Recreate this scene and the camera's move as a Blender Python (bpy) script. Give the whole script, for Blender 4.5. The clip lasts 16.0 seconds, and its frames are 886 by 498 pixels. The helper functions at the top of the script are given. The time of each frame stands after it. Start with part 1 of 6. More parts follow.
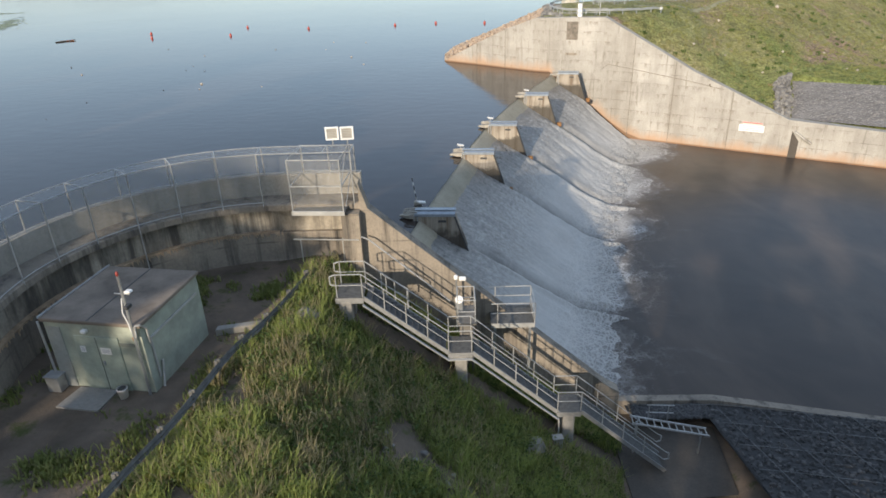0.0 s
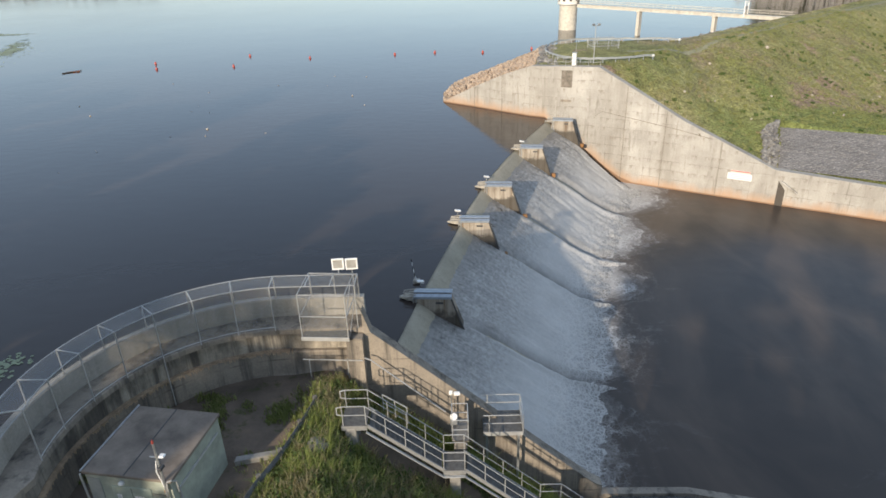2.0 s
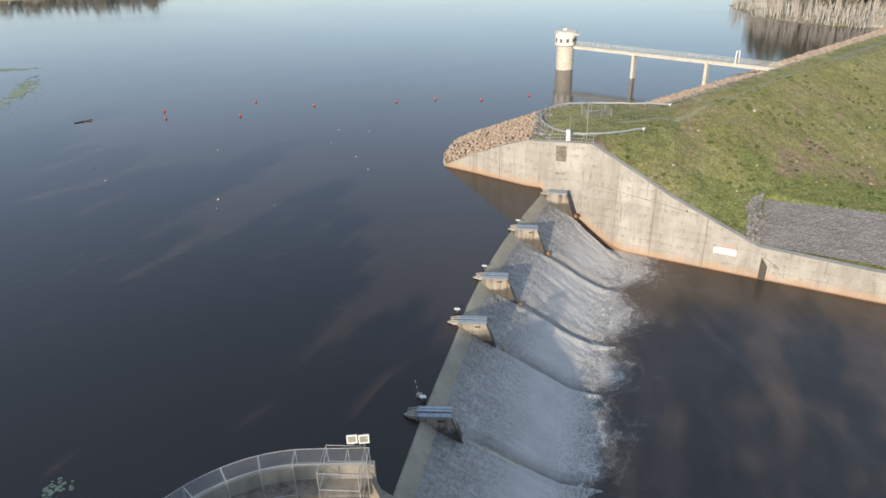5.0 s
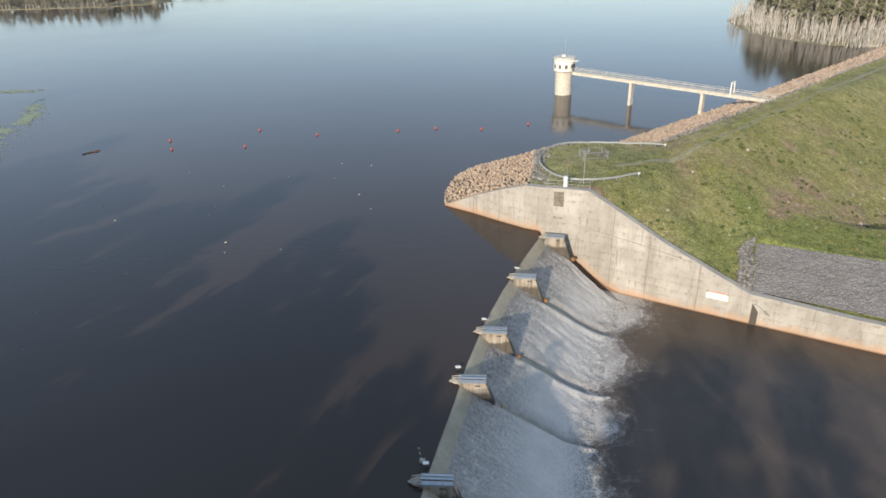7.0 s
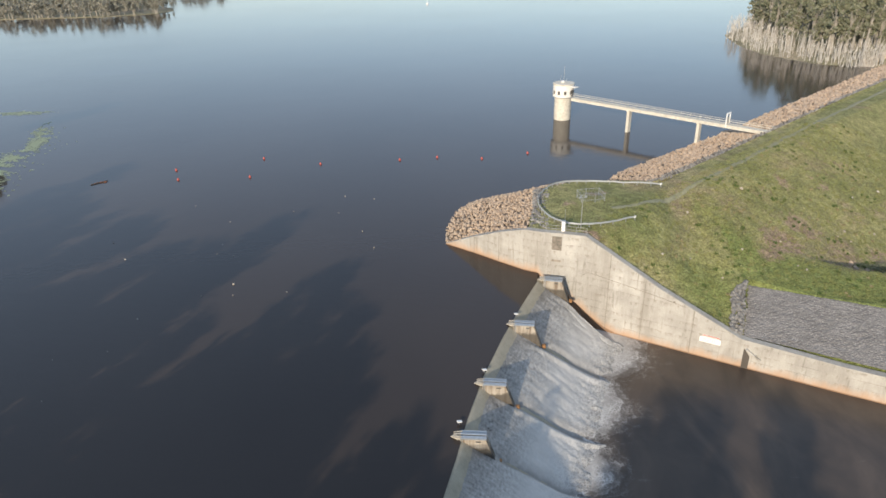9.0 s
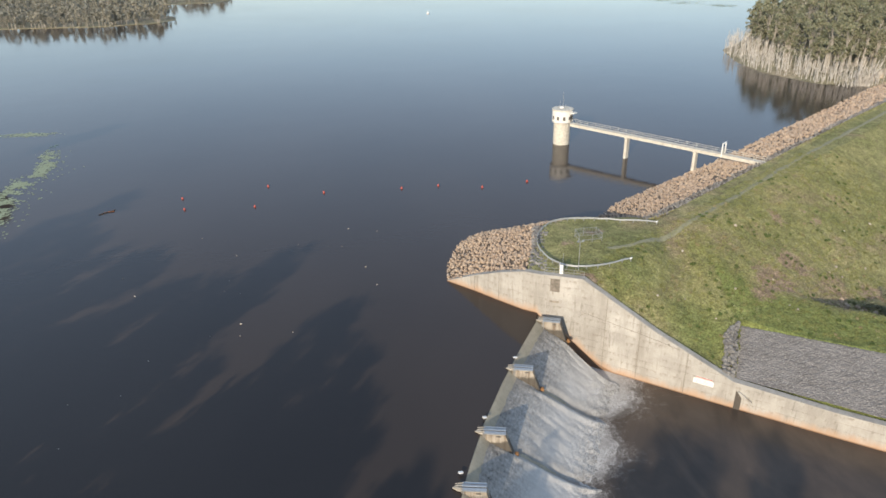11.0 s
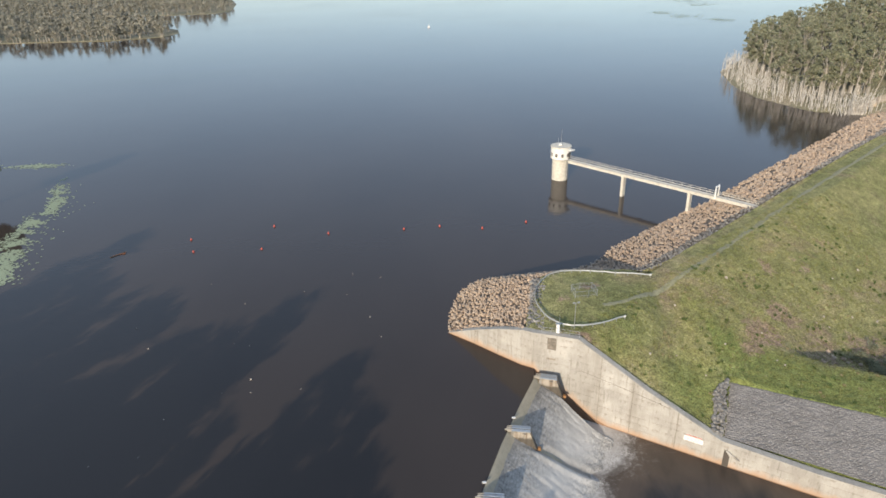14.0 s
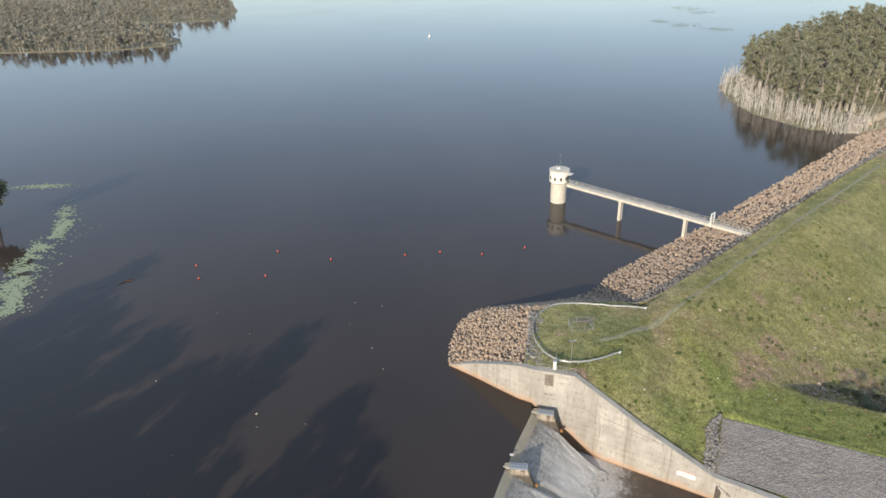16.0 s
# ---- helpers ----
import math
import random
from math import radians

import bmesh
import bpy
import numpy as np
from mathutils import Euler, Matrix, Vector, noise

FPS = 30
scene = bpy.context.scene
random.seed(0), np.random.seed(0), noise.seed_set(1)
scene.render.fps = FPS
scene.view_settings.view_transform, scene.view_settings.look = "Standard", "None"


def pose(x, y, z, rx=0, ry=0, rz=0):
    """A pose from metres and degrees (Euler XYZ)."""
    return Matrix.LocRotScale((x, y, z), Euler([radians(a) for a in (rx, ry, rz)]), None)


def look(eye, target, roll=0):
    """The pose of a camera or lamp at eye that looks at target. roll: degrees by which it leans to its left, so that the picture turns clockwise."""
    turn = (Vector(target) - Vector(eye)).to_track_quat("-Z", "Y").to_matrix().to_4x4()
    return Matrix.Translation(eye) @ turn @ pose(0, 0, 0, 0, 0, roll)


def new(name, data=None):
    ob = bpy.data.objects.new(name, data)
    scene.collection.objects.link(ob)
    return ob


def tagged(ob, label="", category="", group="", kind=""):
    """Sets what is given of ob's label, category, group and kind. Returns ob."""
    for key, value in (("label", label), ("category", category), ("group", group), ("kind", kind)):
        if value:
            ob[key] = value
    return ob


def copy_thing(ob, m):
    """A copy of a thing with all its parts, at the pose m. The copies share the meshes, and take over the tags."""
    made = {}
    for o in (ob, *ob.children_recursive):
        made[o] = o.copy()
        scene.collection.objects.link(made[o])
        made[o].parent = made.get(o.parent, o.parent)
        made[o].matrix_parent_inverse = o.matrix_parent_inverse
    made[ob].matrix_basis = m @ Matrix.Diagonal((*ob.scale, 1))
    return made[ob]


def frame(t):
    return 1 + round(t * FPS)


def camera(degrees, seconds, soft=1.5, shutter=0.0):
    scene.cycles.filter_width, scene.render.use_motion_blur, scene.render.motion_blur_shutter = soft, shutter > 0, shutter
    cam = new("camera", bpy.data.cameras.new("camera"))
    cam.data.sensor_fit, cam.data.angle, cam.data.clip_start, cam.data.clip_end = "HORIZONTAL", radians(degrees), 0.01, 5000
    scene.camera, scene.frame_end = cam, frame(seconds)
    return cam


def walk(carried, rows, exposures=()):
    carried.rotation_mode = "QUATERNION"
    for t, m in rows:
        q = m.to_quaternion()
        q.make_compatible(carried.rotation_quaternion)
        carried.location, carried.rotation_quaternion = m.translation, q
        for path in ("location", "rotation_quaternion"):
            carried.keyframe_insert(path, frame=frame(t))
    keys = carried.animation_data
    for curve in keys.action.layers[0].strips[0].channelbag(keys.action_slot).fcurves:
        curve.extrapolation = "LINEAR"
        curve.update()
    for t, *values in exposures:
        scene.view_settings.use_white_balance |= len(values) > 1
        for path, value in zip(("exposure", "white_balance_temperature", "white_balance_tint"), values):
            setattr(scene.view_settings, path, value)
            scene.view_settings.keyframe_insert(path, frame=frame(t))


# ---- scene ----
cam = camera(69.40, 16.0, soft=1.65)
# seconds, x, y, z, pitch, lean, yaw
ROWS = [
    (0.0, 0.000, 0.000, 16.583, -25.845, 1.634, 0.000),
    (0.5, 0.108, 0.008, 17.621, -25.848, 1.632, -0.006),
    (1.0, 0.204, 0.023, 19.380, -25.850, 1.631, -0.012),
    (1.5, 0.288, 0.044, 21.172, -25.851, 1.629, -0.017),
    (2.0, 0.360, 0.070, 22.930, -25.853, 1.628, -0.021),
    (2.5, 0.422, 0.102, 24.713, -25.855, 1.627, -0.025),
    (3.0, 0.474, 0.139, 26.472, -25.856, 1.626, -0.028),
    (3.5, 0.517, 0.180, 28.242, -25.857, 1.625, -0.031),
    (4.0, 0.552, 0.225, 30.031, -25.859, 1.624, -0.033),
    (6.5, 0.634, 0.495, 38.785, -25.862, 1.622, -0.035),
    (7.0, 0.638, 0.555, 40.538, -25.863, 1.622, -0.033),
    (7.5, 0.638, 0.616, 42.323, -25.863, 1.622, -0.031),
    (8.0, 0.637, 0.678, 44.131, -25.863, 1.623, -0.028),
    (8.5, 0.635, 0.739, 45.957, -25.863, 1.623, -0.025),
    (9.0, 0.632, 0.801, 47.730, -25.863, 1.623, -0.021),
    (11.5, 0.645, 1.088, 56.843, -25.859, 1.628, 0.007),
    (12.0, 0.658, 1.139, 58.691, -25.858, 1.629, 0.015),
    (12.5, 0.676, 1.186, 60.503, -25.857, 1.630, 0.023),
    (13.0, 0.700, 1.230, 62.283, -25.856, 1.632, 0.031),
    (13.5, 0.732, 1.269, 64.110, -25.855, 1.633, 0.041),
    (14.0, 0.771, 1.304, 65.928, -25.853, 1.635, 0.050),
    (14.5, 0.818, 1.334, 67.777, -25.851, 1.637, 0.061),
    (15.0, 0.875, 1.359, 69.581, -25.849, 1.639, 0.072),
    (15.5, 0.941, 1.377, 71.433, -25.847, 1.641, 0.083),
    (16.0, 1.019, 1.390, 73.239, -25.845, 1.643, 0.096),
]
walk(cam, [(t, pose(x, y, z, 90 + pitch, lean, yaw)) for t, x, y, z, pitch, lean, yaw in ROWS], [(0.0, 0.76, 7100, 10), (16.0, 0.76, 7100, 10)])

# ---- world, sun, exposure ----
SUN_EL, SUN_AZ = 18.5, 204.3
world = bpy.data.worlds.new("world")
scene.world = world
world.use_nodes = True
wn = world.node_tree
sky = wn.nodes.new("ShaderNodeTexSky")
sky.sky_type, sky.sun_disc = "NISHITA", False
sky.sun_elevation, sky.sun_rotation = radians(SUN_EL), radians(SUN_AZ)
sky.air_density, sky.dust_density, sky.ozone_density = 1.0, 0.45, 2.1
wn.nodes["Background"].inputs["Strength"].default_value = 0.15
# an added even blue-grey lifts the fill in shade and dims the horizon
sky_fill = wn.nodes.new("ShaderNodeMix")
sky_fill.data_type = "RGBA"
sky_fill.inputs[0].default_value = 0.55
sky_fill.inputs[7].default_value = (2.1, 2.77, 3.98, 1)
wn.links.new(sky.outputs[0], sky_fill.inputs[6])
wn.links.new(sky_fill.outputs[2], wn.nodes["Background"].inputs["Color"])
sun = new("sun", bpy.data.lights.new("sun", "SUN"))
sun.data.energy, sun.data.angle, sun.data.color = 3.2, radians(0.7), (1.0, 0.90, 0.78)
sd = Vector((math.sin(radians(SUN_AZ)) * math.cos(radians(SUN_EL)), math.cos(radians(SUN_AZ)) * math.cos(radians(SUN_EL)), math.sin(radians(SUN_EL))))
sun.matrix_world = look(sd * 100, (0, 0, 0))

# ---- materials ----
class Mat:
    """A node material with a Principled shader and short ways to chain noises."""

    def __init__(self, name, rough=0.8, metal=0.0, spec=0.5):
        self.m = bpy.data.materials.new(name)
        self.m.use_nodes = True
        self.t = self.m.node_tree
        self.b = self.t.nodes["Principled BSDF"]
        self.b.inputs["Roughness"].default_value = rough
        self.b.inputs["Metallic"].default_value = metal
        self.b.inputs["Specular IOR Level"].default_value = spec
        self.geo = self.t.nodes.new("ShaderNodeNewGeometry").outputs["Position"]

    def node(self, kind):
        return self.t.nodes.new(kind)

    def link(self, a, b):
        self.t.links.new(a, b)

    def mapped(self, scale=(1, 1, 1), source=None, rot=(0, 0, 0)):
        n = self.node("ShaderNodeMapping")
        n.inputs["Scale"].default_value = scale
        n.inputs["Rotation"].default_value = rot
        self.link(source or self.geo, n.inputs["Vector"])
        return n.outputs[0]

    def noise(self, scale, detail=4, rough=0.6, vec=None, distort=0.0):
        n = self.node("ShaderNodeTexNoise")
        n.inputs["Scale"].default_value, n.inputs["Detail"].default_value = scale, detail
        n.inputs["Roughness"].default_value, n.inputs["Distortion"].default_value = rough, distort
        self.link(vec or self.geo, n.inputs["Vector"])
        return n.outputs[0]

    def voronoi(self, scale, feature="F1", vec=None, out=0):
        n = self.node("ShaderNodeTexVoronoi")
        n.feature = feature
        n.inputs["Scale"].default_value = scale
        self.link(vec or self.geo, n.inputs["Vector"])
        return n.outputs[out]

    def ramp(self, fac, stops):
        n = self.node("ShaderNodeValToRGB")
        e = n.color_ramp.elements
        while len(e) < len(stops):
            e.new(0.5)
        for i, (p, c) in enumerate(stops):
            e[i].position = p
            e[i].color = (*c, 1) if isinstance(c, tuple) else (c, c, c, 1)
        self.link(fac, n.inputs[0])
        return n.outputs[0]

    def mix(self, fac, a, b, mode="MIX"):
        n = self.node("ShaderNodeMix")
        n.data_type, n.blend_type = "RGBA", mode
        for value, i in ((fac, 0), (a, 6), (b, 7)):
            if isinstance(value, (int, float)):
                n.inputs[i].default_value = value if i == 0 else (value, value, value, 1)
            elif isinstance(value, tuple):
                n.inputs[i].default_value = (*value, 1)
            else:
                self.link(value, n.inputs[i])
        return n.outputs[2]

    def math(self, op, a, b=0.0):
        n = self.node("ShaderNodeMath")
        n.operation = op
        for i, value in enumerate((a, b)):
            if isinstance(value, (int, float)):
                n.inputs[i].default_value = value
            else:
                self.link(value, n.inputs[i])
        return n.outputs[0]

    def axis(self, i, source=None):
        n = self.node("ShaderNodeSeparateXYZ")
        self.link(source or self.geo, n.inputs[0])
        return n.outputs[i]

    def attr(self, name):
        n = self.node("ShaderNodeAttribute")
        n.attribute_name = name
        return n.outputs["Fac"]

    def uv(self):
        n = self.node("ShaderNodeUVMap")
        n.uv_map = "flow"
        return n.outputs[0]

    def random(self):
        return self.node("ShaderNodeObjectInfo").outputs["Random"]

    def island(self):
        return self.node("ShaderNodeNewGeometry").outputs["Random Per Island"]

    def color(self, c):
        if isinstance(c, tuple):
            self.b.inputs["Base Color"].default_value = (*c, 1)
        else:
            self.link(c, self.b.inputs["Base Color"])
        return self

    def bump(self, h, strength=0.3, dist=0.05):
        n = self.node("ShaderNodeBump")
        n.inputs["Strength"].default_value, n.inputs["Distance"].default_value = strength, dist
        self.link(h, n.inputs["Height"])
        self.link(n.outputs[0], self.b.inputs["Normal"])
        return self

    def rough(self, r):
        self.link(r, self.b.inputs["Roughness"])
        return self


def concrete(name, light, dark, stain, lines=0.0, streak=0.5, seams=0.0):
    """Weathered board-marked concrete: mottling, drip streaks that run down, formwork lift lines."""
    m = Mat(name, 0.85)
    base = m.ramp(m.noise(0.35, 6, 0.65), [(0.3, dark), (0.7, light)])
    grain = m.noise(9, 3)
    c = m.mix(0.25, base, m.ramp(grain, [(0.3, 0.25), (0.7, 0.75)]), "OVERLAY")
    drips = m.ramp(m.noise(1.0, 5, 0.7, m.mapped((1.6, 1.6, 0.09))), [(0.5, 0.0), (0.72, 1.0)])
    c = m.mix(m.math("MULTIPLY", drips, streak), c, stain)
    h = grain
    if lines:
        w = m.math("FRACT", m.math("MULTIPLY", m.axis(2), 1 / lines))
        seam = m.ramp(w, [(0.0, 1.0), (0.05, 0.0), (0.97, 0.0), (1.0, 1.0)])
        breakup = m.ramp(m.noise(0.9, 3), [(0.4, 0.0), (0.6, 0.6)])
        c = m.mix(m.math("MULTIPLY", seam, breakup), c, stain)
    return m.color(c).bump(h, 0.25, 0.03)


M = {}
M["concrete_dark"] = concrete("weathered_concrete", (0.33, 0.28, 0.22), (0.165, 0.142, 0.115), (0.035, 0.032, 0.029), 1.5, 1.0)
M["concrete_crest"] = concrete("wet_crest_concrete", (0.37, 0.33, 0.25), (0.26, 0.235, 0.175), (0.15, 0.132, 0.10), 0, 0.3)
M["coping"] = concrete("weathered_coping", (0.40, 0.375, 0.325), (0.27, 0.25, 0.215), (0.16, 0.145, 0.12), 0, 0.5)
M["slab"] = concrete("path_concrete", (0.30, 0.285, 0.26), (0.21, 0.20, 0.18), (0.12, 0.11, 0.10), 0, 0.3)


def right_wall_material():
    """Pale board-marked wall: formwork panels, dark seep marks, rust-orange wet band over both water levels."""
    m = Mat("right_wall_concrete", 0.85)
    base = m.ramp(m.noise(0.22, 6, 0.62), [(0.32, (0.30, 0.282, 0.25)), (0.66, (0.45, 0.428, 0.385))])
    c = m.mix(0.2, base, m.ramp(m.noise(6, 4, 0.7), [(0.3, 0.25), (0.7, 0.75)]), "OVERLAY")
    # broad grey curtains of old seepage
    veil = m.ramp(m.noise(1.0, 4, 0.6, m.mapped((0.42, 0.42, 0.05))), [(0.46, 0.0), (0.66, 0.6)])
    c = m.mix(veil, c, (0.23, 0.208, 0.175))
    drips = m.ramp(m.noise(1.0, 5, 0.72, m.mapped((1.9, 1.9, 0.16))), [(0.56, 0.0), (0.7, 0.75)])
    c = m.mix(drips, c, (0.17, 0.148, 0.12))
    # lift lines every 1.25 m and panel joints, broken up by dirt
    w = m.math("FRACT", m.math("MULTIPLY", m.axis(2), 1 / 1.25))
    seam = m.ramp(w, [(0.0, 0.8), (0.05, 0.0), (0.96, 0.0), (1.0, 0.8)])
    p = m.math("FRACT", m.math("MULTIPLY", m.axis(0), 1 / 2.1))
    joint = m.ramp(p, [(0.0, 0.3), (0.02, 0.0), (0.985, 0.0), (1.0, 0.3)])
    broken = m.ramp(m.noise(0.42, 5, 0.75, m.mapped((1, 1, 1.6))), [(0.47, 0.0), (0.62, 0.9)])
    c = m.mix(m.math("MULTIPLY", m.math("MAXIMUM", seam, joint), broken), c, (0.12, 0.10, 0.08))
    # dark smudges that hang under the lift lines
    hang = m.ramp(w, [(0.45, 0.0), (0.98, 1.0)])
    smudge = m.ramp(m.noise(1.0, 5, 0.7, m.mapped((1.7, 1.7, 0.6))), [(0.53, 0.0), (0.62, 0.75)])
    c = m.mix(m.math("MULTIPLY", hang, smudge), c, (0.21, 0.18, 0.145))
    up = m.ramp(m.noise(0.7, 4, 0.6, m.mapped((1, 1, 0.3))), [(0.3, 0.0), (0.7, 1.0)])
    level = m.attr("wet")
    band = m.ramp(m.math("ADD", level, m.math("MULTIPLY", up, -0.45)), [(0.02, 0.0), (0.7, 0.85)])
    c = m.mix(band, c, (0.44, 0.28, 0.175))
    line = m.ramp(level, [(0.86, 0.0), (0.95, 0.75)])
    c = m.mix(line, c, (0.16, 0.085, 0.045))
    return m.color(c).bump(m.math("ADD", m.noise(9, 3), m.math("MULTIPLY", seam, -0.8)), 0.25, 0.04)


M["right_wall"] = right_wall_material()


def stained_wall_material():
    """Old retaining wall: black algae curtains that hang from the walkway over grey-brown concrete."""
    m = Mat("stained_retaining_wall", 0.9)
    c = m.ramp(m.noise(0.4, 6, 0.65), [(0.3, (0.24, 0.21, 0.17)), (0.7, (0.45, 0.40, 0.32))])
    c = m.mix(0.3, c, m.ramp(m.noise(8, 4, 0.7), [(0.3, 0.2), (0.7, 0.8)]), "OVERLAY")
    drips = m.ramp(m.noise(1.0, 5, 0.7, m.mapped((1.8, 1.8, 0.12))), [(0.45, 0.0), (0.62, 0.85)])
    c = m.mix(drips, c, (0.055, 0.048, 0.040))
    curtain = m.ramp(m.noise(0.5, 5, 0.65, m.mapped((1, 1, 0.35))), [(0.44, 0.0), (0.60, 0.75)])
    c = m.mix(curtain, c, (0.05, 0.046, 0.041))
    lime = m.ramp(m.noise(1.0, 5, 0.7, m.mapped((2.4, 2.4, 0.3), None, (0.3, 0, 0))), [(0.66, 0.0), (0.74, 0.7)])
    c = m.mix(lime, c, (0.45, 0.42, 0.36))
    return m.color(c).bump(m.noise(7, 4), 0.35, 0.04)


M["stained_wall"] = stained_wall_material()


def reservoir_water():
    """Turbid brown water: dark diffuse body under a clear reflecting surface with faint ripples."""
    m = Mat("reservoir_water", 0.06)
    m.b.inputs["IOR"].default_value = 1.333
    body = m.ramp(m.noise(0.012, 4, 0.55, m.mapped((1, 0.5, 1))), [(0.3, (0.031, 0.0245, 0.0215)), (0.7, (0.055, 0.043, 0.036))])
    m.color(body)
    h = m.math("ADD", m.noise(0.6, 3, 0.5, m.mapped((1, 1.5, 1))), m.math("MULTIPLY", m.noise(0.04, 2), 2.0))
    m.bump(h, 0.22, 0.08)
    m.rough(m.ramp(m.noise(0.01, 3), [(0.3, 0.05), (0.7, 0.12)]))
    return m


def foam_lace(m, warp=0.9):
    """A torn net of foam at two sizes: 1 on the threads, 0 in the holes."""
    warped = m.mix(warp, m.geo, m.noise(0.8, 4, 0.65), "ADD")
    nets = []
    for scale, wide in ((1.5, 0.10), (3.4, 0.16)):
        v = m.node("ShaderNodeTexVoronoi")
        v.feature = "DISTANCE_TO_EDGE"
        v.inputs["Scale"].default_value = scale
        m.link(warped, v.inputs["Vector"])
        nets.append(m.ramp(v.outputs[0], [(0.01, 1.0), (wide, 0.0)]))
    return m.math("MAXIMUM", m.math("MULTIPLY", nets[0], 0.9), m.math("MULTIPLY", nets[1], 0.75))


def pool_water():
    """Brown stilling-pool water; front counts metres past the edge of the white water."""
    m = Mat("pool_water", 0.12)
    m.b.inputs["IOR"].default_value = 1.333
    body = m.ramp(m.noise(0.09, 4, 0.6, m.mapped((1.6, 0.7, 1), None, (0, 0, 0.5)), 0.8), [(0.3, (0.042, 0.035, 0.030)), (0.72, (0.098, 0.074, 0.057))])
    front = m.math("ADD", m.attr("front"), m.math("MULTIPLY", m.math("SUBTRACT", m.noise(0.6, 5, 0.65), 0.5), 4.2))
    unit = m.math("MULTIPLY", m.math("ADD", front, 6.0), 1 / 14.0)
    lace = foam_lace(m)
    # white net inside the edge, a bright rim on it, thin lines left behind further out
    inside = m.ramp(unit, [(0.0, 0.8), (0.28, 0.62), (0.38, 0.40), (0.46, 0.12), (0.56, 0.0)])
    net = m.ramp(unit, [(0.26, 0.4), (0.38, 0.85), (0.47, 0.55), (0.56, 0.22), (0.85, 0.0)])
    rims = m.ramp(unit, [(0.405, 0.0), (0.43, 0.55), (0.45, 0.0), (0.50, 0.0), (0.515, 0.34), (0.53, 0.0), (0.60, 0.0), (0.615, 0.18), (0.63, 0.0)])
    patch = m.ramp(m.noise(0.35, 4, 0.65), [(0.4, 0.15), (0.62, 1.0)])
    k = m.math("ADD", m.math("ADD", inside, m.math("MULTIPLY", rims, patch)), m.math("MULTIPLY", lace, m.math("MULTIPLY", net, patch)))
    # pale films that drift downstream
    drift = m.ramp(m.noise(1.0, 5, 0.7, m.mapped((0.16, 0.5, 1), None, (0, 0, 0.45)), 1.2), [(0.56, 0.0), (0.75, 0.16)])
    k = m.math("ADD", k, m.math("MULTIPLY", drift, m.ramp(unit, [(0.42, 0.0), (0.5, 1.0), (1.0, 0.55)])))
    k = m.ramp(k, [(0.04, 0.0), (1.0, 1.0)])
    m.color(m.mix(k, body, (0.52, 0.50, 0.47)))
    m.rough(m.ramp(k, [(0.0, 0.30), (0.4, 0.8)]))
    m.bump(m.math("ADD", m.math("MULTIPLY", m.noise(1.6, 4, 0.6), 0.12), m.math("MULTIPLY", k, 0.8)), 0.2, 0.1)
    return m


def chute_water():
    """White water down the face: rippled film at the top, smooth spray on the slope, torn foam at the toe."""
    m = Mat("chute_water", 0.45)
    uv = m.uv()
    warp = m.mix(0.3, uv, m.noise(0.8, 3, 0.5, uv), "ADD")
    streak = m.noise(1.0, 5, 0.7, m.mapped((2.2, 0.8, 1), warp))
    scales = m.noise(1.0, 4, 0.7, m.mapped((1.9, 3.6, 1), warp))
    down = m.math("MULTIPLY", m.axis(1, uv), 1 / 16.0)
    body = m.ramp(down, [(0.0, 0.30), (0.10, 0.42), (0.28, 0.60), (0.45, 0.86), (0.64, 0.84), (0.80, 0.58), (1.0, 0.46)])
    rough_top = m.ramp(down, [(0.0, 0.25), (0.08, 1.0), (0.26, 0.85), (0.42, 0.25), (0.62, 0.12), (0.8, 0.25)])
    torn = m.ramp(down, [(0.5, 0.0), (0.68, 0.4), (0.84, 0.85)])
    cloud = m.math("MULTIPLY", m.math("SUBTRACT", m.noise(0.22, 3, 0.5), 0.5), 0.5)
    s = m.math("ADD", m.math("MULTIPLY", streak, 0.45), m.math("MULTIPLY", scales, 0.55))
    k = m.math("ADD", m.math("ADD", body, cloud), m.math("MULTIPLY", m.math("MULTIPLY", m.math("SUBTRACT", s, 0.52), 2.4), rough_top))
    lace = foam_lace(m)
    k = m.math("ADD", k, m.math("MULTIPLY", m.math("SUBTRACT", lace, 0.3), torn))
    k = m.math("ADD", m.math("MULTIPLY", k, m.attr("foam")), m.attr("streak"))
    k = m.ramp(k, [(0.0, 0.0), (1.0, 1.0)])
    m.color(m.mix(k, (0.085, 0.080, 0.072), (0.54, 0.52, 0.485)))
    m.rough(m.ramp(k, [(0.0, 0.18), (0.5, 0.75)]))
    m.bump(m.math("ADD", m.math("MULTIPLY", s, rough_top), m.math("MULTIPLY", m.math("MULTIPLY", lace, torn), 0.5)), 0.8, 0.22)
    return m


M["reservoir"] = reservoir_water()
M["pool"] = pool_water()
M["chute"] = chute_water()


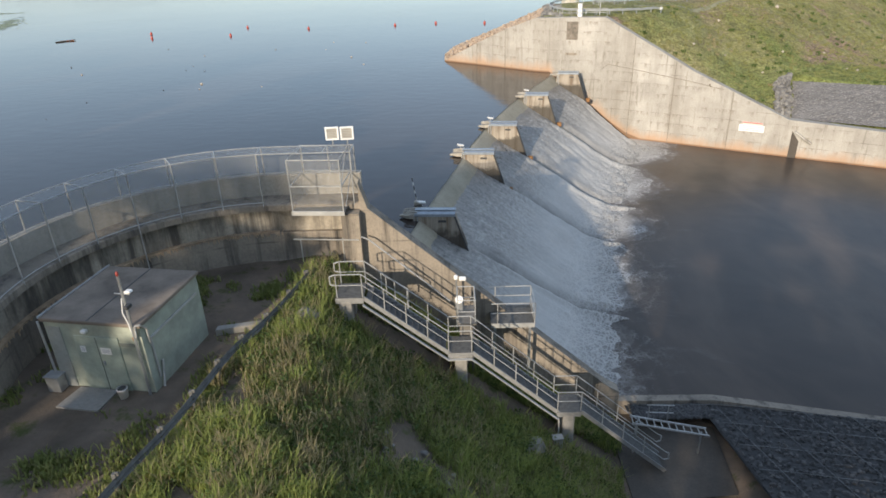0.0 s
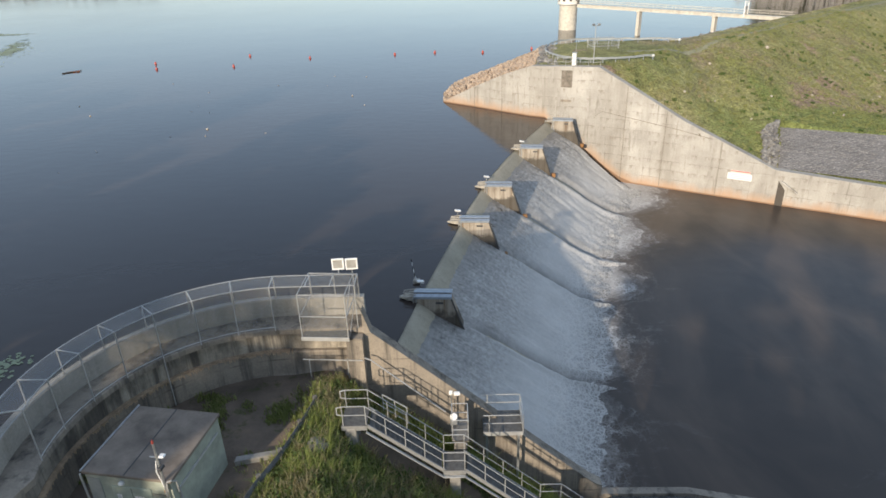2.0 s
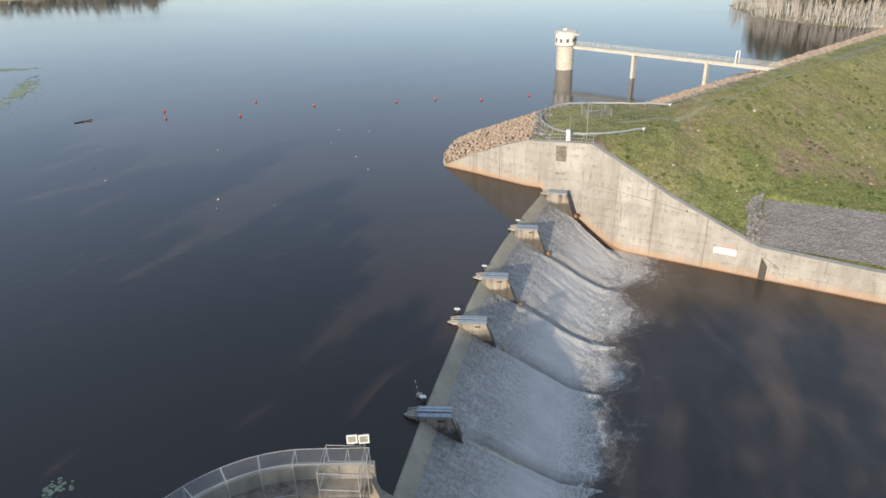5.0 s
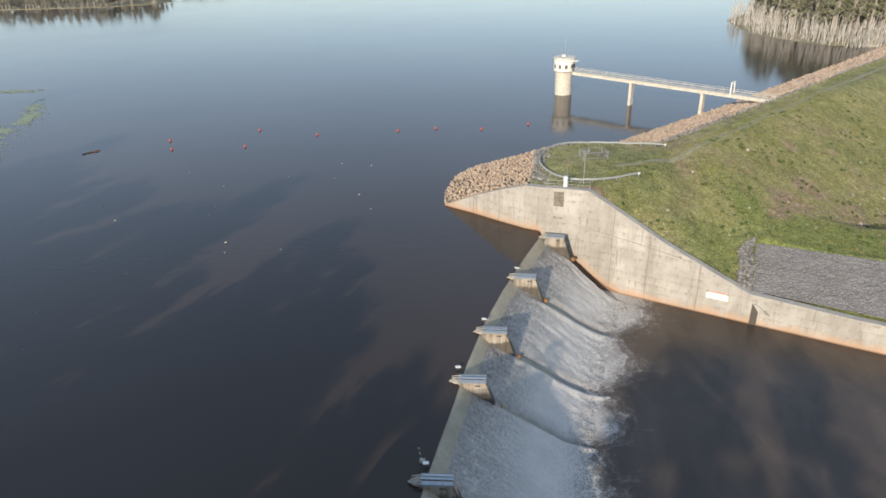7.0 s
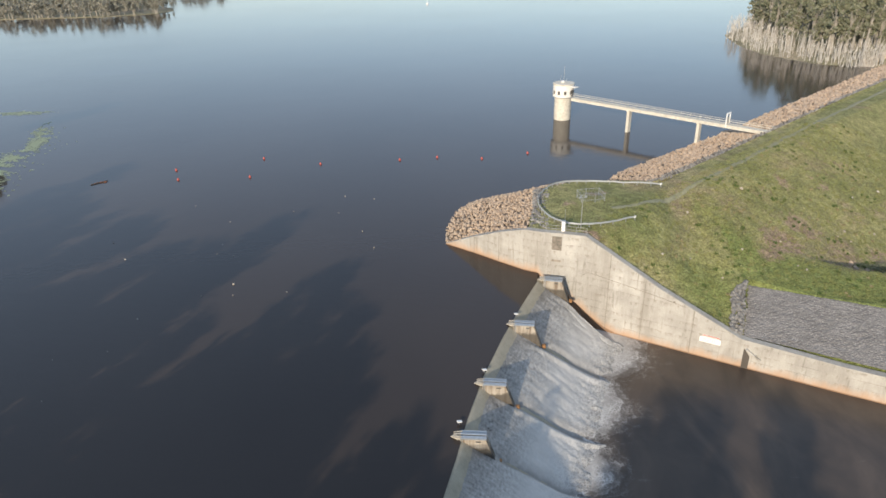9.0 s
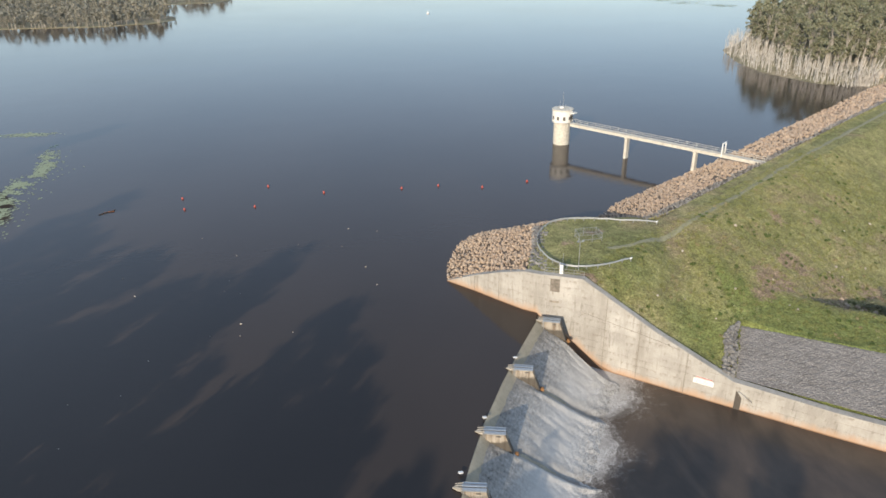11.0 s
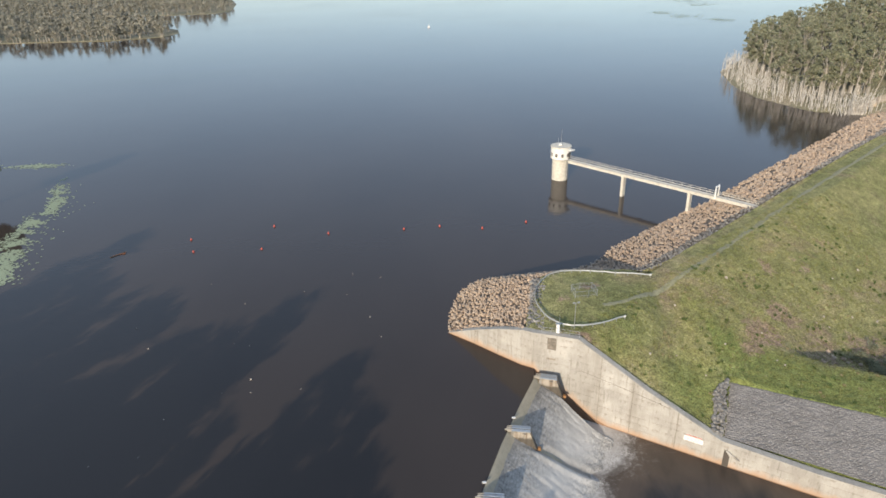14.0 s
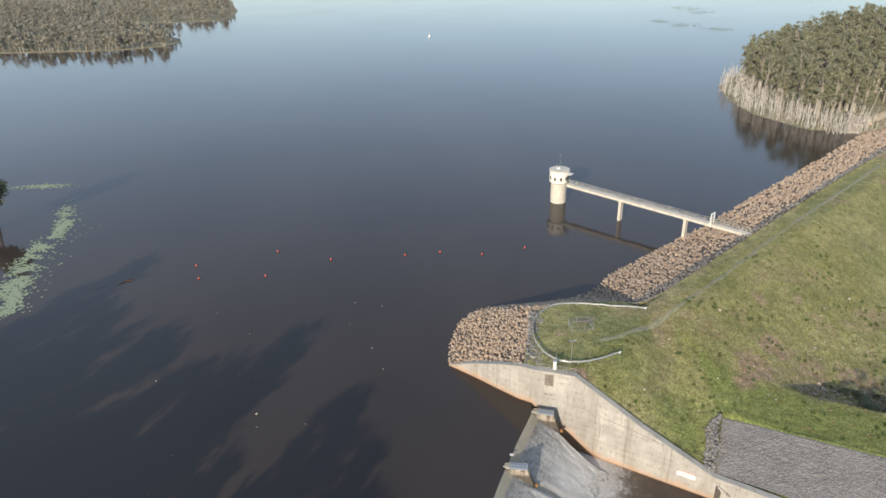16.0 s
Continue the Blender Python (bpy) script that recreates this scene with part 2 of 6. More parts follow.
def grass_material(name, a, b, dry, scale=0.12, dryness=0.35, worn=False):
    m = Mat(name, 0.9, spec=0.2)
    c = m.ramp(m.noise(scale, 5, 0.6), [(0.32, a), (0.68, b)])
    c = m.mix(m.ramp(m.noise(scale * 0.55, 5, 0.65, distort=0.6), [(0.52, 0.0), (0.66, dryness * 1.6)]), c, dry)
    if worn:
        edge = m.math("ADD", m.attr("bare"), m.math("MULTIPLY", m.math("SUBTRACT", m.noise(0.45, 5, 0.7), 0.5), 1.6))
        c = m.mix(m.ramp(m.attr("lush"), [(0.1, 0.0), (0.9, 0.75)]), c, (0.17, 0.205, 0.058))
        c = m.mix(m.ramp(edge, [(0.42, 0.0), (0.62, 0.85)]), c, (0.30, 0.21, 0.15))
        # dead tufts and small weeds
        spots = m.ramp(m.noise(1.1, 5, 0.75), [(0.60, 0.0), (0.70, 0.7)])
        c = m.mix(spots, c, (0.36, 0.29, 0.20))
        c = m.mix(m.ramp(m.noise(0.8, 5, 0.75, m.mapped((1, 1, 1), None, (0, 0, 1.0))), [(0.60, 0.0), (0.70, 0.65)]), c, (0.085, 0.105, 0.035))
    fine = m.noise(3.5, 4, 0.7)
    c = m.mix(0.8, c, m.ramp(fine, [(0.32, 0.12), (0.68, 0.88)]), "OVERLAY")
    c = m.mix(0.45, c, m.ramp(m.noise(0.55, 4, 0.7), [(0.35, 0.22), (0.65, 0.78)]), "OVERLAY")
    return m.color(c).bump(m.math("ADD", fine, m.noise(0.8, 3)), 0.9, 0.35)


M["bank_grass"] = grass_material("mown_bank_grass", (0.175, 0.182, 0.068), (0.315, 0.29, 0.13), (0.31, 0.225, 0.155), 0.085, 0.5, True)
# dry-grass tone, kept pale to stand in for haze over the far shores
M["far_soil"] = grass_material("dry_shore_grass", (0.20, 0.19, 0.12), (0.30, 0.265, 0.18), (0.36, 0.30, 0.22), 0.04, 0.5)
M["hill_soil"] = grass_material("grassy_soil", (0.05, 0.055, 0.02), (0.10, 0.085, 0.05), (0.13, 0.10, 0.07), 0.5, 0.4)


def earth_material():
    m = Mat("bare_earth", 0.95, spec=0.2)
    c = m.ramp(m.noise(0.45, 6, 0.65), [(0.3, (0.085, 0.07, 0.055)), (0.55, (0.155, 0.122, 0.095)), (0.75, (0.24, 0.17, 0.12))])
    c = m.mix(m.ramp(m.noise(0.8, 5, 0.7), [(0.56, 0.0), (0.66, 0.9)]), c, (0.06, 0.075, 0.022))
    return m.color(c).bump(m.noise(4, 5, 0.7), 0.6, 0.12)


M["earth"] = earth_material()


def stone_material(name, a, b, c3, obj=False):
    m = Mat(name, 0.85)
    r = m.random() if obj else m.island()
    c = m.ramp(r, [(0.0, a), (0.5, b), (1.0, c3)])
    c = m.mix(0.45, c, m.ramp(m.noise(2.5, 4), [(0.3, 0.2), (0.7, 0.8)]), "OVERLAY")
    return m.color(c).bump(m.noise(4, 4), 0.5, 0.08)


RIP = ((0.25, 0.185, 0.135), (0.43, 0.325, 0.235), (0.33, 0.27, 0.215))
M["riprap"] = stone_material("brown_riprap", *RIP)
M["riprap_piece"] = stone_material("brown_riprap_piece", *RIP, obj=True)
M["grey_rock"] = stone_material("grey_rock", (0.11, 0.105, 0.10), (0.19, 0.18, 0.165), (0.26, 0.245, 0.22))


def plain(name, col, rough=0.6, metal=0.0, vary=0.25, scale=3.0):
    m = Mat(name, rough, metal)
    n = m.noise(scale, 5, 0.65)
    c = m.mix(vary, col, m.ramp(n, [(0.3, 0.15), (0.7, 0.85)]), "OVERLAY")
    return m.color(c).bump(m.noise(scale * 6, 2), 0.08, 0.01)


M["steel"] = plain("galvanised_steel", (0.42, 0.43, 0.43), 0.45, 0.7)
M["white"] = plain("white_paint", (0.74, 0.73, 0.70), 0.5)
M["tower"] = plain("cream_tower_concrete", (0.52, 0.485, 0.41), 0.75, vary=0.35, scale=1.2)
M["roof_sheet"] = plain("blue_grey_roof_sheet", (0.32, 0.36, 0.40), 0.4, 0.5)
M["dark"] = plain("dark_metal", (0.05, 0.05, 0.05), 0.6)
M["rust"] = plain("rusty_steel", (0.26, 0.13, 0.05), 0.85, vary=0.5)
M["red"] = plain("red_plastic", (0.42, 0.07, 0.05), 0.5)
M["orange"] = plain("orange_plastic", (0.55, 0.17, 0.06), 0.5)
M["shed_wall"] = plain("pale_green_render", (0.30, 0.325, 0.265), 0.85, vary=0.35, scale=1.3)
M["shed_door"] = plain("grey_green_door", (0.30, 0.34, 0.28), 0.6)
M["shed_roof"] = plain("stained_roof_slab", (0.17, 0.138, 0.11), 0.9, vary=0.6, scale=0.9)
M["sand"] = plain("pale_sandy_track", (0.42, 0.34, 0.25), 0.95, vary=0.4, scale=0.6)
M["road"] = plain("gravel_track", (0.23, 0.22, 0.135), 0.95, vary=0.4, scale=2)
M["lily"] = plain("lily_pads", (0.27, 0.31, 0.19), 0.6)
M["rip_bed"] = plain("brown_rock_bed", (0.13, 0.10, 0.075), 0.9, vary=0.7, scale=2.5)
M["timber"] = plain("driftwood", (0.20, 0.12, 0.07), 0.9)
M["dead_wood"] = plain("bleached_dead_wood", (0.46, 0.43, 0.385), 0.9, vary=0.5, scale=0.7)
M["bark"] = plain("grey_bark", (0.28, 0.255, 0.215), 0.9, vary=0.5)


def leaf_material(name, a, b, c3, through_light=0.4):
    m = Mat(name, 0.7, spec=0.3)
    c = m.ramp(m.island(), [(0.0, a), (0.5, b), (1.0, c3)])
    c = m.mix(m.ramp(m.noise(0.06, 3), [(0.4, 0.0), (0.65, 0.6)]), c, b)
    m.color(c)
    # thin leaves let some of the sun through
    glow = m.node("ShaderNodeBsdfTranslucent")
    both = m.node("ShaderNodeMixShader")
    both.inputs[0].default_value = through_light
    m.link(c, glow.inputs["Color"])
    m.link(m.b.outputs[0], both.inputs[1])
    m.link(glow.outputs[0], both.inputs[2])
    m.link(both.outputs[0], m.t.nodes["Material Output"].inputs["Surface"])
    return m


# gum leaves lightened for haze over the shore wood; near trees share them
M["gum_leaf"] = leaf_material("gum_leaves", (0.15, 0.17, 0.10), (0.26, 0.27, 0.175), (0.38, 0.345, 0.25))
# distance haze is put into these paler, greyer leaf colours
M["hazy_leaf"] = leaf_material("hazy_far_gum_leaves", (0.27, 0.27, 0.215), (0.36, 0.345, 0.28), (0.44, 0.395, 0.325))
M["blade"] = leaf_material("grass_blades", (0.11, 0.15, 0.04), (0.20, 0.235, 0.07), (0.32, 0.31, 0.14))
M["dry_blade"] = leaf_material("dry_grass_blades", (0.25, 0.21, 0.11), (0.35, 0.30, 0.17), (0.43, 0.37, 0.23))


def mesh_material():
    """Open chain-link: a fine woven wire pattern with clear gaps."""
    m = Mat("chain_link", 0.5, 0.6)
    m.color((0.40, 0.41, 0.41))
    m.b.inputs["Alpha"].default_value = 0.2
    return m


def pier_material():
    m = Mat("stained_pier_concrete", 0.85)
    c = m.ramp(m.noise(0.8, 5), [(0.3, (0.27, 0.235, 0.19)), (0.7, (0.42, 0.37, 0.30))])
    drip = m.ramp(m.noise(1.0, 5, 0.7, m.mapped((2.2, 2.2, 0.12))), [(0.45, 0.0), (0.62, 0.85)])
    c = m.mix(drip, c, (0.13, 0.085, 0.05))
    wet = m.ramp(m.math("ADD", m.math("MULTIPLY", m.axis(2), -0.4), m.math("MULTIPLY", m.noise(0.9, 4), 0.7)), [(0.85, 0.0), (1.1, 0.85)])
    c = m.mix(wet, c, (0.05, 0.042, 0.032))
    return m.color(c).bump(m.noise(8, 3), 0.25, 0.03)


def gabion_material():
    m = Mat("rock_mattress", 0.9)
    v = m.node("ShaderNodeTexVoronoi")
    v.inputs["Scale"].default_value = 4.2
    m.link(m.mapped((0.7, 1.15, 1), None, (0, 0, 0.53)), v.inputs["Vector"])
    c = m.ramp(m.axis(0, v.outputs[1]), [(0.0, (0.21, 0.19, 0.17)), (0.5, (0.295, 0.27, 0.242)), (1.0, (0.38, 0.35, 0.315))])
    c = m.mix(m.ramp(v.outputs[0], [(0.2, 0.0), (0.5, 0.6)]), c, (0.09, 0.082, 0.075))
    rows = m.mapped((1, 1, 1), None, (0, 0, 0.5))
    w = m.math("FRACT", m.math("MULTIPLY", m.axis(1, rows), 0.52))
    c = m.mix(m.ramp(w, [(0.0, 0.55), (0.10, 0.0), (0.92, 0.0), (1.0, 0.55)]), c, (0.11, 0.10, 0.095))
    c = m.mix(m.ramp(m.noise(0.3, 4), [(0.4, 0.0), (0.7, 0.4)]), c, (0.30, 0.28, 0.255))
    return m.color(c).bump(v.outputs[0], 0.7, 0.2)


M["pier"] = pier_material()
M["gabion"] = gabion_material()
M["bracket"] = plain("weathered_bracket", (0.34, 0.31, 0.26), 0.8, vary=0.5)
M["sign_pale"] = plain("sign_pale_red", (0.70, 0.55, 0.50), 0.5, vary=0.1)
M["sign_ink"] = plain("sign_ink", (0.35, 0.36, 0.40), 0.6, vary=0.1)
M["slot_dark"] = plain("dark_wall_mark", (0.19, 0.165, 0.135), 0.9, vary=0.6, scale=2)
M["stringer"] = plain("dull_stringer_steel", (0.28, 0.28, 0.27), 0.6, 0.4)
M["rail"] = plain("galvanised_handrail", (0.40, 0.40, 0.385), 0.5, 0.35)
M["guard"] = plain("guard_rail_steel", (0.40, 0.41, 0.40), 0.45, 0.4)
M["window"] = plain("dark_glass", (0.10, 0.09, 0.08), 0.25)
M["white_tower"] = plain("white_tower_paint", (0.66, 0.64, 0.59), 0.65, vary=0.2)
M["pale_rock"] = stone_material("pale_boulders", (0.30, 0.26, 0.22), (0.40, 0.35, 0.29), (0.48, 0.43, 0.36))


M["mesh"] = mesh_material()
M["grating"] = plain("steel_grating", (0.10, 0.098, 0.092), 0.75, 0.15, vary=0.5, scale=6)
M["panel_face"] = plain("grey_louvre", (0.30, 0.28, 0.24), 0.5)
M["rust_lip"] = plain("rusty_lip", (0.46, 0.34, 0.23), 0.9, vary=0.5)
M["shed_side"] = plain("grey_side_recess", (0.27, 0.28, 0.26), 0.85)
M["vent"] = plain("vent_blocks", (0.20, 0.205, 0.17), 0.9)
M["old_guard"] = plain("weathered_guard_steel", (0.12, 0.12, 0.115), 0.7, 0.3, vary=0.5)
M["slab_dark"] = concrete("damp_concrete", (0.21, 0.195, 0.17), (0.13, 0.12, 0.105), (0.06, 0.055, 0.05), 0, 0.5)
# near mattress bed and cobbles: the shade beside the pool is put into their colour
M["shade_gabion"] = plain("shade_toned_rock_bed", (0.045, 0.045, 0.045), 0.95, vary=0.7, scale=6)
M["shade_rock"] = stone_material("shade_toned_cobbles", (0.045, 0.046, 0.046), (0.068, 0.068, 0.068), (0.11, 0.105, 0.10))
# concrete with shade put into its colour, for the stair-foot slab and drain mouth
M["shade_dark"] = concrete("shade_toned_concrete", (0.10, 0.085, 0.07), (0.06, 0.052, 0.043), (0.04, 0.037, 0.033), 0, 0.5)
M["wire"] = plain("pale_wire", (0.17, 0.175, 0.175), 0.6, 0.2)
M["blade_light"] = leaf_material("bright_grass_blades", (0.19, 0.25, 0.06), (0.29, 0.34, 0.095), (0.38, 0.39, 0.15))
M["weed"] = leaf_material("weed_leaves", (0.06, 0.10, 0.03), (0.10, 0.15, 0.045), (0.16, 0.20, 0.07))
M["bank_blade"] = leaf_material("bank_grass_blades", (0.21, 0.225, 0.075), (0.26, 0.265, 0.10), (0.31, 0.30, 0.13))
M["bank_dry"] = leaf_material("bank_dry_blades", (0.25, 0.245, 0.10), (0.29, 0.275, 0.125), (0.32, 0.295, 0.15))
M = {k: v.m for k, v in M.items()}

# ---- building helpers ----
def thing(name, at=(0, 0, 0), rz=0.0, label="", category="", group="", kind=""):
    """A top-level Empty at the thing's base."""
    ob = new(name)
    ob.empty_display_size = 0.2
    ob.matrix_world = pose(*at, 0, 0, rz)
    return tagged(ob, label, category, group, kind)


def mesh_object(name, bm, material, smooth=False):
    me = bpy.data.meshes.new(name)
    bm.to_mesh(me)
    bm.free()
    me.materials.append(material)
    if smooth:
        me.polygons.foreach_set("use_smooth", [True] * len(me.polygons))
    return new(name, me)


def part(name, bm, material, parent, label="", smooth=False):
    """One mesh object under a thing, in the thing's own space."""
    ob = mesh_object(name, bm, material, smooth)
    ob.parent = parent
    return tagged(ob, label)


def raw(name, verts, faces, material, smooth=False, parent=None):
    me = bpy.data.meshes.new(name)
    me.from_pydata([tuple(v) for v in verts], [], faces)
    me.materials.append(material)
    if smooth:
        me.polygons.foreach_set("use_smooth", [True] * len(me.polygons))
    ob = new(name, me)
    if parent:
        ob.parent = parent
    return ob


def box(bm, size, at=(0, 0, 0), rz=0.0, bevel=0.0, ry=0.0, rx=0.0):
    """A box that stands on at (its base's middle)."""
    m = pose(*at, rx, ry, rz) @ Matrix.Translation((0, 0, size[2] / 2)) @ Matrix.Diagonal((*size, 1))
    made = bmesh.ops.create_cube(bm, size=1, matrix=m)["verts"]
    if bevel:
        edges = list({e for v in made for e in v.link_edges})
        bmesh.ops.bevel(bm, geom=edges, offset=bevel, segments=1, affect="EDGES", profile=0.5)
    return bm


def rod(bm, a, b, r=0.025, r2=None, sides=6):
    """A round bar from a to b."""
    a, b = Vector(a), Vector(b)
    d = b - a
    if d.length < 1e-6:
        return bm
    m = Matrix.Translation((a + b) / 2) @ d.to_track_quat("Z", "Y").to_matrix().to_4x4()
    bmesh.ops.create_cone(bm, cap_ends=True, segments=sides, radius1=r, radius2=r if r2 is None else r2, depth=d.length, matrix=m)
    return bm


def rods(points, r=0.025, sides=6):
    bm = bmesh.new()
    for a, b in zip(points, points[1:]):
        rod(bm, a, b, r, sides=sides)
    return bm


def one(f, *a, **k):
    bm = bmesh.new()
    f(bm, *a, **k)
    return bm


def prism(bm, outline, z0, z1):
    """An upright prism over a plan outline; z0 and z1 may be lists, a height a corner."""
    n = len(outline)
    lo = [bm.verts.new((x, y, z0[i] if isinstance(z0, list) else z0)) for i, (x, y) in enumerate(outline)]
    hi = [bm.verts.new((x, y, z1[i] if isinstance(z1, list) else z1)) for i, (x, y) in enumerate(outline)]
    bm.faces.new(lo[::-1]), bm.faces.new(hi)
    for i in range(n):
        j = (i + 1) % n
        bm.faces.new((lo[i], lo[j], hi[j], hi[i]))
    bmesh.ops.recalc_face_normals(bm, faces=bm.faces)
    return bm


def lathe(bm, profile, sides=24):
    """A turned body from (radius, height) pairs."""
    rings = []
    for r, z in profile:
        rings.append([bm.verts.new((r * math.cos(2 * math.pi * i / sides), r * math.sin(2 * math.pi * i / sides), z)) for i in range(sides)])
    for a, b in zip(rings, rings[1:]):
        for i in range(sides):
            j = (i + 1) % sides
            bm.faces.new((a[i], a[j], b[j], b[i]))
    bm.faces.new(rings[0][::-1]), bm.faces.new(rings[-1])
    return bm


def lerp(a, b, k):
    return a + (b - a) * k


def along(points, k):
    """The point at share k of a polyline's corners, smoothed by Catmull-Rom."""
    n = len(points) - 1
    f = min(max(k, 0.0), 0.99999) * n
    i = int(f)
    u = f - i
    p = [np.array(points[min(max(j, 0), n)], float) for j in (i - 1, i, i + 1, i + 2)]
    return 0.5 * (2 * p[1] + (p[2] - p[0]) * u + (2 * p[0] - 5 * p[1] + 4 * p[2] - p[3]) * u * u + (3 * p[1] - p[0] - 3 * p[2] + p[3]) * u ** 3)


def set_float(me, name, values):
    a = me.attributes.new(name, "FLOAT", "POINT")
    a.data.foreach_set("value", np.asarray(values, np.float32))


def grid_mesh(name, nu, nv, f, material, smooth=True, parent=None):
    """A sheet from f(u, v), u and v from 0 to 1. Returns the object and the u, v of its corners."""
    uv = [(i / nu, j / nv) for j in range(nv + 1) for i in range(nu + 1)]
    verts = [f(u, v) for u, v in uv]
    faces = [(j * (nu + 1) + i, j * (nu + 1) + i + 1, (j + 1) * (nu + 1) + i + 1, (j + 1) * (nu + 1) + i) for j in range(nv) for i in range(nu)]
    return raw(name, verts, faces, material, smooth, parent), uv


def fbm(x, y, s=1.0, seed=0.0):
    return noise.fractal(Vector((x * s + seed, y * s - seed, seed)), 1.0, 2.0, 4)


ICO = bmesh.new()
bmesh.ops.create_icosphere(ICO, subdivisions=1, radius=1)
ICO_V = np.array([v.co[:] for v in ICO.verts])
ICO_F = [tuple(v.index for v in f.verts) for f in ICO.faces]
ICO.free()


def rock_verts(rng, size):
    """An angular broken stone."""
    v = ICO_V * rng.uniform(0.7, 1.25, (len(ICO_V), 1)) * rng.uniform(0.6, 1.3, 3) * size
    a, b = rng.uniform(0, 6.28, 2)
    rz = np.array([[math.cos(a), -math.sin(a), 0], [math.sin(a), math.cos(a), 0], [0, 0, 1]])
    rx = np.array([[1, 0, 0], [0, math.cos(b), -math.sin(b)], [0, math.sin(b), math.cos(b)]])
    return v @ rz @ rx


def rock_field(name, places, sizes, material, seed=1, parent=None):
    """Many stones joined into one mesh."""
    rng = np.random.default_rng(seed)
    verts, faces = [], []
    for p, s in zip(places, sizes):
        n = len(verts)
        verts += list(rock_verts(rng, s) + np.array(p))
        faces += [tuple(i + n for i in f) for f in ICO_F]
    return raw(name, verts, faces, material, False, parent)

# ---- water levels and the plan of the spillway ----
WL, POOL = -0.5, -8.9
CREST = [(-5.2, 26.4), (-3.55, 34.0), (-1.75, 42.0), (0.45, 50.6), (3.3, 62.0), (8.2, 75.4), (14.2, 88.9)]
# distance down the face and height of the water's skin
PROFILE = [(0.0, -0.62), (0.5, -0.78), (1.3, -1.45), (2.4, -2.15), (3.7, -2.9), (4.9, -3.7), (7.6, -5.6), (9.4, -6.9), (11.2, -8.05), (12.6, -8.6), (14.0, -8.93), (15.5, -9.3)]
BAYS = [0.0, 0.295, 0.544, 0.674, 0.832, 0.99]


def crest_at(s):
    return along(CREST, s)


def down_dir(s):
    a = radians(lerp(-1.0, -29.0, s ** 1.2))
    return np.array([math.cos(a), math.sin(a)])


def face_height(d):
    xs, zs = zip(*PROFILE)
    return float(np.interp(d, xs, zs))


# reservoir: one sheet to the horizon, upstream of the crest and the dam
def build_reservoir():
    outline = [(-5.2, 26.0), (-6.5, 27.2), (-9.0, 27.3), (-13.0, 25.2), (-16.2, 20.0), (-17, 8), (-44, 22), (-75, 38), (-112, 82), (-170, 120), (-900, 200), (-3500, 900), (-3500, 4500), (3500, 4500), (3500, 900), (420, 440), (152, 232), (62, 150), (40, 132), (30, 118), (16, 104), (14.5, 91.0)]
    outline += [tuple(crest_at(s) + down_dir(s) * 0.15) for s in (0.98, 0.9, 0.8, 0.7, 0.6, 0.5, 0.4, 0.3, 0.2, 0.1)]
    bm = bmesh.new()
    face = bm.faces.new([bm.verts.new((x, y, WL)) for x, y in outline])
    bmesh.ops.triangulate(bm, faces=[face])
    bmesh.ops.recalc_face_normals(bm, faces=bm.faces)
    if sum(f.normal.z for f in bm.faces) < 0:
        bmesh.ops.reverse_faces(bm, faces=bm.faces)
    ob = mesh_object("reservoir_water", bm, M["reservoir"])
    tagged(ob, "calm brown reservoir water reflecting a pale blue sky", "water", kind="structure")


build_reservoir()


# concrete crest and the ogee body under the water
def build_crest():
    verts, faces = [], []
    prof = [(-0.9, -3.0), (-0.75, -0.95), (-0.3, -0.66), (0.1, -0.53), (0.5, -0.70), (1.3, -1.40), (1.8, -2.0), (3.6, -3.1), (7.6, -6.0), (11.2, -8.6), (15.0, -9.6)]
    n = 60
    for i in range(n + 1):
        s = i / n
        c, d = crest_at(s), down_dir(s)
        for x, z in prof:
            p = c + d * x
            verts.append((p[0], p[1], z))
    k = len(prof)
    faces = [(i * k + j, (i + 1) * k + j, (i + 1) * k + j + 1, i * k + j + 1) for i in range(n) for j in range(k - 1)]
    ob = raw("spillway_crest", verts, [f[::-1] for f in faces], M["concrete_crest"], True)
    tagged(ob, "curved wet concrete spillway crest with yellow-brown staining", "spillway", kind="structure")


build_crest()


def bay_place(s, d):
    """Which bay a place d metres down the face belongs to, and how far across it; the seams drift with the flow."""
    s = min(max(s - 0.0038 * d, 0.0), 0.9999)
    for i, (a, b) in enumerate(zip(BAYS, BAYS[1:])):
        if s <= b:
            return i, min((s - a) / (b - a), 1.0), (b - a) * 66.0
    return len(BAYS) - 2, 1.0, 10.0


def seam_distance(s, d):
    """Metres to the nearest seam behind a pier: below 0 on its near side."""
    i, k, wide = bay_place(s, d)
    near, far = k * wide, (1 - k) * wide
    if i == 0 and near < far:
        return 9.0
    return near if near < far else -far


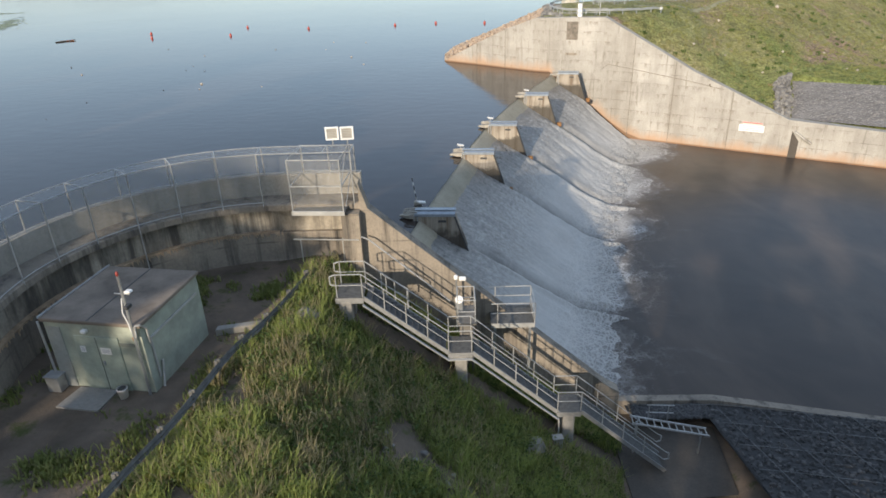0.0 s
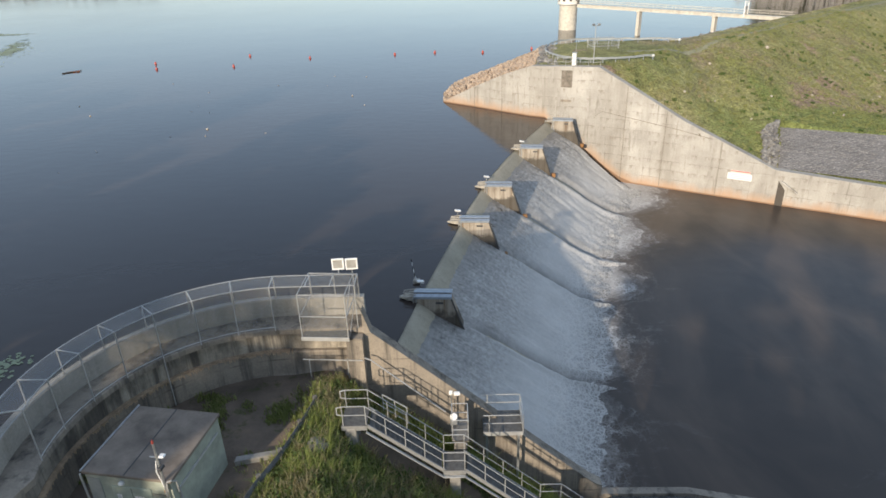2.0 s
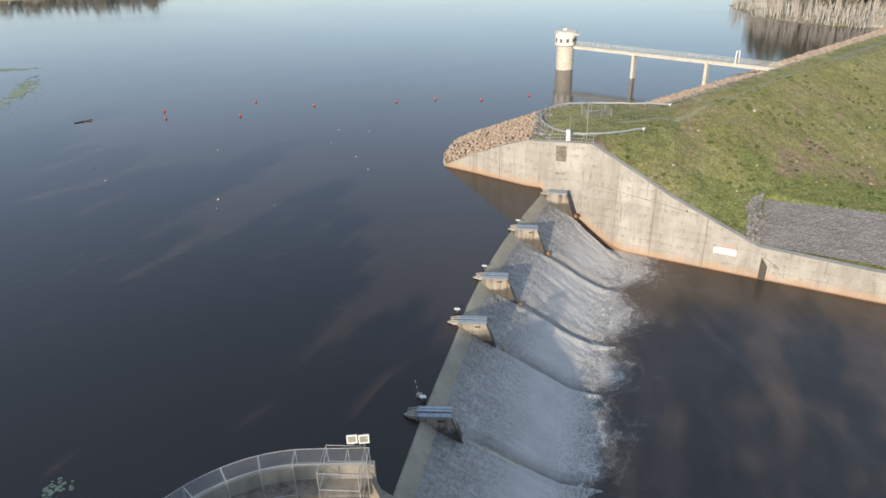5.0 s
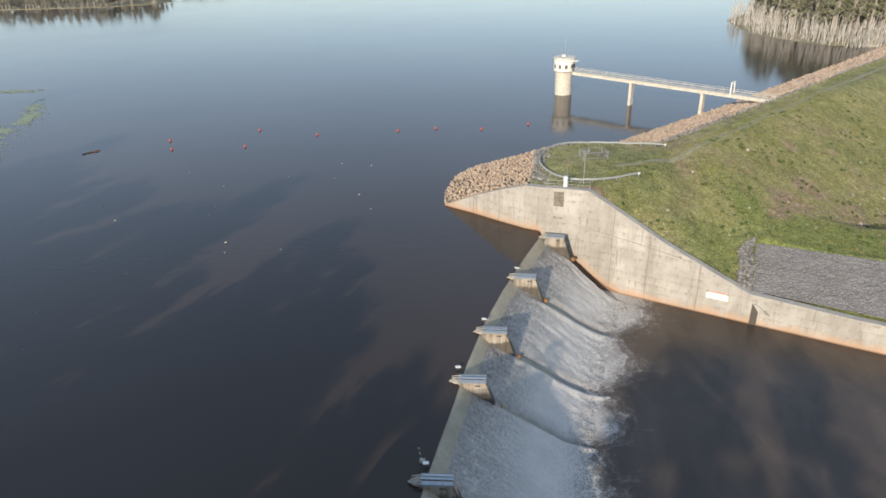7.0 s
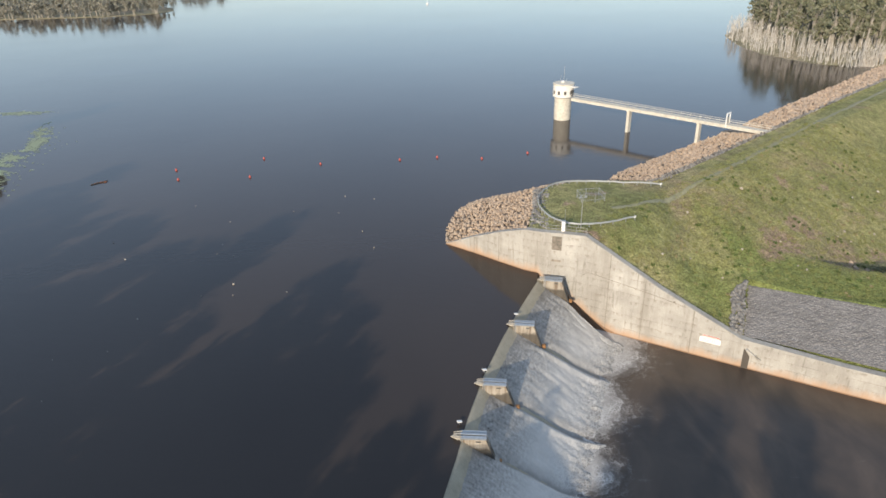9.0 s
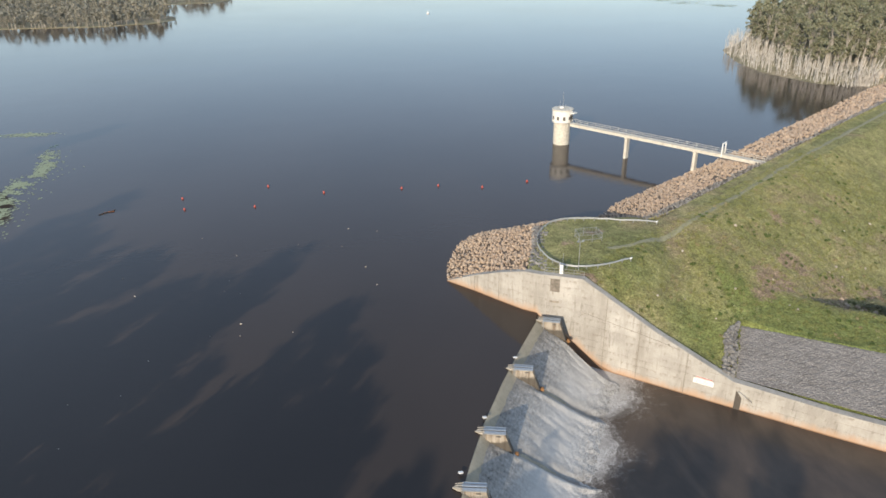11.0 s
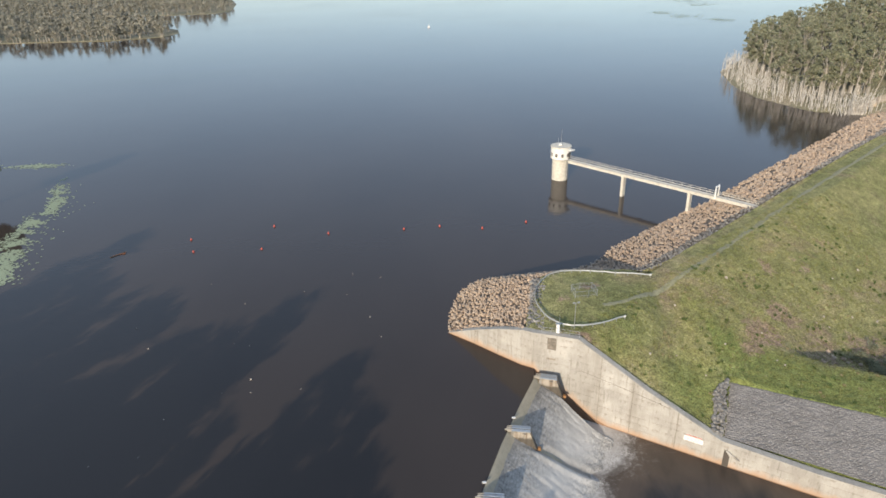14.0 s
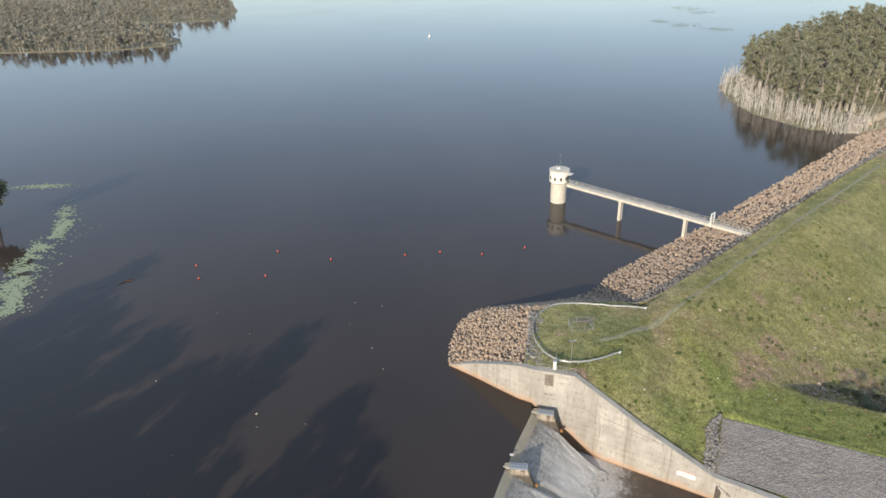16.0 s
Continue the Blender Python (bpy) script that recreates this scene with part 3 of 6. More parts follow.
def build_chute():
    nu, nv = 400, 110

    def f(u, v):
        s, d = u * 0.998, 0.9 + v * 14.4
        c, w = crest_at(s), down_dir(s)
        p = c + w * d
        e = seam_distance(s, d)
        on = min(1, max(0, d - 3) / 2)
        # a trough behind each pier, with a raised roll on its near lip
        z = face_height(d) - 0.42 * math.exp(-((e - 0.25) / 0.55) ** 2) * on
        z += 0.22 * math.exp(-((e + 0.75) / 0.4) ** 2) * on
        z += 0.10 * fbm(u * 60, d * 0.35, 1.0, 3.0) * min(1, d / 4) + 0.05 * fbm(u * 120, d * 1.2, 1.0, 8.0) + max(0, d - 10) * 0.05 * fbm(p[0], p[1], 0.6, 5.0)
        return (p[0], p[1], z)

    ob, uv = grid_mesh("spillway_water", nu, nv, f, M["chute"])
    me = ob.data
    layer = me.uv_layers.new(name="flow")
    flow = np.array([(u * 66.0, v * 14.6) for u, v in uv], np.float32)
    loops = np.empty(len(me.loops), np.int32)
    me.loops.foreach_get("vertex_index", loops)
    layer.data.foreach_set("uv", flow[loops].ravel())
    foam, line = [], []
    for u, v in uv:
        d = 0.9 + v * 14.4
        e = seam_distance(u * 0.998, d) + 0.35 * fbm(d, u * 30, 0.5, 7.0)
        on = min(1, max(0, d - 3.0) / 2)
        foam.append(1.0 - on * (0.62 * math.exp(-((e - 0.2) / 0.42) ** 2) + 0.25 * math.exp(-((e - 1.1) / 0.8) ** 2)))
        line.append(on * 0.3 * math.exp(-((e + 0.55) / 0.2) ** 2) * (0.5 + 0.8 * fbm(d, u * 50, 0.4, 2.0)))
    set_float(me, "foam", foam)
    set_float(me, "streak", np.maximum(line, 0))
    tagged(ob, "white water streaming down the curved spillway face", "water", kind="structure")


build_chute()


def build_pool():
    x0, x1, y0, y1 = 0.0, 110.0, 10.0, 88.0

    def f(u, v):
        x, y = lerp(x0, x1, u ** 1.6), lerp(y0, y1, v)
        return (x, y, POOL + 0.008 * fbm(x, y, 0.5))

    ob, uv = grid_mesh("pool_water", 300, 260, f, M["pool"])
    ss = np.linspace(0, 1.0, 200)
    crest = np.array([crest_at(s) for s in ss])
    dirs = np.array([down_dir(s) for s in ss])
    side = np.stack([-dirs[:, 1], dirs[:, 0]], 1)
    # how far out the white water ends, bay by bay
    ends = [13.6, 14.6, 16.0, 16.2, 16.6]
    lobe = []
    for s in ss:
        i, k, _ = bay_place(s, 14.0)
        lobe.append(12.4 + (ends[i] - 12.4) * math.sin(math.pi * min(max(k, 0.0), 1.0)) ** 0.6)
    front = []
    for v in ob.data.vertices:
        p = np.array(v.co[:2])
        q = p - crest
        d = (q * dirs).sum(1)
        i = int(np.argmin(np.abs((q * side).sum(1)) + 4.0 * (d < 0)))
        front.append(min(30.0, float(d[i]) - lobe[i]))
    set_float(ob.data, "front", front)
    tagged(ob, "brown stilling pool water with lacy white foam", "water", kind="structure")


build_pool()

# ---- right abutment wall ----
WALL_R = [(-0.2, 102.3), (4.6, 98.5), (8.55, 95.0), (12.25, 91.9), (14.6, 90.6), (17.5, 89.7), (21.0, 88.4), (31.3, 82.4), (41.3, 76.5), (52.5, 70.0), (70.0, 60.2), (95.0, 46.0)]
TOP_R = [-0.35, 2.6, 4.9, 6.6, 6.7, 6.75, 6.8, 0.65, -4.3, -4.8, -4.8, -4.8]


def wall_strip(name, line, top, bottom, thick, material, steps=6, smooth_line=False, side=1):
    """A wall of some thickness along a plan line, with a varying top. Its visible face lies on the line."""
    pts, tops = [], []
    for i in range(len(line) - 1):
        for j in range(steps):
            k = j / steps
            pts.append((lerp(line[i][0], line[i + 1][0], k), lerp(line[i][1], line[i + 1][1], k)))
            tops.append(lerp(top[i], top[i + 1], k))
    pts.append(line[-1]), tops.append(top[-1])
    verts, faces = [], []
    rows = 14
    for i, ((x, y), t) in enumerate(zip(pts, tops)):
        a, b = pts[max(i - 1, 0)], pts[min(i + 1, len(pts) - 1)]
        n = Vector((b[1] - a[1], a[0] - b[0])).normalized() * -side
        verts += [(x, y, lerp(bottom, t - 0.04, j / rows)) for j in range(rows + 1)]
        verts += [(x + n.x * 0.04, y + n.y * 0.04, t), (x + n.x * thick, y + n.y * thick, t), (x + n.x * thick, y + n.y * thick, bottom)]
    k = rows + 4
    for i in range(len(pts) - 1):
        for j in range(k - 1):
            faces.append((i * k + j, (i + 1) * k + j, (i + 1) * k + j + 1, i * k + j + 1))
    faces += [tuple(range(k)), tuple(range((len(pts) - 1) * k, len(pts) * k))[::-1]]
    return raw(name, verts, faces, material)


def build_right_wall():
    ob = wall_strip("wall_right", WALL_R, TOP_R, -11.0, 1.1, M["right_wall"], side=1)
    ob.data.materials.append(M["coping"])
    for face in ob.data.polygons:
        if abs(face.normal.z) > 0.6:
            face.material_index = 1
    wet = []
    for v in ob.data.vertices:
        x, y, z = v.co
        if x < 14.4:
            level = WL
        else:
            c = max(0.0, (x - 14.6) / 0.87)
            level = max(POOL, face_height(c + 0.5)) if c < 13 else POOL
        wet.append(max(0.0, 1.0 - (z - level) / 1.9))
    set_float(ob.data, "wet", wet)
    tagged(ob, "tall pale concrete abutment wall, rust-stained above the water", "wall", kind="structure")


build_right_wall()

# ---- left abutment: training wall, curved wall with its walkway ----
ARC_C, ARC_R = np.array([-7.5, 18.7]), 8.4
END_X = -3.95


def arc(r, n=40, a0=90.0, a1=196.0):
    """The walkway's line at radius r: straight piece first, then round, then straight on."""
    pts = [(END_X, ARC_C[1] + r), (-5.7, ARC_C[1] + r)]
    for i in range(n + 1):
        a = radians(lerp(a0, a1, i / n))
        pts.append((ARC_C[0] + r * math.cos(a), ARC_C[1] + r * math.sin(a)))
    a = radians(a1)
    pts.append((ARC_C[0] + r * math.cos(a) + 14 * math.sin(a), ARC_C[1] + r * math.sin(a) - 14 * math.cos(a) * -1))
    return pts


def build_left_walls():
    outer, inner = arc(8.75), arc(8.4)
    walk_in, low = arc(7.2), arc(7.62)
    foot = arc(7.4)

    def ring(name, a, b, z0, z1, material, label):
        verts, faces = [], []
        for (ax, ay), (bx, by) in zip(a, b):
            verts += [(ax, ay, z0), (bx, by, z0), (bx, by, z1 - 0.03), (bx + (ax - bx) * 0.08, by + (ay - by) * 0.08, z1), (ax, ay, z1)]
        for i in range(len(a) - 1):
            for j in range(5):
                faces.append((i * 5 + j, (i + 1) * 5 + j, (i + 1) * 5 + (j + 1) % 5, i * 5 + (j + 1) % 5))
        faces += [(4, 3, 2, 1, 0), tuple(range((len(a) - 1) * 5, len(a) * 5))]
        ob = raw(name, verts, faces, material)
        return tagged(ob, label, "wall", kind="structure")

    ring("wall_parapet", outer, inner, -4.0, 7.35, M["coping"], "curved stained concrete parapet beside the reservoir")
    ring("wall_curved", inner, low, 1.0, 6.1, M["stained_wall"], "curved weathered concrete retaining wall with dark runs")
    ring("wall_footing", low, foot, 1.0, 4.98, M["concrete_dark"], "lower thickened course of the curved retaining wall")
    ring("walkway_slab", inner, walk_in, 6.1, 6.38, M["concrete_dark"], "narrow concrete walkway slab along the curved wall")


build_left_walls()


def build_training_wall():
    # sloping wall beside the chute, from the walkway down to the pool
    top = [(END_X, 7.25), (-3.6, 6.1), (7.7, -3.85), (8.3, -4.2)]
    y0, y1 = 25.9, 26.55
    bm = bmesh.new()
    for a, b in zip(top, top[1:]):
        prism(bm, [(a[0], y0), (b[0], y0), (b[0], y1), (a[0], y1)], -11.0, [a[1], b[1], b[1], a[1]])
    bmesh.ops.remove_doubles(bm, verts=bm.verts, dist=0.001)
    ob = mesh_object("wall_training", bm, M["concrete_dark"])
    tagged(ob, "sloping concrete training wall beside the spillway", "wall", kind="structure")
    # the end face where the parapet stops
    bm = one(prism, [(END_X - 0.75, 25.4), (END_X + 0.02, 25.4), (END_X + 0.02, 26.2), (END_X - 0.75, 26.2)], 0.0, 6.06)
    tagged(mesh_object("wall_end_pier", bm, M["concrete_dark"]), "square concrete end pier of the curved wall", "wall", kind="structure")


build_training_wall()

LOW_L = [(8.2, 26.3), (13.1, 26.2), (20.9, 24.2), (45.0, 18.0)]


def build_low_wall_left():
    pts = [(x, y) for x, y in LOW_L]
    bm = bmesh.new()
    for a, b in zip(pts, pts[1:]):
        prism(bm, [(a[0], a[1] - 0.45), (b[0], b[1] - 0.45), b, a], -11.0, -4.75)
    bmesh.ops.remove_doubles(bm, verts=bm.verts, dist=0.001)
    tagged(mesh_object("wall_pool_edge", bm, M["concrete_dark"]), "low concrete edge wall of the stilling pool", "wall", kind="structure")


build_low_wall_left()


# ---- ground ----
def left_ground(x, y):
    """Height of the near bank."""
    z = 3.6
    if x > -5.0:
        z = 3.6 - 0.74 * (x + 5.0) + max(0, 19 - y) * 0.07 * min(1, x + 5.0)
    if -8.0 < x <= -5.0:
        z += 0.25 * math.exp(-((x + 6.0) / 1.0) ** 2)
    z = max(z, -5.55 + max(0, 24.0 - y) * (0.18 if x > 12.6 else 0.0))
    z += 0.12 * fbm(x, y, 0.5) * (1.0 if x > -5.5 else 0.4)
    if y < 4:
        z = lerp(z, 3.0, min(1, (4 - y) / 15))
    return z


def build_left_ground():
    def f(u, v):
        x, y = lerp(-16.5, 46.0, u ** 1.25), lerp(-90.0, 26.0, v ** 0.45)
        if y > 24.5 and x > 8.0:
            y = min(y, float(np.interp(x, [p[0] for p in LOW_L], [p[1] for p in LOW_L])) - 0.2)
        if x < -4.0:
            r = ARC_C + np.array([0, 0])
            q = np.array([x, y]) - r
            if y > 18.7 and np.hypot(*q) > 7.7:
                q = q / np.hypot(*q) * 7.7
                x, y = r + q
        if x > 8 and y > np.interp(x, [p[0] for p in LOW_L], [p[1] for p in LOW_L]) - 0.2:
            y = float(np.interp(x, [p[0] for p in LOW_L], [p[1] for p in LOW_L])) - 0.2
        return (x, y, left_ground(x, y))

    ob, _ = grid_mesh("ground_near_bank", 130, 150, f, M["earth"])
    tagged(ob, "earth and rough grass bank below the curved wall", "ground", kind="structure")


build_left_ground()

# dam crest: a line through the road, and how the embankment falls away from it
DAM_A, DAM_D = np.array([45.5, 111.0]), np.array([0.737, 0.676])
DAM_N = np.array([0.676, -0.737])


def wall_offset(x, y):
    """Distance behind the right wall's face."""
    return (y - float(np.interp(x, [q[0] for q in WALL_R], [q[1] for q in WALL_R]))) * 0.86


def mattress_z(x, y):
    return -4.70 + 0.225 * wall_offset(x, y) - 0.012 * (x - 46)


def in_mattress(x, y):
    return x > 41.5 and y < 88.2 - (x - 46.9) * 0.476 and (x - 41.9) * 0.91 - (y - 77.2) * 0.41 > -0.3


def right_ground(x, y):
    p = np.array([x, y])
    d = float((p - DAM_A) @ DAM_N)
    a = float((p - DAM_A) @ DAM_D)
    z = 6.6 - 0.56 * max(0.0, d - 3.0) if d > 3 else 6.6
    z -= 0.01 * max(0, a)
    # a grass terrace over the mattress, and the gully behind its ridge
    ga, gn = (x - 57) * 0.904 - (y - 96) * 0.428, (x - 57) * 0.428 + (y - 96) * 0.904
    step = lambda k: k * k * (3 - 2 * k)
    deep = step(min(1, max(0, gn + 0.3) / 4.0)) * step(min(1, max(0, ga - 1.0) / 12.0))
    floor = -1.9 - 5.0 * deep
    if z < floor + 2:
        z = floor + 2 * math.exp((z - floor - 2) / 2)
    # falls towards the abutment wall
    top = float(np.interp(x, [q[0] for q in WALL_R], TOP_R))
    wy = float(np.interp(x, [q[0] for q in WALL_R], [q[1] for q in WALL_R]))
    off = (y - wy) * 0.86
    if x > 20:
        w = top - 0.15 + float(np.interp(x, (20, 31, 38), (0.9, 0.6, 0.40))) * max(0, off - 0.9)
        z = -0.7 * math.log(math.exp(-z / 0.7) + math.exp(-w / 0.7))
        if in_mattress(x, y):
            return mattress_z(x, y) - 0.4 * min(1.0, max(0.0, (88.2 - (x - 46.9) * 0.476 - y) / 1.2))
    else:
        z = min(z, 6.55)
    # upstream side dips under the water
    if d < -4.5 and a > -6:
        z = min(z, 6.3 - 0.62 * (-4.5 - d))
    z += 0.5 * math.exp(-((x - 25) / 9) ** 2 - ((y - 100) / 8.5) ** 2)
    return z + 0.22 * fbm(x, y, 0.16) + 0.06 * fbm(x, y, 0.9)


NOSE_TOP = [(12.6, 92.3), (13.6, 96.5), (14.9, 101.0), (15.8, 106.0), (18.0, 110.6), (23.6, 112.9), (31.0, 112.6), (38.5, 112.3), (44.0, 116.0), (53.8, 124.7), (73.7, 142.7), (107.8, 173.6), (145.8, 207.4), (230.0, 283.0)]
NOSE_WATER = [(-0.2, 102.9), (-0.1, 107.5), (0.8, 113.4), (3.0, 119.0), (6.5, 122.6), (13.2, 124.0), (22.0, 125.3), (31.7, 128.8), (38.0, 136.5), (46.0, 143.5), (61.5, 156.5), (84.6, 176.8), (151.7, 237.1), (240.0, 317.0)]


def build_right_ground():
    def f(u, v):
        # from the wall and the rock edge back over the embankment
        edge = EDGE(u)
        far = FAR(u)
        p = edge + (far - edge) * v ** 1.1
        return (p[0], p[1], right_ground(p[0], p[1]) if v > 0 else EDGE_Z(u))

    chain = [(230.0, 283.0), (145.8, 207.4), (107.8, 173.6), (73.7, 142.7), (53.8, 124.7), (44.0, 116.0), (38.5, 112.3), (31.0, 112.6), (23.6, 112.9), (18.0, 110.6), (15.8, 106.0), (14.9, 101.0), (13.6, 96.5), (12.9, 92.5), (17.8, 90.7), (21.5, 89.35), (31.8, 83.4), (41.8, 77.5), (53.0, 71.0), (70.5, 61.2), (95.5, 47.0)]
    heights = [5.0, 5.6, 6.2, 6.4, 6.5, 6.5, 6.5, 6.5, 6.5, 6.5, 6.5, 6.5, 6.5, 6.5, 6.6, 6.6, 0.5, -4.5, -4.95, -4.95, -4.95]
    back = [(300.0, 200.0), (220.0, 150.0), (190.0, 120.0), (150.0, 105.0), (130.0, 100.0), (110.0, 96.0), (100.0, 94.0), (95.0, 93.0), (92.0, 92.0), (90.0, 91.0), (90.0, 90.0), (90.0, 89.0), (91.0, 88.0), (92.0, 87.0), (94.0, 85.0), (97.0, 83.0), (101.0, 80.0), (106.0, 76.0), (112.0, 70.0), (120.0, 62.0), (130.0, 50.0)]
    n = len(chain) - 1
    global EDGE, FAR, EDGE_Z

    def straight(pts, u):
        k = min(u, 0.99999) * n
        i = int(k)
        return np.array(pts[i]) * (1 - k + i) + np.array(pts[i + 1]) * (k - i)

    EDGE, FAR = (lambda u: straight(chain, u)), (lambda u: straight(back, u))
    EDGE_Z = lambda u: float(np.interp(u, np.linspace(0, 1, n + 1), heights))
    ob, _ = grid_mesh("ground_embankment", 220, 130, f, M["bank_grass"])
    # worn earth where the slope has slipped, round the enclosure and along the wall's top
    worn = [(57, 100, 4.5, 0.9), (64, 106, 4.5, 0.8), (53.5, 95.5, 3.0, 0.8), (65, 118, 3.5, 0.6), (60, 113, 2.5, 0.5), (71, 103, 5, 0.6), (80, 101, 7, 0.8), (26, 106, 3.5, 0.55), (21, 101, 2.5, 0.6), (85, 130, 5, 0.5), (22.3, 89.8, 1.4, 1.0), (48, 107, 3, 0.4), (75, 122, 4, 0.5)]
    bare_soil = []
    for v in ob.data.vertices:
        x, y = v.co.x, v.co.y
        k = max(a * math.exp(-((x - cx) ** 2 + (y - cy) ** 2) / (r * r)) for cx, cy, r, a in worn)
        if 22 < x < 42:
            k = max(k, 0.75 * math.exp(-(max(0.0, wall_offset(x, y) - 1.0) / 0.7) ** 2))
        bare_soil.append(k)
    set_float(ob.data, "bare", bare_soil)
    # fresher grass on the damp terrace and low beside the wall
    lush_grass = []
    for v in ob.data.vertices:
        x, y = v.co.x, v.co.y
        gn = (x - 57) * 0.428 + (y - 96) * 0.904
        k = 1.0 / (1.0 + math.exp((gn + 1.0) * 1.2)) if x > 46 else 0.0
        k = max(k, 0.9 * math.exp(-((x - 40) ** 2 / 60 + (y - 86) ** 2 / 30)), 0.6 * math.exp(-((x - 30) ** 2 / 50 + (y - 92) ** 2 / 20)))
        lush_grass.append(k)
    set_float(ob.data, "lush", lush_grass)
    tagged(ob, "grassed dam embankment with dry brown patches", "ground", kind="structure")

    def g(u, v):
        a, b = along(NOSE_TOP, u), along(NOSE_WATER, u)
        p = a + (b - a) * (v * 1.15)
        k = (u * (len(NOSE_TOP) - 1))
        z0 = 6.5 if k < 9 else lerp(6.5, 5.0, (k - 9) / 4)
        return (p[0], p[1], lerp(z0, WL, v * 1.15) - 0.25)

    ob, _ = grid_mesh("ground_rock_slope", 160, 12, g, M["rip_bed"])
    tagged(ob, "sloping upstream face of the dam under loose rock", "ground", kind="structure")


build_right_ground()


def build_far_ground():
    # lower ground round the valley that closes the view to the right and behind
    verts = [(90, 95, -6), (300, 200, -8), (4500, 900, -8), (4500, -4500, -8), (-4500, -4500, -8), (-4500, -400, -8), (-900, -62, -2.0), (-60, -22, 2.5), (-17, 7, 3.0), (40, -30, 1.0), (46, 10, -5.6), (110, 10, -9.2), (140, 40, -9.2)]
    bm = bmesh.new()
    face = bm.faces.new([bm.verts.new(v) for v in verts])
    bmesh.ops.triangulate(bm, faces=[face])
    bmesh.ops.recalc_face_normals(bm, faces=bm.faces)
    if sum(f.normal.z * f.calc_area() for f in bm.faces) < 0:
        bmesh.ops.reverse_faces(bm, faces=bm.faces)
    tagged(mesh_object("ground_valley", bm, M["bank_grass"]), "open grass country round the dam", "ground", kind="structure")


build_far_ground()
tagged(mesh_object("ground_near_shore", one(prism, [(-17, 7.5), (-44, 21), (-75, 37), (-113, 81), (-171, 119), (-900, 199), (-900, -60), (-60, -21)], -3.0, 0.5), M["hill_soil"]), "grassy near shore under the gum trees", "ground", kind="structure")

# ---- spillway piers ----
PIERS = [(-3.4, 40.35, -4.0), (0.18, 53.85, -5.0), (3.1, 62.9, -7.0), (8.1, 75.75, -8.0), (14.05, 88.35, -14.0)]


def pier_body(bm):
    w = 0.5
    side = [(0.75, -3.2), (0.95, -0.15), (3.72, -0.15), (5.0, -3.9), (5.0, -4.6), (0.75, -4.6)]
    a = [bm.verts.new((x, -w, z)) for x, z in side]
    b = [bm.verts.new((x, w, z)) for x, z in side]
    bm.faces.new(a), bm.faces.new(b[::-1])
    for i in range(len(side)):
        j = (i + 1) % len(side)
        bm.faces.new((a[j], a[i], b[i], b[j]))
    bmesh.ops.recalc_face_normals(bm, faces=bm.faces)
    bmesh.ops.bevel(bm, geom=bm.edges[:], offset=0.04, segments=1, affect="EDGES")


def build_pier(at, rz):
    t = thing("spillway_pier", (at[0], at[1], 0), rz, "concrete spillway pier with a sheet-metal cap and rust stains", "pier", "spillway piers")
    part("body", one(pier_body), M["pier"], t)
    for side in (-1, 1):
        bm = bmesh.new()
        box(bm, (2.75, 0.34, 0.05), (2.42, side * 0.43, 0.0), bevel=0.012, rx=side * -16)
        box(bm, (2.75, 0.05, 0.20), (2.42, side * 0.60, -0.17), bevel=0.01)
        part("roof_sheet", bm, M["roof_sheet"], t)
    part("ridge_cap", one(box, (2.8, 0.3, 0.10), (2.42, 0, 0.06), bevel=0.03), M["roof_sheet"], t)
    bm = bmesh.new()
    prism(bm, [(-0.1, 0.0), (0.55, -0.42), (1.15, -0.5), (1.15, 0.5), (0.55, 0.42)], -0.42, [-0.30, -0.12, -0.05, -0.05, -0.12])
    bmesh.ops.bevel(bm, geom=bm.edges[:], offset=0.03, segments=1, affect="EDGES")
    part("nose_bracket", bm, M["bracket"], t, "weathered pointed steel bracket")
    for y in (-0.3, 0.0, 0.28):
        part("bracket_bar", one(rod, (0.25, y, 0.02), (1.2, y * 1.5, 0.08), 0.05), M["bracket"], t)
    for x in (1.02, 1.22):
        part("downpipe", one(rod, (x, -0.55, -0.1), (x + 0.03, -0.55, -2.6), 0.055), M["steel"], t)
    part("edge_angle", one(rod, (3.74, -0.5, -0.15), (4.98, -0.52, -3.8), 0.06, sides=4), M["dark"], t)
    bm = bmesh.new()
    box(bm, (0.55, 0.55, 0.5), (5.2, 0.0, -3.9), bevel=0.08)
    part("rust_foot", bm, M["rust"], t, "rust-orange steel foot")
    part("slot", one(box, (0.55, 0.03, 0.16), (2.9, -0.515, -0.62)), M["dark"], t)
    return t


for px_, py_, rz_ in PIERS:
    build_pier((px_, py_), rz_)


def build_sensor(x, y, z, h=0.7):
    t = thing("level_sensor", (x, y, z), 20, "small white level sensor on a short post at the crest", "sensor", "crest sensors")
    part("post", one(rod, (0, 0, 0), (0, 0, h), 0.03), M["steel"], t)
    part("housing", one(box, (0.55, 0.32, 0.14), (0, 0, h), bevel=0.02, ry=12), M["white"], t)


for x, y in ((-2.0, 42.2), (1.1, 55.9), (4.4, 65.2), (9.6, 78.0)):
    build_sensor(x, y, -0.62, 0.42)


def build_staff(x, y):
    t = thing("depth_staff", (x, y, -0.6), 0, "leaning black and white banded water level staff", "gauge")
    for i in range(6):
        a, b = i / 6, (i + 1) / 6
        p = lambda k: (-0.28 * k, 0.0, 0.35 + 1.75 * k)
        part("band", one(rod, p(a), p(b), 0.035), M["dark"] if i % 2 else M["white"], t)
    part("base", one(box, (0.5, 0.4, 0.35), (0.05, 0, 0), bevel=0.04), M["bracket"], t)


build_staff(-2.35, 42.75)

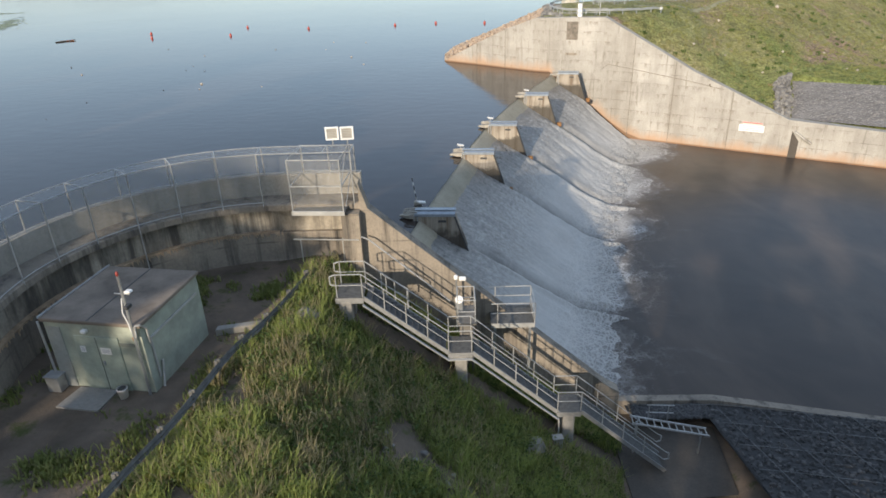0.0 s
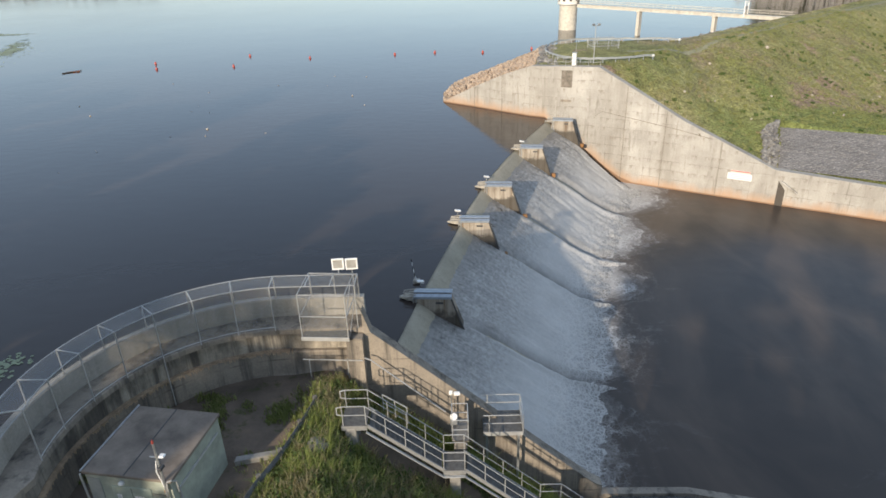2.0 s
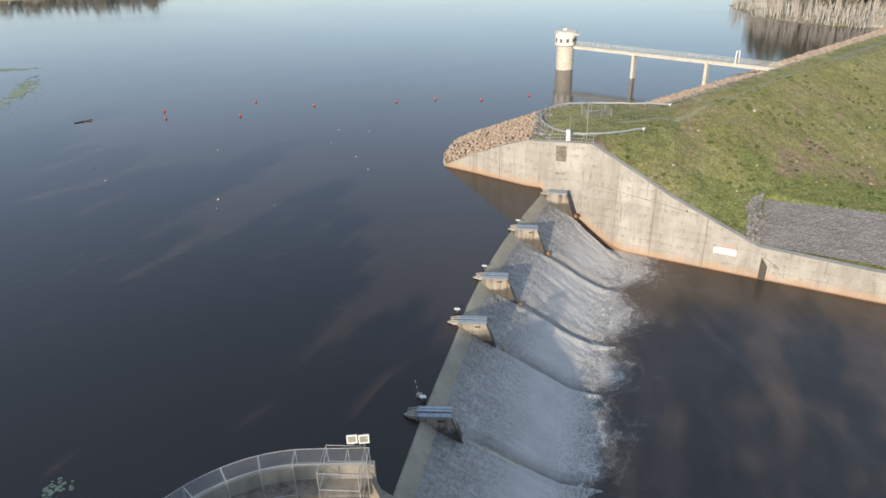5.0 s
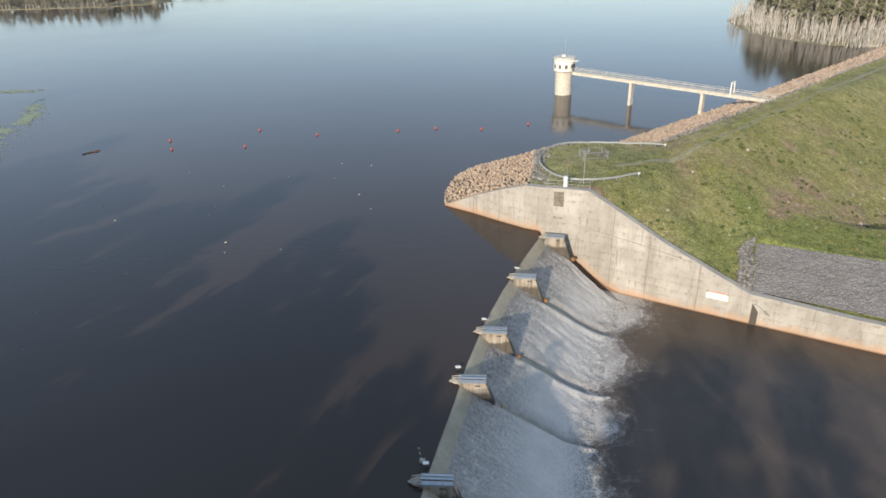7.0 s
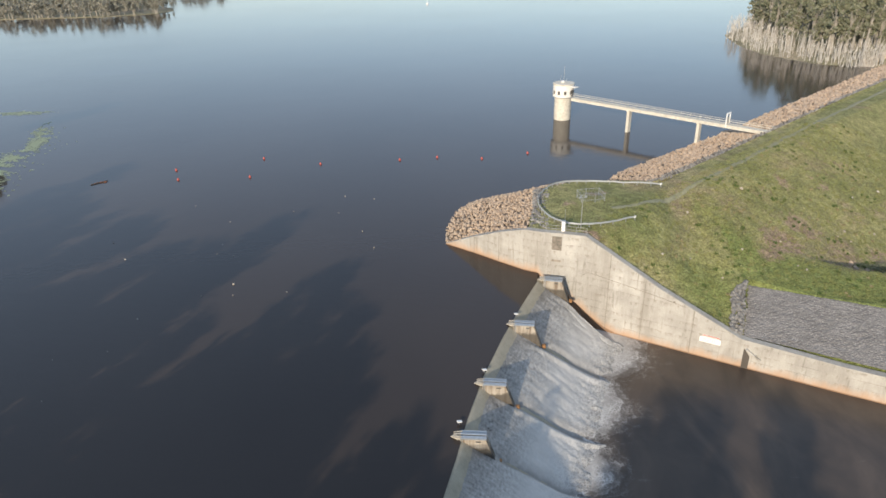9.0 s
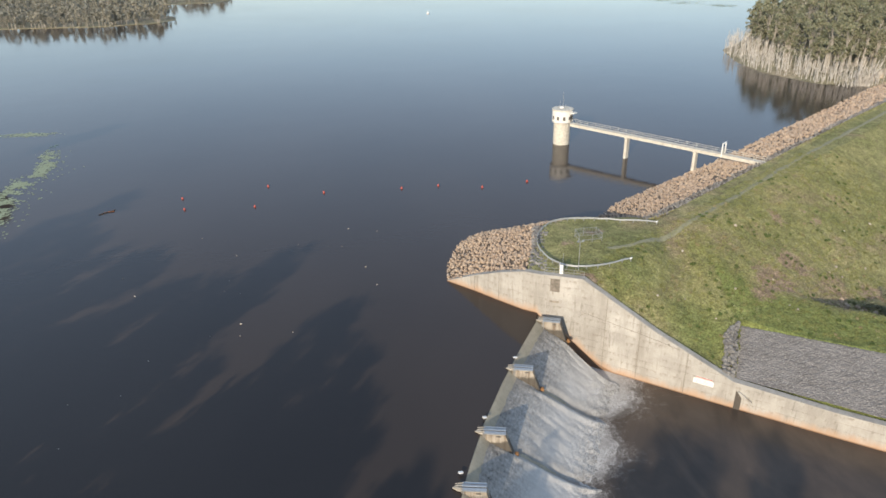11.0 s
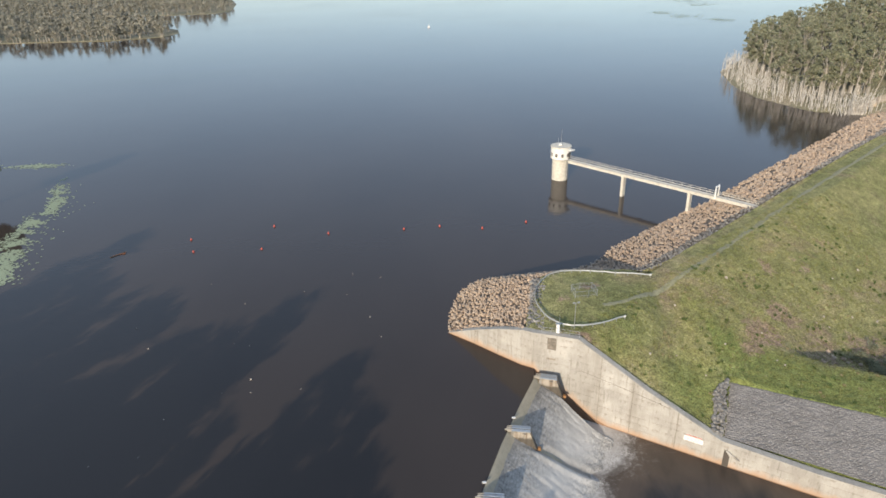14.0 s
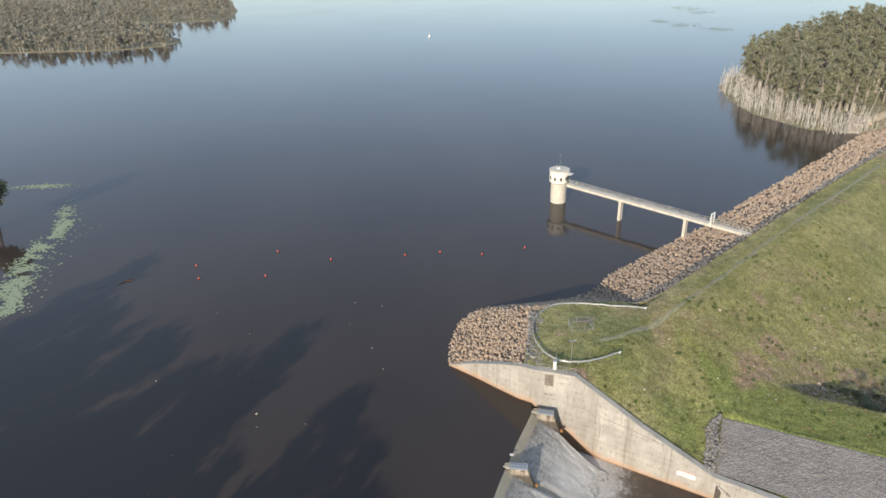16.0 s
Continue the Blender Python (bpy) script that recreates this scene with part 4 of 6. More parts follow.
# ---- right abutment fittings ----
WDIR = np.array([0.863, -0.505])
WANG = math.degrees(math.atan2(WDIR[1], WDIR[0]))


def on_wall(x, z, off=0.03):
    """A place on the straight part of the right wall."""
    y = 88.4 - (x - 21.0) * 0.586
    return (x - 0.505 * off, y - 0.863 * off, z)


def build_sign():
    t = thing("warning_sign", on_wall(37.9, -6.2, 0.05), WANG, "white sign board with a red heading fixed to the concrete wall", "sign")
    part("board", one(box, (2.9, 0.06, 0.85), (0, 0, 0), bevel=0.01), M["white"], t)
    part("heading", one(box, (2.3, 0.06, 0.34), (0.05, 0.0, 0.86), bevel=0.01), M["sign_pale"], t)
    for i, (w, x) in enumerate(((2.2, 0), (1.9, -0.1), (2.3, 0.05))):
        part("text_bar", one(box, (w, 0.01, 0.07), (x, -0.036, 0.62 - i * 0.22)), M["sign_ink"], t)
    part("red_stripe", one(box, (2.3, 0.01, 0.10), (0.05, -0.036, 1.06)), M["red"], t)


build_sign()


def build_wall_details():
    # stoplog slot, joints and the drain notch, as dark flat pieces on the wall
    bm = one(box, (1.5, 0.06, 2.3), (17.0, 89.83, 3.9), rz=-18)
    tagged(mesh_object("trim_slot", bm, M["slot_dark"]), "flat dark panel for the recess in the abutment wall", "trim", kind="structure")
    tagged(mesh_object("trim_ledge", one(box, (1.5, 0.12, 0.3), (17.0, 89.83, 1.9), rz=-18, bevel=0.03), M["concrete_dark"]), "small dark concrete ledge on the wall", "trim", kind="structure")
    for x in (24.6, 29.3, 35.6):
        top = float(np.interp(x, [q[0] for q in WALL_R], TOP_R))
        p = on_wall(x, -9.2, 0.012)
        tagged(mesh_object("trim_joint", one(box, (0.06, 0.03, top + 9.1), p, rz=WANG), M["slot_dark"]), "dark vertical construction joint in the wall", "trim", kind="structure")
    for x in (4.6, 8.5):
        i = [q[0] for q in WALL_R]
        y = float(np.interp(x, i, [q[1] for q in WALL_R]))
        top = float(np.interp(x, i, TOP_R))
        tagged(mesh_object("trim_joint", one(box, (0.05, 0.05, top + 0.9), (x, y - 0.01, -1.0), rz=-42), M["slot_dark"]), "dark vertical construction joint in the wall", "trim", kind="structure")
    # sloping lift line that climbs the wall from the crest
    bm = bmesh.new()
    line = [(20.2, -1.6), (21.0, 0.2), (21.7, 0.85), (26, 0.2), (31, -0.6), (34.5, -1.3)]
    for (a, za), (b, zb) in zip(line, line[1:]):
        rod(bm, on_wall(a, za, 0.0), on_wall(b, zb, 0.0), 0.03, sides=5)
    tagged(mesh_object("trim_crack", bm, M["slot_dark"]), "dark jagged lift joint across the wall", "trim", kind="structure")
    # drain outlet with a sloping apron near the wall's low end
    p = on_wall(42.3, -8.9, 0.0)
    # the opening is a flat panel, its inner shade given by dark colour
    bm = bmesh.new()
    prism(bm, [(-0.55, -0.06), (0.35, -0.06), (0.35, 0.06), (-0.55, 0.06)], 0.0, [3.3, 2.1, 2.1, 3.3])
    bm.transform(pose(*p, 0, 0, WANG))
    tagged(mesh_object("trim_outlet", bm, M["shade_dark"]), "flat dark panel for the shaded drain mouth in the wall", "trim", kind="structure")
    bm = bmesh.new()
    box(bm, (2.4, 0.55, 0.22), on_wall(42.9, -6.35, 0.15), rz=WANG, ry=33, bevel=0.03)
    tagged(mesh_object("trim_lintel", bm, M["right_wall"]), "sloping pale concrete lintel over the drain", "trim", kind="structure")
    bm = one(rod, on_wall(33.0, -0.75, 0.02), on_wall(33.2, -1.15, 0.02), 0.16, 0.02, 3)
    tagged(mesh_object("trim_weep", bm, M["slot_dark"]), "small dark weep hole in the wall", "trim", kind="structure")


build_wall_details()


def handrail(name, pts, h, posts, label, group="", z_rails=(1.0, 0.5), r=0.03, category="railing"):
    """A pipe railing along points (feet); posts: shares of the line."""
    t = thing(name, pts[0], 0, label, category, group)
    o = Vector(pts[0])
    loc = [Vector(p) - o for p in pts]
    for k in z_rails:
        part("rail", rods([p + Vector((0, 0, h * k)) for p in loc], r), M["rail"], t)
    n = len(loc) - 1
    for k in posts:
        f = min(k * n, n - 1e-6)
        i = int(f)
        p = loc[i].lerp(loc[i + 1], f - i)
        part("post", one(rod, p, p + Vector((0, 0, h)), r), M["rail"], t)
    return t


handrail("wall_railing", [(15.4, 90.9, 6.7), (18.3, 90.1, 6.75), (21.3, 88.95, 6.8)], 1.05, (0, 0.25, 0.5, 0.75, 1), "pipe handrail on top of the abutment wall")


def build_white_box():
    t = thing("gauge_cabinet", (18.05, 90.75, 6.6), -18, "tall narrow white gauge cabinet with a thin mast", "cabinet")
    part("body", one(box, (0.55, 0.5, 1.75), bevel=0.03), M["white"], t)
    part("door", one(box, (0.46, 0.03, 1.5), (0, -0.265, 0.12), bevel=0.005), M["white"], t)
    part("mast", one(rod, (0.15, 0.1, 1.75), (0.15, 0.1, 3.6), 0.03), M["steel"], t)
    part("roof", one(box, (0.65, 0.6, 0.06), (0, 0, 1.75), bevel=0.01), M["steel"], t)


build_white_box()


def build_light_pole():
    t = thing("light_pole", (20.9, 91.6, 6.55), 10, "galvanised steel light pole with two floodlights", "lamp")
    part("pole", one(rod, (0, 0, 0), (0, 0, 5.3), 0.075, 0.05, 8), M["steel"], t)
    part("crossarm", one(box, (0.9, 0.07, 0.07), (0, 0, 5.15)), M["steel"], t)
    for x in (-0.4, 0.4):
        part("floodlight", one(box, (0.36, 0.22, 0.3), (x, -0.08, 5.22), bevel=0.03, rx=25), M["steel"], t)
    part("base_plate", one(box, (0.4, 0.4, 0.04)), M["steel"], t)


build_light_pole()

GUARD = [(38.7, 109.3), (32.8, 110.1), (26.7, 111.4), (22.4, 111.4), (19.4, 110.0), (16.6, 105.9), (15.7, 102.1), (15.8, 98.5), (17.1, 94.5), (19.9, 92.0), (24.6, 92.2), (30.1, 94.7)]


def build_guard_rail():
    t = thing("guard_rail", (0, 0, 0), 0, "curving galvanised guard rail round the crest turning area", "guard rail")
    n = 90
    line = [along(GUARD, i / n) for i in range(n + 1)]
    verts, faces = [], []
    prof = [(0.0, 0.42), (0.05, 0.48), (0.0, 0.56), (0.05, 0.64), (0.0, 0.72)]
    for i, p in enumerate(line):
        a, b = line[max(i - 1, 0)], line[min(i + 1, n)]
        d = Vector((b[1] - a[1], a[0] - b[0])).normalized()
        z = right_ground(*p)
        for o, h in prof:
            verts.append((p[0] + d.x * o, p[1] + d.y * o, z + h))
        for o, h in prof[::-1]:
            verts.append((p[0] + d.x * (o - 0.012), p[1] + d.y * (o - 0.012), z + h))
    k = 10
    faces = [(i * k + j, (i + 1) * k + j, (i + 1) * k + (j + 1) % k, i * k + (j + 1) % k) for i in range(n) for j in range(k)]
    ob = raw("beam", verts, faces, M["guard"], False, t)
    for i in range(0, n + 1, 3):
        p = line[i]
        part("post", one(box, (0.1, 0.1, 0.75), (p[0], p[1], right_ground(*p) - 0.05)), M["steel"], t)
    for p in (GUARD[0], GUARD[-1]):
        part("end_terminal", one(box, (0.5, 0.15, 0.36), (p[0], p[1], right_ground(*p) + 0.4), rz=35, bevel=0.05), M["white"], t)


build_guard_rail()


def build_compound():
    t = thing("wire_enclosure", (24.6, 102.6, 6.55), 8, "small open wire and pipe enclosure on the grass", "fence")
    pts = [(-2.0, -1.3), (0.3, -1.5), (2.1, -1.2), (2.0, 1.4), (-0.2, 1.6), (-1.9, 1.3)]
    for (ax, ay), (bx, by) in zip(pts, pts[1:] + pts[:1]):
        part("post", one(rod, (ax, ay, 0), (ax, ay, 2.0), 0.05), M["steel"], t)
        for h in (0.15, 1.0, 1.9):
            part("rail", one(rod, (ax, ay, h), (bx, by, h), 0.03), M["steel"], t)
        bm = bmesh.new()
        for i in range(1, 7):
            k = i / 7
            rod(bm, (lerp(ax, bx, k), lerp(ay, by, k), 0.15), (lerp(ax, bx, k), lerp(ay, by, k), 1.9), 0.012, sides=4)
        part("mesh_panel", bm, M["steel"], t)


build_compound()


def strip_on(name, line, width, ground, material, lift, label, category):
    n = 120
    verts, faces = [], []
    for i in range(n + 1):
        p = along(line, i / n)
        a, b = along(line, max(i - 1, 0) / n), along(line, min(i + 1, n) / n)
        d = np.array([b[1] - a[1], a[0] - b[0]])
        d = d / (np.hypot(*d) + 1e-9)
        w = width * (1 + 0.25 * fbm(p[0], p[1], 0.4))
        for o in (-0.5, -0.17, 0.17, 0.5):
            q = p + d * w * o
            verts.append((q[0], q[1], ground(*q) + lift * (1 if abs(o) < 0.4 else -0.3)))
    faces = [(i * 4 + j, (i + 1) * 4 + j, (i + 1) * 4 + j + 1, i * 4 + j + 1) for i in range(n) for j in range(3)]
    ob = raw(name, verts, [f[::-1] for f in faces], material, True)
    tagged(ob, label, category, kind="structure")


strip_on("road_crest_track", [(139.2, 196.7), (86.0, 148.5), (63.1, 126.6), (45.5, 110.5), (33.0, 101.0), (27.2, 98.5)], 1.15, right_ground, M["road"], 0.06, "grey gravel wheel track along the dam crest", "road")


# ---- rock mattress and boulders on the right bank ----
def build_right_gabion():
    a0, a1 = np.array([42.1, 77.5]), np.array([95.5, 47.1])
    b0, b1 = np.array([46.9, 88.2]), np.array([104.0, 61.0])

    def f(u, v):
        p = (a0 + (a1 - a0) * u) * (1 - v) + (b0 + (b1 - b0) * u) * v
        return (p[0], p[1], mattress_z(p[0], p[1]) + 0.07 * fbm(p[0], p[1], 1.5) - 0.35 * max(0, v - 0.94) / 0.06)

    ob, _ = grid_mesh("pavement_rock_mattress", 160, 50, f, M["gabion"], False)
    tagged(ob, "grey wire-bound rock mattress above the pool wall", "rock mattress", kind="structure")


build_right_gabion()


def scatter_rocks(name, quad, count, size, ground, material, seed, label, sink=0.2):
    rng = np.random.default_rng(seed)
    q = [np.array(p, float) for p in quad]
    places, sizes = [], []
    for _ in range(count):
        u, v = rng.random(2)
        p = (q[0] * (1 - u) + q[1] * u) * (1 - v) + (q[3] * (1 - u) + q[2] * u) * v
        s = rng.uniform(0.6, 1.2) * size
        places.append((p[0], p[1], ground(*p) + s * sink))
        sizes.append(s)
    ob = rock_field(name, places, sizes, material, seed)
    return tagged(ob, label, "rocks", kind="stuff")


scatter_rocks("loose_rock", [(40.3, 78.0), (41.9, 77.3), (46.9, 88.0), (43.2, 85.4)], 240, 0.34, lambda x, y: right_ground(x, y) + 0.1, M["grey_rock"], 4, "grey broken rock spilling down beside the mattress")
scatter_rocks("crest_edge_rock", [(13.4, 93.0), (16.0, 92.0), (18.6, 110.4), (16.0, 109.4)], 420, 0.38, lambda x, y: 6.35, M["grey_rock"], 5, "dark grey rock band along the crest edge")
scatter_rocks("gully_rock", [(66.0, 96.0), (84.0, 88.0), (90.0, 96.0), (70.0, 100.0)], 70, 0.4, right_ground, M["riprap"], 6, "brown boulders and rubble in the grassy gully")


def build_riprap():
    rng = np.random.default_rng(11)
    near, places, sizes, edge, edge_s = [], [], [], [], []
    lengths = [0.0]
    n = len(NOSE_TOP) - 1
    # even cover: share by the length of each piece
    for i in range(n):
        a, b = np.array(NOSE_TOP[i]) + NOSE_WATER[i], np.array(NOSE_TOP[i + 1]) + NOSE_WATER[i + 1]
        lengths.append(lengths[-1] + np.hypot(*(b - a)) / 2)
    for i in range(n):
        seg = lengths[i + 1] - lengths[i]
        wide = np.hypot(*(np.array(NOSE_TOP[i]) - NOSE_WATER[i]))
        far = i >= 9
        size = 0.25 if i < 9 else 0.28 + 0.06 * (i - 8)
        count = int(seg * wide * 1.05 * (0.46 / size) ** 2 * (1.5 if i < 7 else 1.0))
        for _ in range(count):
            u, v = (i + rng.random()) / n, rng.random()
            a, b = along(NOSE_TOP, u), along(NOSE_WATER, u)
            p = a + (b - a) * v
            k = u * n
            z0 = 6.5 if k < 9 else lerp(6.5, 5.0, (k - 9) / 4)
            s = size * rng.uniform(0.55, 1.25)
            q = (p[0], p[1], lerp(z0, WL, v) - 0.1 + rng.uniform(-0.1, 0.2))
            if i >= 6 and v < 0.16:
                edge.append(q), edge_s.append(s * 0.9)
            elif i < 4 and len(near) < 290 and v > 0.25 and rng.random() < 0.5:
                near.append((q, s))
            else:
                places.append(q), sizes.append(s)
    ob = rock_field("riprap", places, sizes, M["riprap"], 12)
    tagged(ob, "brown broken riprap rock on the dam's upstream face", "rocks", kind="stuff")
    ob = rock_field("dam_edge_rock", edge, edge_s, M["grey_rock"], 13)
    tagged(ob, "dark grey rock along the top of the riprap", "rocks", kind="stuff")
    nose = thing("rock_nose", (0, 0, 0), 0, "heap of brown angular riprap boulders round the abutment", "rocks")
    shapes = []
    for i in range(12):
        me = bpy.data.meshes.new("boulder")
        me.from_pydata([tuple(v) for v in rock_verts(rng, 1.0)], [], ICO_F)
        me.materials.append(M["riprap_piece"])
        shapes.append(me)
    for i, (q, s) in enumerate(near):
        b = new("boulder", shapes[i % 12])
        b.parent = nose
        b.matrix_local = Matrix.LocRotScale(q, Euler(rng.uniform(0, 6.28, 3)), (s * 1.15,) * 3)


build_riprap()


# ---- intake tower and its bridge ----
def build_tower():
    t = thing("intake_tower", (34.1, 185.6, WL), 0, "round cream concrete intake tower standing in the reservoir", "tower")
    part("shaft", one(lathe, [(2.4, -4), (2.4, 6.7)], 28), M["tower"], t, smooth=False)
    part("head", one(lathe, [(2.4, 6.3), (2.95, 6.65), (2.95, 10.0), (2.75, 10.05)], 28), M["white_tower"], t, "white-painted valve house")
    part("roof", one(lathe, [(3.05, 10.0), (3.1, 10.12), (3.05, 10.35), (2.4, 10.4)], 28), M["tower"], t)
    for a in (200, 235, 270, 305, 340, 20):
        x, y = 2.9 * math.cos(radians(a)), 2.9 * math.sin(radians(a))
        w = part("window", one(box, (0.7, 0.16, 0.95), (x, y, 7.5), rz=a + 90, bevel=0.02), M["window"], t)
        part("sill", one(box, (0.85, 0.25, 0.08), (x * 1.01, y * 1.01, 7.42), rz=a + 90), M["tower"], w)
    part("door_hood", one(box, (1.6, 1.6, 0.2), (2.7, -2.2, 9.4), rz=-43), M["white_tower"], t)
    part("door", one(box, (0.95, 0.16, 2.0), (2.12, -2.02, 6.75), rz=47), M["window"], t)
    part("hatch", one(box, (1.1, 0.9, 0.5), (-0.4, 0.2, 10.38), bevel=0.04), M["white_tower"], t)
    for x, y, h in ((-1.0, -0.6, 2.4), (0.2, 1.0, 4.6), (0.6, -0.8, 1.4)):
        part("antenna", one(rod, (x, y, 10.35), (x, y, 10.35 + h), 0.05, 0.03), M["steel"], t)


build_tower()


def build_bridge():
    a, b = Vector((36.2, 182.6, 6.25)), Vector((74.8, 144.8, 5.75))
    d = b - a
    ang = math.degrees(math.atan2(d.y, d.x))
    length = Vector((d.x, d.y)).length
    t = thing("access_bridge", a, ang, "long narrow concrete access bridge on two piers", "bridge")
    drop = (b.z - a.z)
    slope = -math.degrees(math.atan2(drop, length))
    part("deck", one(box, (length, 1.7, 0.18), (length / 2, 0, drop / 2 - 0.18), ry=slope, bevel=0.02), M["tower"], t)
    for y in (-0.6, 0.6):
        part("girder", one(box, (length, 0.3, 0.6), (length / 2, y, drop / 2 - 0.78), ry=slope), M["tower"], t)
        side = 0.8 if y > 0 else -0.8
        for h in (0.5, 1.0):
            part("handrail", one(rod, (0, side, h), (length, side, drop + h), 0.04), M["tower"], t)
        n = 22
        for i in range(n + 1):
            k = i / n
            part("baluster", one(rod, (length * k, side, drop * k), (length * k, side, drop * k + 1.0), 0.035), M["tower"], t)
    for k in (0.335, 0.69):
        p = part("support_pier", one(box, (0.75, 1.5, 9.5), (length * k, 0, drop * k - 10.2), bevel=0.08), M["tower"], t)
        part("pier_cap", one(box, (0.9, 1.9, 0.35), (length * k, 0, drop * k - 0.98), bevel=0.05), M["tower"], p)
    x = length * 0.815
    g = part("portal_frame", one(box, (0.22, 0.22, 3.1), (x, -0.95, drop * 0.815 - 0.5), bevel=0.02), M["white"], t, "white steel portal gate")
    part("portal_post", one(box, (0.22, 0.22, 3.1), (x, 0.95, drop * 0.815 - 0.5), bevel=0.02), M["white"], g)
    part("portal_beam", one(box, (0.22, 2.1, 0.35), (x, 0, drop * 0.815 + 2.5), bevel=0.02), M["white"], g)
    part("gate_leaf", one(box, (0.06, 1.3, 1.8), (x, 0, drop * 0.815 + 0.05), bevel=0.01), M["steel"], g)
    part("abutment", one(box, (2.6, 2.4, 1.4), (length - 0.6, 0, drop - 1.6), bevel=0.06), M["tower"], t)


build_bridge()


# ---- on the reservoir ----
def build_buoy(x, y, r=0.27, col="red"):
    t = thing("marker_buoy", (x, y, WL), 0, "small round red marker buoy floating on the reservoir", "buoy", "line of marker buoys")
    part("float", one(lathe, [(0.05, -0.2), (r * 0.8, -0.15), (r, 0.05), (r * 0.85, 0.3), (r * 0.4, 0.48), (0.06, 0.52)], 12), M[col], t, smooth=True)
    part("eye", one(rod, (0, 0, 0.5), (0, 0, 0.68), 0.04), M["dark"], t)


for x, y in ((-64.7, 147.3), (-61.6, 140.2), (-45.4, 154.5), (-45.2, 140.8), (-30.3, 149.0), (-11.2, 150.5), (-2.1, 151.7), (8.75, 149.8), (20.2, 153.1)):
    build_buoy(x, y)


def build_far_buoy():
    t = thing("white_buoy", (-13.5, 566.0, WL), 0, "white navigation buoy far out on the water", "buoy")
    part("float", one(lathe, [(0.9, -0.3), (1.1, 0.2), (0.9, 0.7), (0.35, 1.0)], 12), M["white"], t)
    part("mast", one(rod, (0, 0, 1.0), (0, 0, 2.6), 0.2), M["white"], t)


build_far_buoy()


def build_boom():
    t = thing("log_boom", (-79.0, 140.0, WL), 35, "broken orange float boom with a drifting log", "boom")
    for i in range(3):
        part("float", one(rod, (i * 0.85 - 1.6, 0.25 * math.sin(i * 2), 0.08), (i * 0.85 - 0.9, 0.25 * math.sin(i * 2 + 1), 0.1), 0.13, sides=8), M["orange"], t)
    part("log", one(rod, (-2.6, -0.3, 0.05), (1.2, 0.5, 0.15), 0.14, 0.08, 7), M["timber"], t)


build_boom()


def build_lilies():
    rng = np.random.default_rng(21)
    line = [(-101.0, 127.0), (-105.5, 135.0), (-108.0, 144.0), (-111.5, 155.0), (-113.5, 166.0), (-115.0, 177.0), (-124.0, 195.0)]
    wide = [3.0, 4.0, 4.2, 3.8, 3.4, 2.4, 1.0]
    verts, faces = [], []

    def pad(x, y, r):
        n = len(verts)
        k = 7
        a0 = rng.uniform(0, 6.28)
        verts.append((x, y, WL + 0.035))
        for i in range(k):
            a = a0 + i * 6.0 / k
            verts.append((x + r * math.cos(a) * rng.uniform(0.8, 1.1), y + r * math.sin(a) * rng.uniform(0.8, 1.1), WL + rng.uniform(0.012, 0.05)))
        faces.extend((n, n + i, n + i + 1) for i in range(1, k))

    grown = 0
    while grown < 1900:
        u = rng.random()
        c = along(line, u)
        w = float(np.interp(u, np.linspace(0, 1, 7), wide))
        x, y = c[0] + rng.normal(0, w * 0.5), c[1] + rng.normal(0, 2.0)
        if fbm(x, y, 0.16, 12.0) + 0.35 * rng.random() < 0.02 + 0.25 * abs(x - c[0]) / (w + 0.1) * 0.5:
            continue
        pad(x, y, rng.uniform(0.2, 0.5))
        grown += 1
    for _ in range(120):
        c = along(line, rng.random())
        pad(c[0] + rng.normal(3, 3.5), c[1] + rng.normal(0, 3), rng.uniform(0.2, 0.4))
    for _ in range(260):
        pad(rng.normal(-141, 5), rng.normal(212, 1.2), rng.uniform(0.25, 0.5))
    for _ in range(80):
        c = along([(-28.6, 30.5), (-27.9, 32.6), (-27.6, 34.2)], rng.random())
        pad(c[0] + rng.normal(0, 0.5), c[1] + rng.normal(0, 0.5), rng.uniform(0.1, 0.2))
    for cx, cy, s in ((196, 623, 5), (208, 592, 7), (227, 560, 6), (254, 727, 9), (257, 686, 8)):
        for _ in range(70):
            pad(rng.normal(cx, s), rng.normal(cy, s * 1.2), rng.uniform(0.6, 1.3))
    tagged(raw("lily_pads", verts, faces, M["lily"]), "patches of green lily pads on still water", "water plants", kind="stuff")


build_lilies()


def build_flotsam():
    rng = np.random.default_rng(22)
    places, sizes = [], []
    for _ in range(22):
        places.append((rng.uniform(-75, -12), rng.uniform(55, 130), WL + 0.02))
        sizes.append(rng.uniform(0.07, 0.16))
    ob = rock_field("flotsam", places, sizes, M["pale_rock"], 23)
    tagged(ob, "bits of pale foam and leaf litter on the water", "debris", kind="stuff")


build_flotsam()

# ---- left abutment: caged walkway ----
def polar(r, a, z):
    return Vector((ARC_C[0] + r * math.cos(radians(a)), ARC_C[1] + r * math.sin(radians(a)), z))


def on_line(r, s, z):
    """A place on the walkway's line: s below 0 runs along the straight end, else degrees past 90."""
    if s < 0:
        return Vector((ARC_C[0] - s, ARC_C[1] + r, z))
    return polar(r, 90 + s, z)


PORTALS = [-3.35, -2.2, -1.05, 4.8, 18.3, 31.8, 45.4, 58.8, 72.0, 85.4, 98.8]


